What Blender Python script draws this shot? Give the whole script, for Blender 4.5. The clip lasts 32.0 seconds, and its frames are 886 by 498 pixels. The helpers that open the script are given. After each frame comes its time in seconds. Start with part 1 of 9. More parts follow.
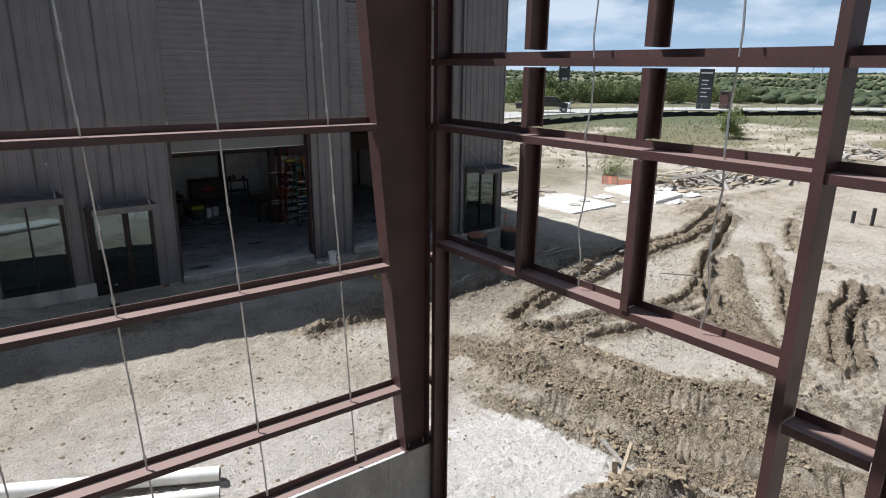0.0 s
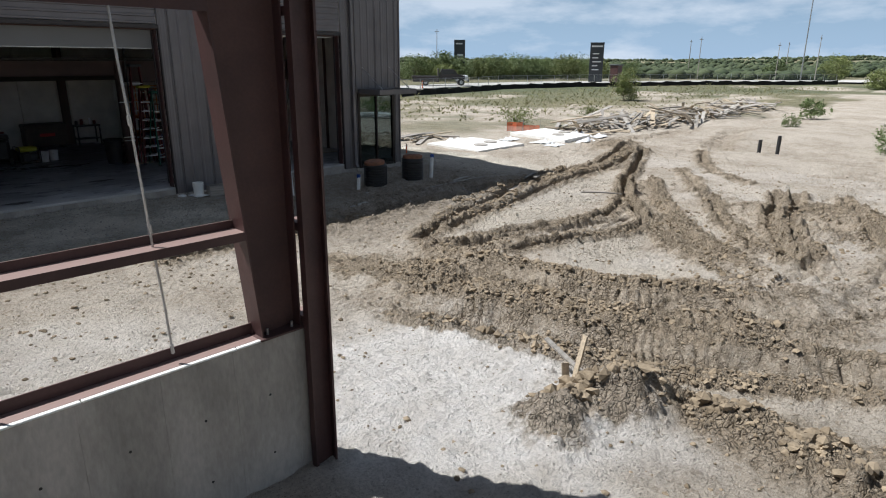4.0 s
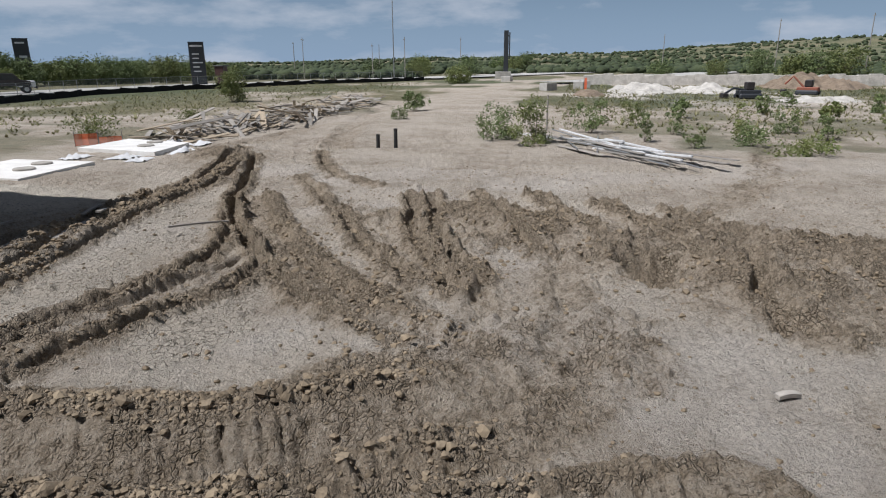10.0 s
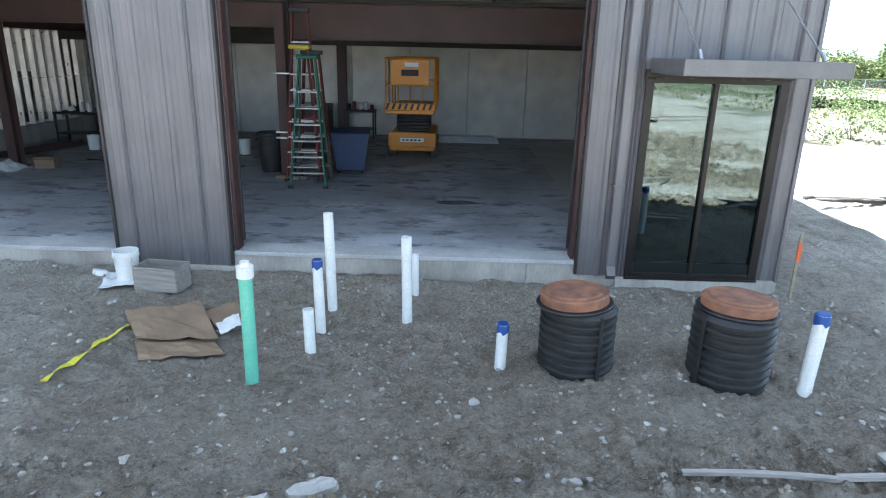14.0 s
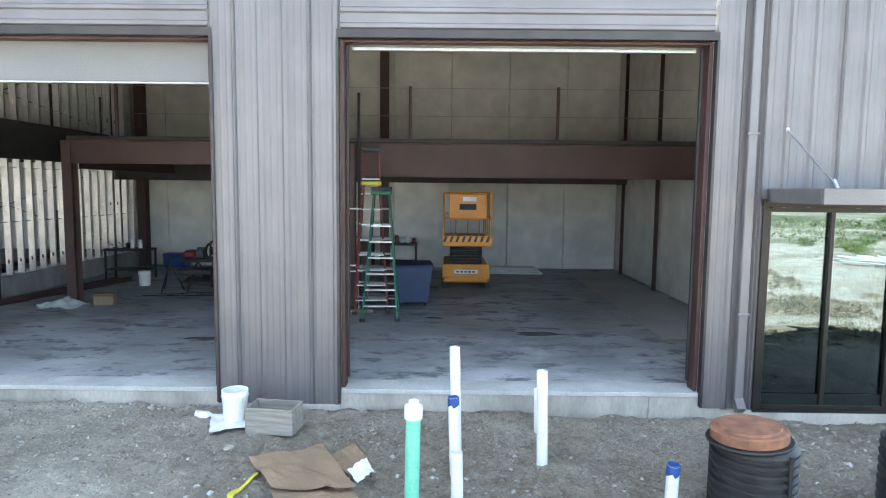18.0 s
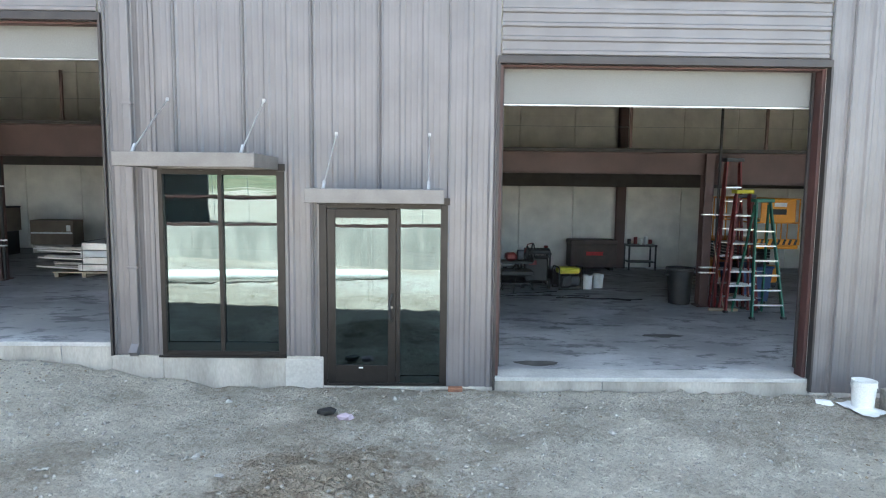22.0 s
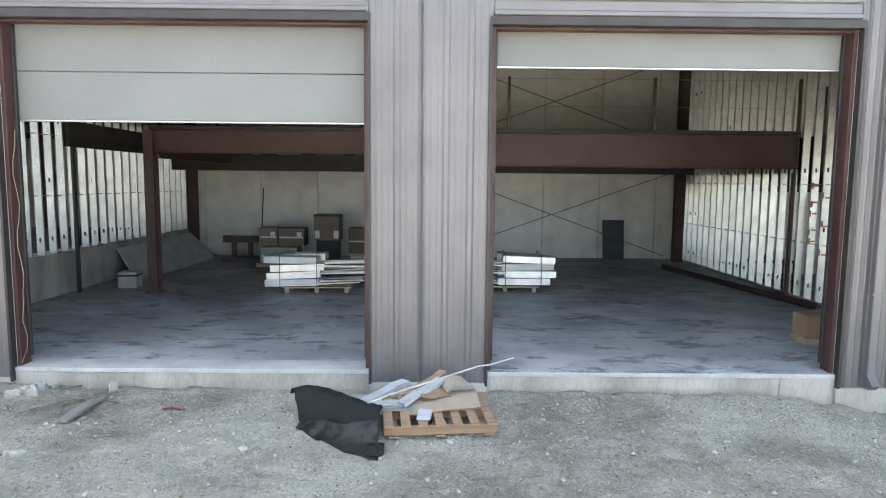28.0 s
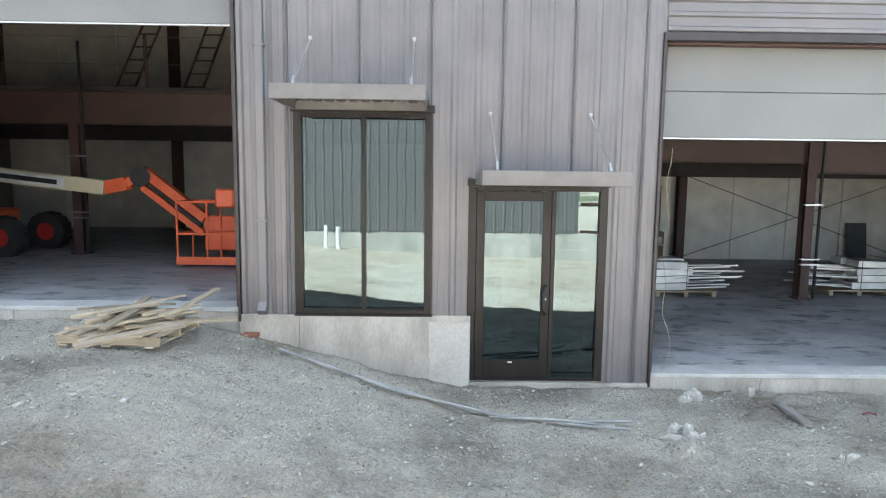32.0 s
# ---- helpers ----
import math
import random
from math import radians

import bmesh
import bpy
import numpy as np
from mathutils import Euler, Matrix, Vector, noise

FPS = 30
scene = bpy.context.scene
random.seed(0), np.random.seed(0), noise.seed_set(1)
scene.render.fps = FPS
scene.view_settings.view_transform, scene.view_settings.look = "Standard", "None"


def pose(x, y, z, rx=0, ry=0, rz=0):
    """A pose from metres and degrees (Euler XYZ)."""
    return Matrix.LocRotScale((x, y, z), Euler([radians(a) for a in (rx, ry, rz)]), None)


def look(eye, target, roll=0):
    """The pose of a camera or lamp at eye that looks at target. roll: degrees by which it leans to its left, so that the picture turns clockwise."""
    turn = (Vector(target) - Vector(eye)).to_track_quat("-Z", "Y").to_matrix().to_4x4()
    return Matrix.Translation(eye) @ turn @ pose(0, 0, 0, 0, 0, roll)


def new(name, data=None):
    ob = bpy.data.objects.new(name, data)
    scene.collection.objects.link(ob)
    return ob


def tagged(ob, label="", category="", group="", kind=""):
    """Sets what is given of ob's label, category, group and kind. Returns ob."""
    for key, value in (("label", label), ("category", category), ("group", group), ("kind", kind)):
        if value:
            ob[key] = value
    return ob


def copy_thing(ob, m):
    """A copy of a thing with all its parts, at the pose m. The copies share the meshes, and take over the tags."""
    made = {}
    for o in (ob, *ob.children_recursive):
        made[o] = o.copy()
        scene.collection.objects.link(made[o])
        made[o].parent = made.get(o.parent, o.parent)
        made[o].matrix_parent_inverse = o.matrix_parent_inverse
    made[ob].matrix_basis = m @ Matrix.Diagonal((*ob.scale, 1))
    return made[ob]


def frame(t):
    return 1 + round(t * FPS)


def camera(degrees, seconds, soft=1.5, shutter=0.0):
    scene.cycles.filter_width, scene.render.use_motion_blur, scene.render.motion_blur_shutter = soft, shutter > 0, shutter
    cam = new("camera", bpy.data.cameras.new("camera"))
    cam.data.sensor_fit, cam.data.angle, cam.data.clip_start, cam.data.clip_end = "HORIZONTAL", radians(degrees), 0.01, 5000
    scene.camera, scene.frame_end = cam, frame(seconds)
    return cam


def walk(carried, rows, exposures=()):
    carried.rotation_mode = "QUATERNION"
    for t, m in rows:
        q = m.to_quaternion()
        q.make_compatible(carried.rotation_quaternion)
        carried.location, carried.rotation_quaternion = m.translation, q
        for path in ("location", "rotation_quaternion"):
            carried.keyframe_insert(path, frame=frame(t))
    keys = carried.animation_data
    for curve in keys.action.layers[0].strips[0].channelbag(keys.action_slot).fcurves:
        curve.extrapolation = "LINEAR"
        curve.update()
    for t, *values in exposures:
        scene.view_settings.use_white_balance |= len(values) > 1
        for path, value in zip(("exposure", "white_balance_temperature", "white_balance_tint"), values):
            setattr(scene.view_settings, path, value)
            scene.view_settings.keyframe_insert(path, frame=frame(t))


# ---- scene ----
cam = camera(70.3, 32.0, soft=1.1)
# seconds, eye, point looked at, roll
PATH = [
    (0, (0.542, 0.146, 6.101), (1.697, 1.683, 5.551), 0.7),
    (0.5, (0.767, 0.378, 6.085), (1.922, 1.914, 5.532), 0.8),
    (1, (1.12, 0.782, 6.086), (2.27, 2.325, 5.54), 0.8),
    (1.5, (1.517, 1.319, 5.947), (2.666, 2.864, 5.407), 0.8),
    (2, (1.909, 1.802, 5.588), (3.066, 3.342, 5.049), 0.9),
    (2.5, (2.184, 1.977, 4.644), (3.327, 3.52, 4.086), 0.5),
    (3, (2.237, 1.985, 3.758), (3.379, 3.525, 3.191), 0.5),
    (3.5, (2.22, 1.972, 3.334), (3.36, 3.511, 2.759), 0.4),
    (4, (2.236, 1.938, 3.312), (3.613, 3.269, 2.735), 0.3),
    (4.5, (2.24, 1.957, 3.326), (3.936, 2.848, 2.752), -0.4),
    (6.5, (2.02, 2.215, 2.853), (3.775, 2.986, 2.281), -0.8),
    (7, (1.868, 2.696, 2.84), (3.647, 3.412, 2.271), -1.0),
    (7.5, (1.711, 3.298, 2.808), (3.616, 3.494, 2.232), -1.0),
    (8, (1.65, 3.427, 2.828), (3.559, 3.576, 2.251), -1.0),
    (8.5, (2.002, 3.428, 2.794), (3.912, 3.577, 2.219), -0.9),
    (9, (3.145, 3.431, 2.777), (5.055, 3.583, 2.202), -0.8),
    (9.5, (4.956, 3.547, 2.767), (6.859, 3.766, 2.194), -0.6),
    (10, (7.221, 3.879, 2.762), (9.104, 4.244, 2.193), -0.4),
    (10.5, (9.509, 4.626, 2.79), (11.317, 5.267, 2.224), -0.3),
    (11, (11.529, 5.781, 2.737), (13.081, 6.911, 2.176), -0.0),
    (11.5, (12.786, 7.397, 2.772), (13.859, 8.989, 2.211), 0.7),
    (12, (13.508, 8.949, 2.835), (14.097, 10.769, 2.251), 1.3),
    (12.5, (13.794, 9.687, 2.796), (14.246, 11.544, 2.208), 1.3),
    (13, (13.969, 10.267, 2.631), (14.408, 12.127, 2.041), 1.3),
    (13.5, (14.162, 11.149, 2.371), (14.444, 13.038, 1.779), 1.2),
    (14, (14.229, 12.055, 2.322), (14.2, 13.964, 1.725), 1.3),
    (14.5, (14.241, 12.345, 2.275), (14.212, 14.254, 1.679), 1.4),
    (15, (14.297, 12.352, 2.274), (14.264, 14.283, 1.757), 1.3),
    (15.5, (14.333, 12.316, 2.257), (14.295, 14.277, 1.867), 1.2),
    (17.5, (13.785, 12.262, 2.254), (13.768, 14.252, 2.062), 0.44),
    (18, (12.641, 12.229, 2.265), (12.63, 14.22, 2.075), 0.58),
    (18.5, (11.346, 12.141, 2.265), (11.335, 14.132, 2.077), 0.60),
    (19, (10.44, 11.998, 2.287), (10.427, 13.989, 2.098), 0.63),
    (19.5, (9.692, 11.866, 2.331), (9.678, 13.856, 2.14), 0.59),
    (20, (8.894, 11.757, 2.342), (8.889, 13.748, 2.149), 0.64),
    (20.5, (7.871, 11.641, 2.353), (7.873, 13.631, 2.159), 0.62),
    (21, (6.644, 11.515, 2.374), (6.673, 13.505, 2.18), 0.64),
    (21.5, (5.452, 11.41, 2.396), (5.482, 13.4, 2.2), 0.63),
    (22, (4.399, 11.316, 2.418), (4.429, 13.306, 2.218), 0.62),
    (22.5, (3.662, 11.353, 2.429), (3.694, 13.342, 2.227), 0.62),
    (23, (3.353, 11.838, 2.5), (3.383, 13.828, 2.297), 0.63),
    (23.5, (3.226, 12.35, 2.554), (3.256, 14.339, 2.35), 0.62),
    (24, (2.631, 12.512, 2.56), (2.664, 14.501, 2.355), 0.66),
    (24.5, (1.525, 12.52, 2.576), (1.56, 14.509, 2.371), 0.63),
    (26.5, (-1.351, 12.298, 2.625), (-1.34, 14.287, 2.414), 0.38),
    (27, (-2.348, 12.224, 2.625), (-2.335, 14.213, 2.415), 0.47),
    (27.5, (-3.783, 12.132, 2.636), (-3.767, 14.121, 2.427), 0.61),
    (28, (-5.259, 12.056, 2.636), (-5.246, 14.045, 2.424), 0.54),
    (28.5, (-6.662, 11.988, 2.641), (-6.641, 13.976, 2.429), 0.54),
    (29, (-7.748, 11.932, 2.652), (-7.728, 13.921, 2.439), 0.52),
    (29.5, (-8.496, 11.909, 2.701), (-8.476, 13.897, 2.485), 0.57),
    (30, (-9.362, 11.873, 2.74), (-9.339, 13.861, 2.524), 0.57),
    (30.5, (-10.498, 11.842, 2.756), (-10.477, 13.83, 2.539), 0.63),
    (31, (-11.611, 11.786, 2.745), (-11.591, 13.774, 2.526), 0.61),
    (31.5, (-12.629, 11.776, 2.788), (-12.601, 13.763, 2.564), 0.69),
    (32, (-13.67, 11.762, 2.816), (-13.638, 13.749, 2.589), 0.67),
]
EXPOSURES = [(0.0, 0.62, 6000, 9), (2.0, 0.64, 6000, 9), (4.0, 0.47, 6050, 9), (4.5, 0.35, 6050, 9), (7.0, 0.22, 6050, 12), (8.5, 0.12, 6050, 12), (9.5, -0.08, 6050, 12), (10.5, -0.1, 6050, 12), (11.0, 0.02, 6100, 12), (11.5, 0.12, 5950, 11), (12.1, 0.8, 5700, 8), (12.6, 1.55, 5600, 6), (13.0, 1.92, 5450, 5), (13.5, 2.65, 5600, 4),
             (14.0, 3.3, 5650, 3), (15.5, 3.75, 5800, 3), (17.5, 3.9, 5850, 2), (19.0, 3.9, 5900, 2), (20.5, 3.8, 5900, 2), (22.0, 3.74, 5930, 2), (24.0, 3.68, 5900, 3), (26.0, 3.76, 6050, 3), (28.0, 3.84, 6150, 3), (30.0, 3.75, 6120, 3), (32.0, 3.72, 6120, 3)]
walk(cam, [(t, look(eye, target, roll)) for t, eye, target, roll in PATH], EXPOSURES)

# ---- world and sun ----
SUN_AZ, SUN_EL = -32.5, 57.0          # degrees clockwise from +y, above the horizon
world = bpy.data.worlds.new("world")
scene.world = world
world.use_nodes = True
wn, wl = world.node_tree.nodes, world.node_tree.links
sky = wn.new("ShaderNodeTexSky")
sky.sky_type, sky.sun_disc = "NISHITA", False
sky.sun_elevation, sky.sun_rotation = radians(SUN_EL), radians(SUN_AZ)
sky.air_density, sky.dust_density, sky.ozone_density = 1.0, 0.25, 2.5
wc = wn.new("ShaderNodeTexCoord")
wm = wn.new("ShaderNodeMapping")
wm.inputs["Scale"].default_value = (1.0, 1.0, 3.4)
cl = wn.new("ShaderNodeTexNoise")
cl.inputs["Scale"].default_value, cl.inputs["Detail"].default_value, cl.inputs["Roughness"].default_value = 5.5, 8.0, 0.56
cr = wn.new("ShaderNodeMapRange")
cr.inputs["From Min"].default_value, cr.inputs["From Max"].default_value = 0.46, 0.64
cr.inputs["To Max"].default_value = 0.65
cm = wn.new("ShaderNodeMix")
cm.data_type = "RGBA"
cm.inputs["B"].default_value = (21.0, 22.0, 23.5, 1)
wl.new(wc.outputs["Generated"], wm.inputs["Vector"])
wl.new(wm.outputs["Vector"], cl.inputs["Vector"])
wl.new(cl.outputs["Fac"], cr.inputs["Value"])
wl.new(cr.outputs["Result"], cm.inputs["Factor"])
# pale haze towards the horizon
sx = wn.new("ShaderNodeSeparateXYZ")
hz = wn.new("ShaderNodeMapRange")
hz.interpolation_type = "SMOOTHSTEP"
hz.inputs["From Min"].default_value, hz.inputs["From Max"].default_value = -0.05, 0.30
hz.inputs["To Min"].default_value, hz.inputs["To Max"].default_value = 0.85, 0.0
hm = wn.new("ShaderNodeMix")
hm.data_type = "RGBA"
hm.inputs["B"].default_value = (11.5, 16.0, 21.5, 1)
wl.new(wc.outputs["Generated"], sx.inputs["Vector"])
wl.new(sx.outputs["Z"], hz.inputs["Value"])
wl.new(hz.outputs["Result"], hm.inputs["Factor"])
wl.new(sky.outputs["Color"], hm.inputs["A"])
wl.new(hm.outputs["Result"], cm.inputs["A"])
wl.new(cm.outputs["Result"], wn["Background"].inputs["Color"])
wn["Background"].inputs["Strength"].default_value = 0.027
sun_data = bpy.data.lights.new("sun", "SUN")
sun_data.energy, sun_data.angle, sun_data.color = 5.0, radians(0.55), (1.0, 0.965, 0.92)
sun = new("sun", sun_data)
_d = Vector((math.sin(radians(SUN_AZ)) * math.cos(radians(SUN_EL)), math.cos(radians(SUN_AZ)) * math.cos(radians(SUN_EL)), math.sin(radians(SUN_EL))))
sun.matrix_world = look(_d * 50, (0, 0, 0))

# ---- mesh helpers ----
rnd = random.Random(7)


class M:
    """Collects vertices and faces of one part."""

    def __init__(self):
        self.v, self.f = [], []

    def add(self, vs, fs):
        n = len(self.v)
        self.v += [tuple(p) for p in vs]
        self.f += [tuple(i + n for i in q) for q in fs]
        return self

    def box(self, x0, x1, y0, y1, z0, z1):
        vs = [(x, y, z) for z in (z0, z1) for y in (y0, y1) for x in (x0, x1)]
        return self.add(vs, [(0, 2, 3, 1), (4, 5, 7, 6), (0, 1, 5, 4), (2, 6, 7, 3), (0, 4, 6, 2), (1, 3, 7, 5)])

    def cbox(self, x0, x1, y0, y1, z0, z1, c=0.006):
        """A box with chamfered edges."""
        c = min(c, (x1 - x0) * 0.4, (y1 - y0) * 0.4, (z1 - z0) * 0.4)
        lo, hi = (x0, y0, z0), (x1, y1, z1)
        vs, ix = [], {}
        for s in [(a, b, d) for a in (0, 1) for b in (0, 1) for d in (0, 1)]:
            for ax in range(3):
                p = [(hi[k] if s[k] else lo[k]) + (0 if k == ax else (-c if s[k] else c)) for k in range(3)]
                ix[s, ax] = len(vs)
                vs.append(p)
        fs = []
        for ax in range(3):
            b, d = (ax + 1) % 3, (ax + 2) % 3
            for side in (0, 1):
                q = []
                for sb, sd in ((0, 0), (1, 0), (1, 1), (0, 1)):
                    s = [0, 0, 0]
                    s[ax], s[b], s[d] = side, sb, sd
                    q.append(ix[tuple(s), ax])
                fs.append(tuple(q if side else q[::-1]))
            for sb in (0, 1):
                for sd in (0, 1):
                    s0, s1 = [0, 0, 0], [0, 0, 0]
                    s0[ax], s1[ax] = 0, 1
                    s0[b] = s1[b] = sb
                    s0[d] = s1[d] = sd
                    s0, s1 = tuple(s0), tuple(s1)
                    q = [ix[s0, b], ix[s1, b], ix[s1, d], ix[s0, d]]
                    fs.append(tuple(q if sb != sd else q[::-1]))
        for s in [(a, b, d) for a in (0, 1) for b in (0, 1) for d in (0, 1)]:
            q = (ix[s, 0], ix[s, 1], ix[s, 2])
            fs.append(q if sum(s) % 2 else q[::-1])
        return self.add(vs, fs)

    def tube(self, p0, p1, r, n=10, r1=None, caps=True):
        p0, p1 = Vector(p0), Vector(p1)
        r1 = r if r1 is None else r1
        a = (p1 - p0).normalized()
        u = a.orthogonal().normalized()
        w = a.cross(u)
        vs = []
        for p, q in ((p0, r), (p1, r1)):
            vs += [p + q * (math.cos(t) * u + math.sin(t) * w) for t in [2 * math.pi * i / n for i in range(n)]]
        fs = [(i, (i + 1) % n, n + (i + 1) % n, n + i) for i in range(n)]
        if caps:
            fs += [tuple(range(n))[::-1], tuple(range(n, 2 * n))]
        return self.add(vs, fs)

    def path(self, pts, r, n=6):
        """A round rod through points, its rings turned evenly."""
        pts = [Vector(p) for p in pts]
        vs, fs = [], []
        u = None
        for i, p in enumerate(pts):
            a = (pts[min(i + 1, len(pts) - 1)] - pts[max(i - 1, 0)]).normalized()
            u = a.orthogonal().normalized() if u is None else (u - a * u.dot(a)).normalized()
            w = a.cross(u)
            vs += [p + r * (math.cos(t) * u + math.sin(t) * w) for t in [2 * math.pi * k / n for k in range(n)]]
        for i in range(len(pts) - 1):
            fs += [(i * n + k, i * n + (k + 1) % n, (i + 1) * n + (k + 1) % n, (i + 1) * n + k) for k in range(n)]
        fs += [tuple(range(n))[::-1], tuple(range((len(pts) - 1) * n, len(pts) * n))]
        return self.add(vs, fs)

    def lathe(self, prof, n=24, at=(0, 0, 0)):
        """Rings of (radius, z) about the z axis."""
        vs = [(at[0] + r * math.cos(2 * math.pi * k / n), at[1] + r * math.sin(2 * math.pi * k / n), at[2] + z) for r, z in prof for k in range(n)]
        fs = [(i * n + k, i * n + (k + 1) % n, (i + 1) * n + (k + 1) % n, (i + 1) * n + k) for i in range(len(prof) - 1) for k in range(n)]
        fs += [tuple(range(n))[::-1], tuple(range((len(prof) - 1) * n, len(prof) * n))]
        return self.add(vs, fs)

    def prism(self, poly, ax, a, b):
        """A closed outline pushed along an axis from a to b. The outline's pairs fill the other two axes in order."""
        def put(p, d):
            q = list(p)
            q.insert(ax, d)
            return tuple(q)
        n = len(poly)
        vs = [put(p, a) for p in poly] + [put(p, b) for p in poly]
        fs = [(i, (i + 1) % n, n + (i + 1) % n, n + i) for i in range(n)] + [tuple(range(n))[::-1], tuple(range(n, 2 * n))]
        return self.add(vs, fs)

    def ribbon(self, line, ax, a, b):
        """An open outline pushed along an axis: a sheet."""
        def put(p, d):
            q = list(p)
            q.insert(ax, d)
            return tuple(q)
        n = len(line)
        vs = [put(p, a) for p in line] + [put(p, b) for p in line]
        return self.add(vs, [(i, i + 1, n + i + 1, n + i) for i in range(n - 1)])

    def beam(self, p0, p1, prof, up=(0, 0, 1)):
        """A closed outline (side, up) pushed from p0 to p1."""
        p0, p1 = Vector(p0), Vector(p1)
        a = (p1 - p0).normalized()
        s = a.cross(Vector(up)).normalized()
        w = s.cross(a)
        n = len(prof)
        vs = [p + s * q[0] + w * q[1] for p in (p0, p1) for q in prof]
        fs = [(i, (i + 1) % n, n + (i + 1) % n, n + i) for i in range(n)] + [tuple(range(n))[::-1], tuple(range(n, 2 * n))]
        return self.add(vs, fs)

    def moved(self, m):
        self.v = [tuple(m @ Vector(p)) for p in self.v]
        return self

    def mesh(self, name, smooth=False):
        me = bpy.data.meshes.new(name)
        me.from_pydata(self.v, [], self.f)
        bm = bmesh.new()
        bm.from_mesh(me)
        bmesh.ops.recalc_face_normals(bm, faces=bm.faces)
        bm.to_mesh(me)
        bm.free()
        if smooth:
            for p in me.polygons:
                p.use_smooth = True
            if smooth == 2:
                me.set_sharp_from_angle(angle=radians(40))
        return me


def thing(name, label, category, group="", kind="", at=None):
    ob = new(name)
    ob.empty_display_size = 0.1
    if at is not None:
        ob.matrix_basis = at if isinstance(at, Matrix) else Matrix.Translation(at)
    return tagged(ob, label, category, group, kind)


def part(name, m, material, parent=None, label="", smooth=False):
    me = m if isinstance(m, bpy.types.Mesh) else m.mesh(name, smooth)
    if material and not me.materials:
        me.materials.append(material)
    ob = new(name, me)
    ob.parent = parent
    if label:
        ob["label"] = label
    return ob


def solid(name, m, material, label, category, group="", kind="", smooth=False, at=None):
    ob = tagged(part(name, m, material, None, "", smooth), label, category, group, kind)
    if at is not None:
        ob.matrix_basis = at if isinstance(at, Matrix) else Matrix.Translation(at)
    return ob


def ipoly(d, w, tf, tw):
    """An I outline, d high and w wide."""
    a, b, c = w / 2, d / 2, tw / 2
    return [(-a, -b), (a, -b), (a, -b + tf), (c, -b + tf), (c, b - tf), (a, b - tf), (a, b), (-a, b), (-a, b - tf), (-c, b - tf), (-c, -b + tf), (-a, -b + tf)]


# ---- number noise, for the ground ----
def hash2(ix, iy, seed):
    h = (ix.astype(np.int64) * 374761393 + iy.astype(np.int64) * 668265263 + seed * 1442695041) & 0xFFFFFFFF
    h = ((h ^ (h >> 13)) * 1274126177) & 0xFFFFFFFF
    return ((h ^ (h >> 16)) & 0xFFFF) / 65535.0


def vnoise(x, y, seed=0):
    ix, iy = np.floor(x), np.floor(y)
    fx, fy = x - ix, y - iy
    fx, fy = fx * fx * fx * (fx * (fx * 6 - 15) + 10), fy * fy * fy * (fy * (fy * 6 - 15) + 10)
    a, b = hash2(ix, iy, seed), hash2(ix + 1, iy, seed)
    c, d = hash2(ix, iy + 1, seed), hash2(ix + 1, iy + 1, seed)
    return (a + (b - a) * fx) * (1 - fy) + (c + (d - c) * fx) * fy


def fbm(x, y, octaves=4, seed=0, gain=0.5):
    s, k, f, t = 0, 1.0, 1.0, 0.0
    for o in range(octaves):
        s = s + k * (vnoise(x * f + o * 17.3, y * f - o * 9.1, seed + o) * 2 - 1)
        t += k
        k, f = k * gain, f * 2.03
    return s / t


def sstep(a, b, x):
    t = np.clip((x - a) / (b - a), 0, 1)
    return t * t * (3 - 2 * t)


def along(x, y, pts):
    """Distance to a line of points, signed to its left, and the way along it."""
    best, side, run = np.full(x.shape, 1e9), np.zeros(x.shape), np.zeros(x.shape)
    length = 0.0
    for (ax, ay), (bx, by) in zip(pts[:-1], pts[1:]):
        dx, dy = bx - ax, by - ay
        ll = math.hypot(dx, dy)
        t = np.clip(((x - ax) * dx + (y - ay) * dy) / ll ** 2, 0, 1)
        px, py = x - ax - t * dx, y - ay - t * dy
        d = np.hypot(px, py)
        hit = d < best
        best = np.where(hit, d, best)
        side = np.where(hit, np.sign(dx * py - dy * px), side)
        run = np.where(hit, length + t * ll, run)
        length += ll
    return best * side, run

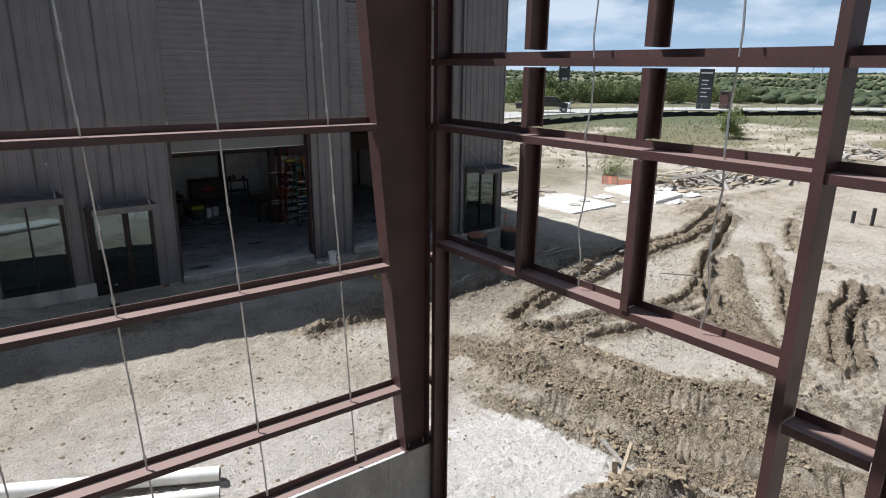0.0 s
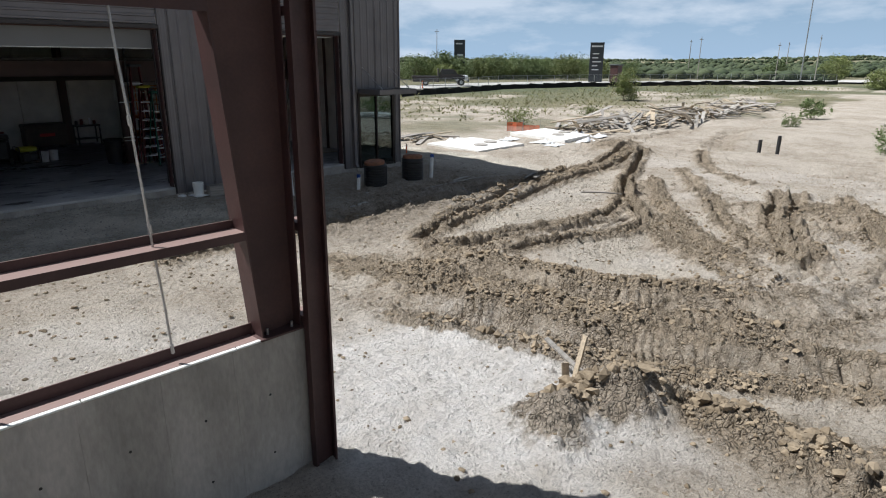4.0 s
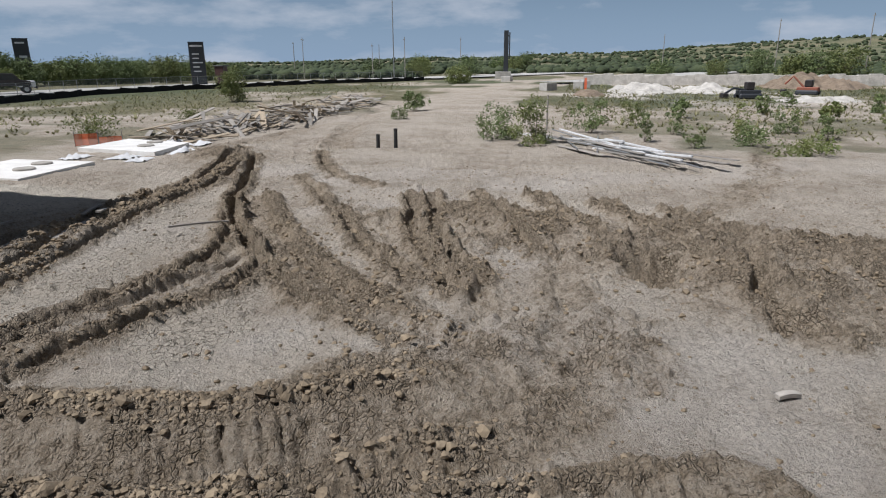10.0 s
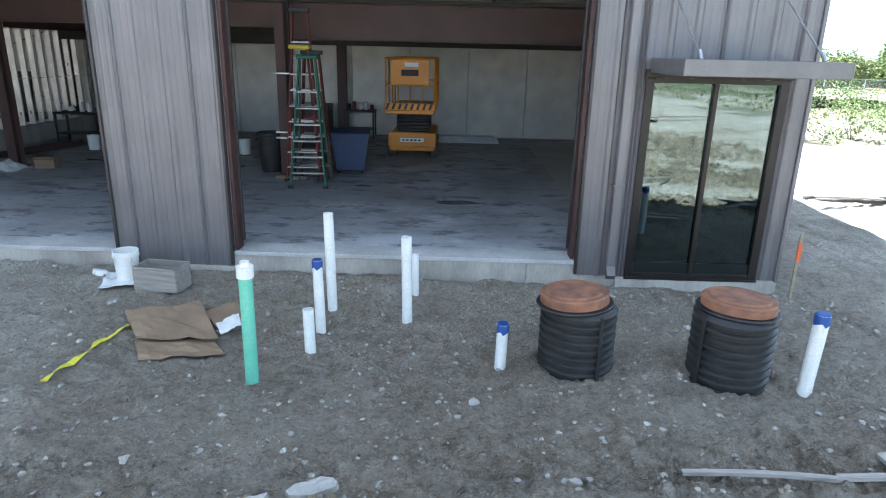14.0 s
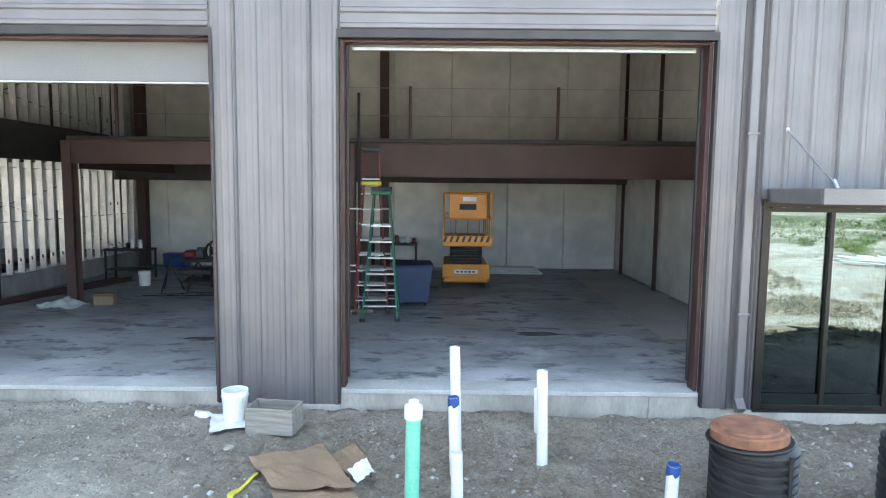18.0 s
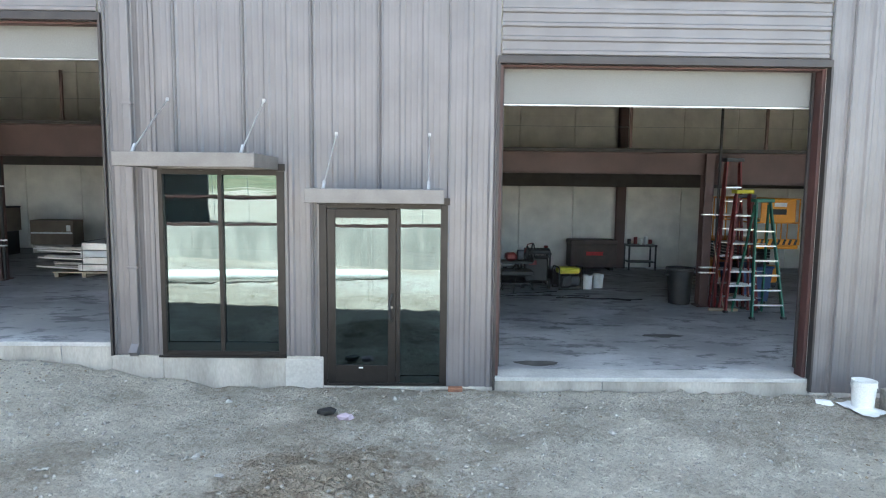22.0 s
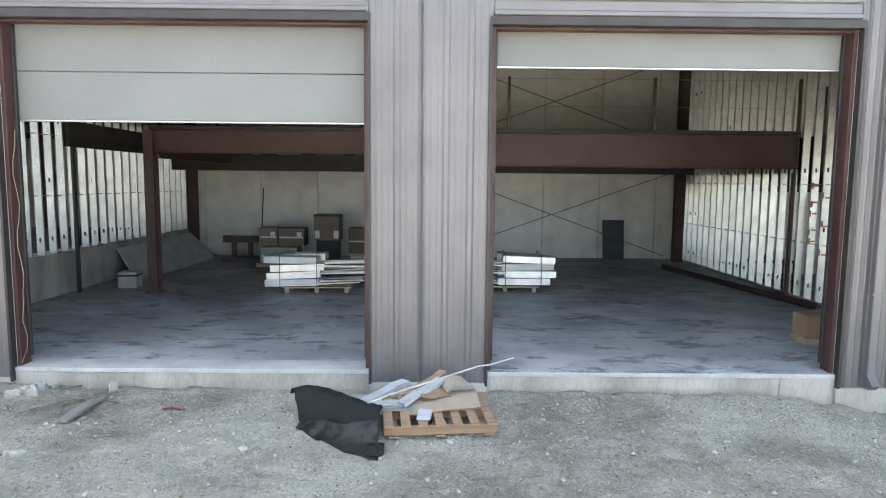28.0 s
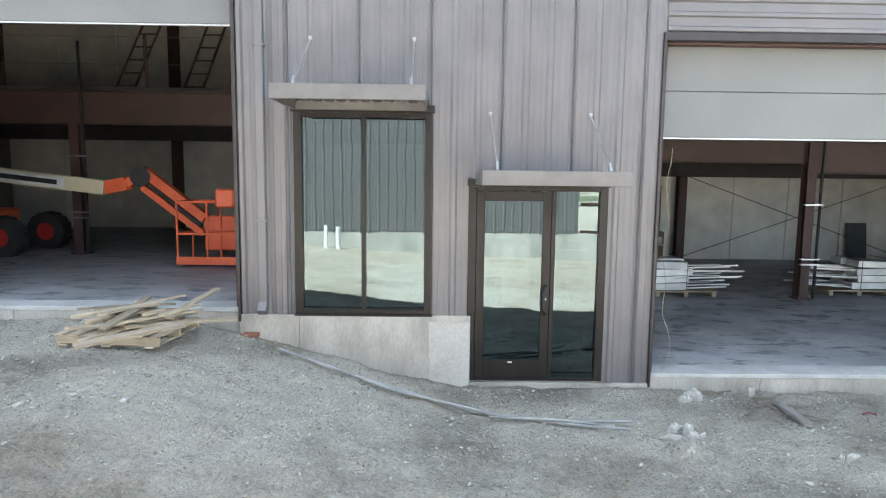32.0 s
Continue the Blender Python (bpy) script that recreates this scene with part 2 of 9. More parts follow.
# ---- materials ----
def mat(name, col, col2=None, rough=0.6, metal=0.0, scale=4.0, bump=0.15, fine=60.0, stretch=(1, 1, 1), rough2=None, spec=0.5, edge=(0.35, 0.65), coat=0.0, depth=0.01, rand=0.0, top_col=None):
    """Two colours mixed by a broad noise, a second finer noise for grain, relief and gloss."""
    m = bpy.data.materials.new(name)
    m.use_nodes = True
    n, l = m.node_tree.nodes, m.node_tree.links
    b = n["Principled BSDF"]
    tc, mp = n.new("ShaderNodeTexCoord"), n.new("ShaderNodeMapping")
    mp.inputs["Scale"].default_value = stretch
    l.new(tc.outputs["Object"], mp.inputs["Vector"])
    n1, n2 = n.new("ShaderNodeTexNoise"), n.new("ShaderNodeTexNoise")
    n1.inputs["Scale"].default_value, n1.inputs["Detail"].default_value = scale, 7
    n2.inputs["Scale"].default_value, n2.inputs["Detail"].default_value = fine, 4
    l.new(mp.outputs["Vector"], n1.inputs["Vector"])
    l.new(mp.outputs["Vector"], n2.inputs["Vector"])
    r = n.new("ShaderNodeMapRange")
    r.inputs["From Min"].default_value, r.inputs["From Max"].default_value = edge
    l.new(n1.outputs["Fac"], r.inputs["Value"])
    mx = n.new("ShaderNodeMix")
    mx.data_type = "RGBA"
    c2 = col2 or tuple(c * 0.8 for c in col)
    mx.inputs["A"].default_value, mx.inputs["B"].default_value = (*col, 1), (*c2, 1)
    l.new(r.outputs["Result"], mx.inputs["Factor"])
    hs = n.new("ShaderNodeHueSaturation")
    g = n.new("ShaderNodeMapRange")
    g.inputs["From Min"].default_value, g.inputs["From Max"].default_value = 0.3, 0.7
    g.inputs["To Min"].default_value, g.inputs["To Max"].default_value = 0.9, 1.1
    l.new(n2.outputs["Fac"], g.inputs["Value"])
    if rand:
        oi, ra, mu = n.new("ShaderNodeObjectInfo"), n.new("ShaderNodeMapRange"), n.new("ShaderNodeMath")
        ra.inputs["To Min"].default_value, ra.inputs["To Max"].default_value = 1 - rand, 1 + rand
        mu.operation = "MULTIPLY"
        l.new(oi.outputs["Random"], ra.inputs["Value"])
        l.new(ra.outputs["Result"], mu.inputs[0])
        l.new(g.outputs["Result"], mu.inputs[1])
        l.new(mu.outputs["Value"], hs.inputs["Value"])
    else:
        l.new(g.outputs["Result"], hs.inputs["Value"])
    l.new(mx.outputs["Result"], hs.inputs["Color"])
    if top_col:
        # a second colour mixed in on faces that look up
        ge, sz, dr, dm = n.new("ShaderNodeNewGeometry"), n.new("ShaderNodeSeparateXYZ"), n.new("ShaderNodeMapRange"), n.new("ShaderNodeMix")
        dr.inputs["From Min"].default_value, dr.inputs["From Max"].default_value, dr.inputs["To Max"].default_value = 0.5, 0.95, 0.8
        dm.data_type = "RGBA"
        dm.inputs["B"].default_value = (*top_col, 1)
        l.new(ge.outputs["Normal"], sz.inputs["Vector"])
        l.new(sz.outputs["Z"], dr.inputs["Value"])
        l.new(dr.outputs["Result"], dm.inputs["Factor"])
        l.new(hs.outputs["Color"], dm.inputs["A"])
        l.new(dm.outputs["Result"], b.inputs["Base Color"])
    else:
        l.new(hs.outputs["Color"], b.inputs["Base Color"])
    rr = n.new("ShaderNodeMapRange")
    rr.inputs["To Min"].default_value, rr.inputs["To Max"].default_value = rough, rough2 if rough2 is not None else min(1, rough + 0.12)
    l.new(n1.outputs["Fac"], rr.inputs["Value"])
    l.new(rr.outputs["Result"], b.inputs["Roughness"])
    b.inputs["Metallic"].default_value, b.inputs["Specular IOR Level"].default_value = metal, spec
    b.inputs["Coat Weight"].default_value = coat
    if bump:
        bp = n.new("ShaderNodeBump")
        bp.inputs["Strength"].default_value, bp.inputs["Distance"].default_value = bump, depth
        l.new(n2.outputs["Fac"], bp.inputs["Height"])
        l.new(bp.outputs["Normal"], b.inputs["Normal"])
    return m


def floor_mat():
    """Power-trowelled slab, pale and dusty, scuffed dark in streaks and blotches."""
    m = bpy.data.materials.new("dusty_slab")
    m.use_nodes = True
    n, l = m.node_tree.nodes, m.node_tree.links
    b = n["Principled BSDF"]
    tc = n.new("ShaderNodeTexCoord")

    def layer(scale, stretch, lo, hi, detail=9, rough=0.68):
        mp, q, r = n.new("ShaderNodeMapping"), n.new("ShaderNodeTexNoise"), n.new("ShaderNodeMapRange")
        mp.inputs["Scale"].default_value = stretch
        q.inputs["Scale"].default_value, q.inputs["Detail"].default_value, q.inputs["Roughness"].default_value = scale, detail, rough
        r.inputs["From Min"].default_value, r.inputs["From Max"].default_value = lo, hi
        l.new(tc.outputs["Object"], mp.inputs["Vector"])
        l.new(mp.outputs["Vector"], q.inputs["Vector"])
        l.new(q.outputs["Fac"], r.inputs["Value"])
        return r.outputs["Result"]

    def mix(f, a, c):
        q = n.new("ShaderNodeMix")
        q.data_type = "RGBA"
        l.new(f, q.inputs["Factor"])
        for k, v in (("A", a), ("B", c)):
            if isinstance(v, tuple):
                q.inputs[k].default_value = (*v, 1)
            else:
                l.new(v, q.inputs[k])
        return q.outputs["Result"]

    broad = layer(0.32, (1, 1, 1), 0.40, 0.62)
    smear = layer(0.9, (0.85, 1.2, 1), 0.44, 0.60)
    scuff = layer(2.6, (0.7, 1.4, 1), 0.53, 0.61)
    spots = layer(9.0, (1, 1, 1), 0.64, 0.72)
    col = mix(broad, (0.49, 0.50, 0.52), (0.33, 0.33, 0.33))
    # smears weaker near the doorways, at full strength farther in
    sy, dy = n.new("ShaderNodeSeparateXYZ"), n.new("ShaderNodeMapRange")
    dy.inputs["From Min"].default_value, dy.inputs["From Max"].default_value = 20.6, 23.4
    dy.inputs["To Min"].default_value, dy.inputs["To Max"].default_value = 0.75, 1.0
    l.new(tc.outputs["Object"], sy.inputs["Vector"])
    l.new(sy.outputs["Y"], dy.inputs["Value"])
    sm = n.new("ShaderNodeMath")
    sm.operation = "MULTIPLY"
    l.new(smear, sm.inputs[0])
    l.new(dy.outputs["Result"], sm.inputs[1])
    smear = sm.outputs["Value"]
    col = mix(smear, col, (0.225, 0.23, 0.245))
    col = mix(scuff, col, (0.14, 0.145, 0.155))
    col = mix(spots, col, (0.11, 0.105, 0.10))
    l.new(col, b.inputs["Base Color"])
    r = n.new("ShaderNodeMapRange")
    r.inputs["To Min"].default_value, r.inputs["To Max"].default_value = 0.62, 0.40
    l.new(smear, r.inputs["Value"])
    l.new(r.outputs["Result"], b.inputs["Roughness"])
    return m


M_PANEL = mat("charcoal_panel", (0.172, 0.16, 0.163), (0.158, 0.147, 0.15), rough=0.4, metal=0.35, scale=0.5, bump=0.0, fine=3, stretch=(0.6, 1, 0.5), rand=0.02)
M_TRIM = mat("dark_bronze_trim", (0.035, 0.030, 0.030), (0.05, 0.043, 0.042), rough=0.4, metal=0.3, bump=0.03)
M_AWN = mat("grey_awning", (0.17, 0.16, 0.158), (0.14, 0.132, 0.13), rough=0.45, metal=0.3, bump=0.03)
M_PRIMER = mat("red_oxide_primer", (0.068, 0.030, 0.027), (0.047, 0.021, 0.019), rough=0.42, scale=2.2, bump=0.12, fine=45, rough2=0.65, top_col=(0.27, 0.185, 0.16))
M_PRIMER_D = mat("brown_primer", (0.075, 0.036, 0.030), (0.055, 0.027, 0.023), rough=0.6, scale=2.0, bump=0.1, fine=45)
M_CONC = mat("formed_concrete", (0.44, 0.41, 0.365), (0.28, 0.26, 0.23), rough=0.85, scale=1.3, bump=0.35, fine=26, stretch=(1.4, 1.4, 0.5), edge=(0.38, 0.66))
M_CONC_L = mat("pale_concrete", (0.50, 0.48, 0.44), (0.38, 0.36, 0.33), rough=0.85, scale=1.2, bump=0.25, fine=30)
M_FLOOR = floor_mat()
M_SILL = mat("pale_sill", (0.48, 0.475, 0.46), (0.38, 0.375, 0.36), rough=0.8, scale=2.5, bump=0.2, fine=30)
M_VINYL = mat("white_vinyl_insulation", (0.72, 0.69, 0.63), (0.62, 0.595, 0.55), rough=0.36, scale=1.2, bump=0.5, fine=2.2, depth=0.06)
M_STUD = mat("galvanised_steel", (0.62, 0.62, 0.60), (0.5, 0.5, 0.49), rough=0.32, metal=0.85, scale=3, bump=0.05, fine=30)
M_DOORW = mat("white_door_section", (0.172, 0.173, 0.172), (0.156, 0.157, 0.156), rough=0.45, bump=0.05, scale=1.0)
M_FRAME = mat("bronze_aluminium", (0.022, 0.019, 0.018), (0.03, 0.026, 0.024), rough=0.35, metal=0.6, bump=0.02)
M_DARK = mat("black_rubber", (0.016, 0.016, 0.017), (0.03, 0.029, 0.028), rough=0.6, bump=0.1)
M_ROD = mat("zinc_rod", (0.5, 0.5, 0.5), (0.36, 0.35, 0.34), rough=0.35, metal=0.8, bump=0.1)
M_PVC = mat("white_pvc", (0.8, 0.8, 0.77), (0.7, 0.69, 0.64), rough=0.4, bump=0.04, scale=3)
M_GREENPVC = mat("green_sewer_pipe", (0.17, 0.52, 0.36), (0.21, 0.56, 0.41), rough=0.45, bump=0.04)
M_BLUE = mat("blue_tape", (0.02, 0.07, 0.28), rough=0.5)
M_LID = mat("rusty_lid", (0.30, 0.135, 0.072), (0.16, 0.08, 0.052), rough=0.8, scale=6, bump=0.4, fine=40)
M_RISER = mat("black_plastic_riser", (0.014, 0.014, 0.015), (0.03, 0.029, 0.027), rough=0.45, bump=0.08, scale=6)
M_WOOD = mat("weathered_lumber", (0.42, 0.34, 0.24), (0.30, 0.25, 0.185), rough=0.85, scale=6, bump=0.3, fine=30, stretch=(0.3, 4, 4), rand=0.25)
M_WOODG = mat("grey_lumber", (0.36, 0.33, 0.29), (0.24, 0.22, 0.195), rough=0.9, scale=6, bump=0.3, fine=30, stretch=(0.3, 4, 4), rand=0.25)
M_CARD = mat("cardboard", (0.29, 0.20, 0.125), (0.23, 0.16, 0.10), rough=0.9, bump=0.1, scale=3)
M_PAPER = mat("white_paper", (0.78, 0.77, 0.73), (0.68, 0.67, 0.64), rough=0.8, bump=0.1)
M_TARP = mat("black_tarp", (0.012, 0.012, 0.012), (0.02, 0.02, 0.02), spec=0.2, rough=0.7, scale=3, bump=0.6, fine=9)
M_ROOF = mat("roof_sheet", (0.5, 0.5, 0.5), rough=0.4, metal=0.6)


def glass_mat(name, tint, amount):
    """A tinted pane: partly clear, partly a mirror of the outdoors."""
    m = bpy.data.materials.new(name)
    m.use_nodes = True
    n, l = m.node_tree.nodes, m.node_tree.links
    n.remove(n["Principled BSDF"])
    tr, gl, mx = n.new("ShaderNodeBsdfTransparent"), n.new("ShaderNodeBsdfGlossy"), n.new("ShaderNodeMixShader")
    tr.inputs["Color"].default_value = (*tint, 1)
    gl.inputs["Roughness"].default_value, gl.inputs["Color"].default_value = 0.0, (0.78, 0.95, 1.0, 1)
    mx.inputs["Fac"].default_value = amount
    nz, bp, tc = n.new("ShaderNodeTexNoise"), n.new("ShaderNodeBump"), n.new("ShaderNodeTexCoord")
    nz.inputs["Scale"].default_value = 1.4
    bp.inputs["Strength"].default_value, bp.inputs["Distance"].default_value = 0.05, 0.02
    l.new(tc.outputs["Object"], nz.inputs["Vector"])
    l.new(nz.outputs["Fac"], bp.inputs["Height"])
    l.new(bp.outputs["Normal"], gl.inputs["Normal"])
    l.new(tr.outputs[0], mx.inputs[1])
    l.new(gl.outputs[0], mx.inputs[2])
    l.new(mx.outputs[0], n["Material Output"].inputs["Surface"])
    return m


M_GLASS = glass_mat("reflective_green_glass", (0.16, 0.24, 0.23), 0.13)

# ---- ground ----
FENCE = [(8, 52), (24, 55), (43, 58.5), (60, 62), (80, 65.5), (99, 63), (118, 54.5), (136, 44), (150, 36)]
FRONT_X = [-40, -22, -16.9, -14.4, -13.3, -8, -1.1, 0.2, 1.4, 5, 12, 18, 26, 36, 55, 4000]
FRONT_Z = [0.9, 0.9, 0.9, 0.26, 0.03, -0.05, -0.06, -0.25, -0.40, -0.45, -0.52, -0.63, -0.7, -0.8, -1.1, -1.1]
YARD_X = [-40, -20, -12, 0, 5, 9, 60, 4000]
YARD_Z = [0.75, 0.55, 0.1, -0.38, -0.50, -0.80, -0.98, -1.1]
RUTS = [
    # line, half width, depth, berm height, tread marks
    ([(30, 15.8), (26.2, 14.15), (24.2, 13.25), (22.5, 12.6), (20.9, 11.65), (19.3, 10.55), (18.1, 9.7), (17.4, 9.15), (16.8, 8.65), (16.3, 8.15), (15.9, 7.7), (15.2, 6.7)], 0.14, 0.42, 0.10, 0),
    ([(21.0, 11.9), (19.03, 10.85), (17.58, 10.6), (16.36, 10.66), (15.38, 10.91), (14.48, 11.12), (13.7, 11.34), (12.0, 11.8)], 0.13, 0.15, 0.14, 0),
    ([(17.9, 9.9), (17.43, 9.94), (16.14, 10.28), (15.15, 10.46), (14.39, 10.69), (13.72, 10.89), (12.3, 11.3)], 0.12, 0.10, 0.08, 0),
    ([(17.5, 9.3), (16.93, 9.19), (15.96, 9.25), (15.41, 9.6), (14.81, 9.81), (14.36, 9.89), (13.2, 10.3)], 0.14, 0.15, 0.14, 0),
    ([(7.0, 14.3), (11.2, 14.70), (13.2, 14.72), (15.0, 14.75), (16.5, 14.75), (18.0, 15.1)], 0.17, 0.14, 0.06, 0),
    ([(12.4, 12.5), (13.5, 12.95), (15.0, 13.55), (16.0, 13.8), (17.2, 14.1), (18.7, 14.6), (20.3, 14.9), (22.5, 15.0), (24.9, 15.3), (32.5, 17.5)], 0.15, 0.20, 0.07, 0),
    ([(13.4, 12.5), (14.9, 12.95), (16.0, 13.15), (17.4, 13.4), (19.0, 13.8), (20.9, 14.1), (24.3, 14.45), (29.0, 15.7)], 0.14, 0.20, 0.08, 0),
    ([(9.0, 15.5), (11.3, 15.7), (12.2, 15.8), (13.6, 15.8), (14.5, 16.1), (15.5, 16.0), (18.0, 16.4)], 0.22, 0.06, 0.035, 1),
    ([(11.0, 15.0), (13.7, 15.05), (15.3, 15.25), (16.7, 15.35), (18.5, 15.45), (20.5, 15.6)], 0.20, 0.07, 0.05, 1),
    ([(26.5, 12.4), (24.8, 11.2), (23.4, 10.4), (22.5, 9.95), (21.4, 9.1), (20.1, 8.4), (18.9, 7.7), (18.1, 7.15), (17.4, 6.65), (16.9, 6.3)], 0.12, 0.17, 0.12, 0),
    ([(22.6, 9.5), (21.3, 8.65), (20.0, 7.8), (18.7, 6.85), (17.4, 5.9)], 0.30, 0.05, 0.04, 1),
    ([(23.4, 7.3), (22.0, 6.97), (20.6, 6.68), (19.1, 6.24), (18.15, 5.83), (16.9, 5.2)], 0.13, 0.25, 0.21, 0),
    ([(23.6, 8.0), (22.5, 7.6), (20.7, 7.24), (19.1, 6.65), (17.95, 6.1), (16.6, 5.5)], 0.12, 0.19, 0.18, 0),
    ([(24.4, 6.2), (22.4, 5.6), (20.4, 4.9), (18.6, 4.1)], 0.13, 0.22, 0.20, 0),
    ([(24.6, 4.6), (22.6, 3.9), (20.8, 3.2), (19.2, 2.9)], 0.13, 0.2, 0.18, 0),
    ([(24.0, 2.9), (22.2, 2.1), (20.4, 1.9), (18.6, 1.3)], 0.14, 0.2, 0.2, 0),
    ([(23.2, 1.2), (21.4, 0.3), (19.6, -0.6), (17.8, -1.2)], 0.14, 0.2, 0.18, 0),
    ([(14.0, 5.4), (15.8, 4.9), (18.8, 5.8), (21.6, 7.2)], 0.22, 0.07, 0.04, 1),
    ([(13.6, 4.2), (15.8, 3.7), (19.4, 3.9), (22.4, 4.6)], 0.22, 0.07, 0.04, 1),
    ([(32.3, 13.9), (29.2, 12.6), (26.8, 11.2), (25.3, 9.4)], 0.12, 0.12, 0.06, 0),
    ([(23, 0.6), (28, -2.2), (36, -4.5)], 0.3, 0.05, 0.03, 0),
    ([(20.4, 1.5), (18.9, 0.4), (16.7, 0.9), (15.6, 0.4)], 0.16, 0.22, 0.14, 0),
    ([(34, 14), (50, 18), (80, 22)], 0.5, 0.08, 0.05, 0),
    ([(31, 18.6), (40, 18.2), (55, 20.5)], 0.4, 0.07, 0.05, 0),
]
# deep wheel tracks: groove line, profile across it (away to the left of the line), reach of the tread marks
TRACKS = [
    ([(10.5, 12.4), (11.0, 10.6), (11.25, 9.3), (11.35, 8.1), (11.5, 7.1), (11.85, 6.2), (12.4, 5.5), (13.0, 4.75), (13.9, 4.0), (14.6, 3.4)],
     [-1.3, -0.75, -0.42, -0.22, -0.10, 0.08, 0.15, 0.33, 0.72, 0.92, 1.2, 1.7], [0, 0.10, 0.19, 0.02, -0.36, -0.38, -0.24, -0.15, 0.11, 0.19, 0.09, 0], 0.16, 0.80, 2.0, 6.6),
    ([(8.7, 10.4), (9.25, 9.0), (9.55, 8.1), (9.8, 7.05), (10.1, 6.2), (10.4, 5.3), (10.8, 4.5), (11.4, 3.5), (11.8, 2.4)],
     [-0.9, -0.5, -0.22, -0.06, 0.08, 0.15, 0.45, 0.62, 0.95], [0, 0.07, 0.03, -0.20, -0.20, -0.13, 0.11, 0.17, 0.02], 0.10, 0.52, 1.6, 7.4),
    ([(23.5, 12.55), (20.5, 10.75), (18.7, 9.5), (17.5, 8.6), (16.8, 7.9), (16.2, 7.25), (15.3, 6.25), (14.5, 5.2), (13.7, 4.4)],
     [-0.8, -0.5, -0.34, -0.26, 0.26, 0.34, 0.5, 0.8], [0, 0.07, 0.09, -0.09, -0.09, 0.09, 0.06, 0], -0.26, 0.26, 0.6, 8.5),
]
# ground churned to mud: line, half width, strength
CHURN = [
    ([(10.0, 12.0), (10.7, 9.8), (11.1, 8.0), (11.5, 6.4), (11.9, 5.4)], 0.95, 0.8),
    ([(13.2, 6.6), (14.4, 5.5), (15.8, 6.4), (17.6, 8.2), (19.6, 9.6)], 0.6, 0.5),
    ([(21.6, 7.4), (19.9, 5.6), (19.0, 3.6), (18.9, 2.2), (18.0, 0.8), (16.9, -0.6), (15.6, -2.0)], 1.5, 0.5),
    ([(13.5, 12.8), (15.0, 13.35), (16.0, 13.55), (17.2, 13.8), (18.7, 14.3), (20.3, 14.6), (22.5, 14.7), (24.6, 14.9), (29.5, 16.2)], 0.6, 0.9),
    ([(7.7, 5.5), (8.6, 5.25), (9.3, 4.95), (9.5, 4.0)], 0.6, 1.0),
    ([(9.5, 3.4), (9.1, 2.6)], 0.55, 0.7),
    ([(24.5, 13.2), (22.1, 12.3), (19.8, 10.9), (18.2, 9.6), (16.4, 8.2)], 0.3, 0.5),
]
MOUNDS = [(8.65, 5.25, 0.55, 0.40), (9.25, 4.98, 0.45, 0.34), (7.95, 5.5, 0.45, 0.28), (7.5, 5.3, 0.35, 0.14), (9.4, 4.0, 0.42, 0.26), (9.2, 3.1, 0.6, 0.18), (9.7, 2.4, 0.4, 0.16), (8.6, 1.7, 0.7, 0.12), (18.8, 2.6, 1.0, 0.36), (17.6, 0.6, 1.2, 0.32), (19.6, -1.2, 1.5, 0.26), (20.6, 1.0, 1.4, 0.22), (21.0, 4.4, 1.3, 0.26), (22.0, 6.2, 1.2, 0.2),
          (10.6, 9.9, 0.6, 0.18), (10.3, 8.6, 0.5, 0.14), (13.3, 10.9, 0.7, 0.1), (18.9, 14.55, 0.5, 0.10), (20.6, 14.75, 0.7, 0.16), (22.6, 15.0, 0.7, 0.14), (30, 17.2, 1.2, 0.3), (3.4, 16.9, 0.9, 0.12), (16.2, -2.2, 1.0, 0.2)]
PITS = [(18.2, 2.25, 0.5, 0.75), (17.9, 0.35, 0.40, 0.42), (16.0, 0.65, 0.36, 0.34), (10.9, 9.35, 0.3, 0.18)]


def clods(x, y, cell, seed, keep):
    """Rounded lumps on a loose grid; keep is the share of places that carry one."""
    ix, iy = np.floor(x / cell), np.floor(y / cell)
    h = np.zeros(x.shape)
    for dx in (-1, 0, 1):
        for dy in (-1, 0, 1):
            jx, jy = ix + dx, iy + dy
            r1, r2, r3, r4 = hash2(jx, jy, seed), hash2(jx, jy, seed + 1), hash2(jx, jy, seed + 2), hash2(jx, jy, seed + 3)
            r = cell * (0.28 + 0.42 * r3)
            ex, ey = x - (jx + r1) * cell, y - (jy + r2) * cell
            q = (ex * ex * (1.0 + 0.9 * (r4 - 0.5)) + ey * ey * (1.0 - 0.9 * (r4 - 0.5))) / (r * r)
            h = np.maximum(h, np.where((q < 1) & (hash2(jx, jy, seed + 4) < keep), r * 0.85 * np.sqrt(np.maximum(0, 1 - q)), 0))
    return h


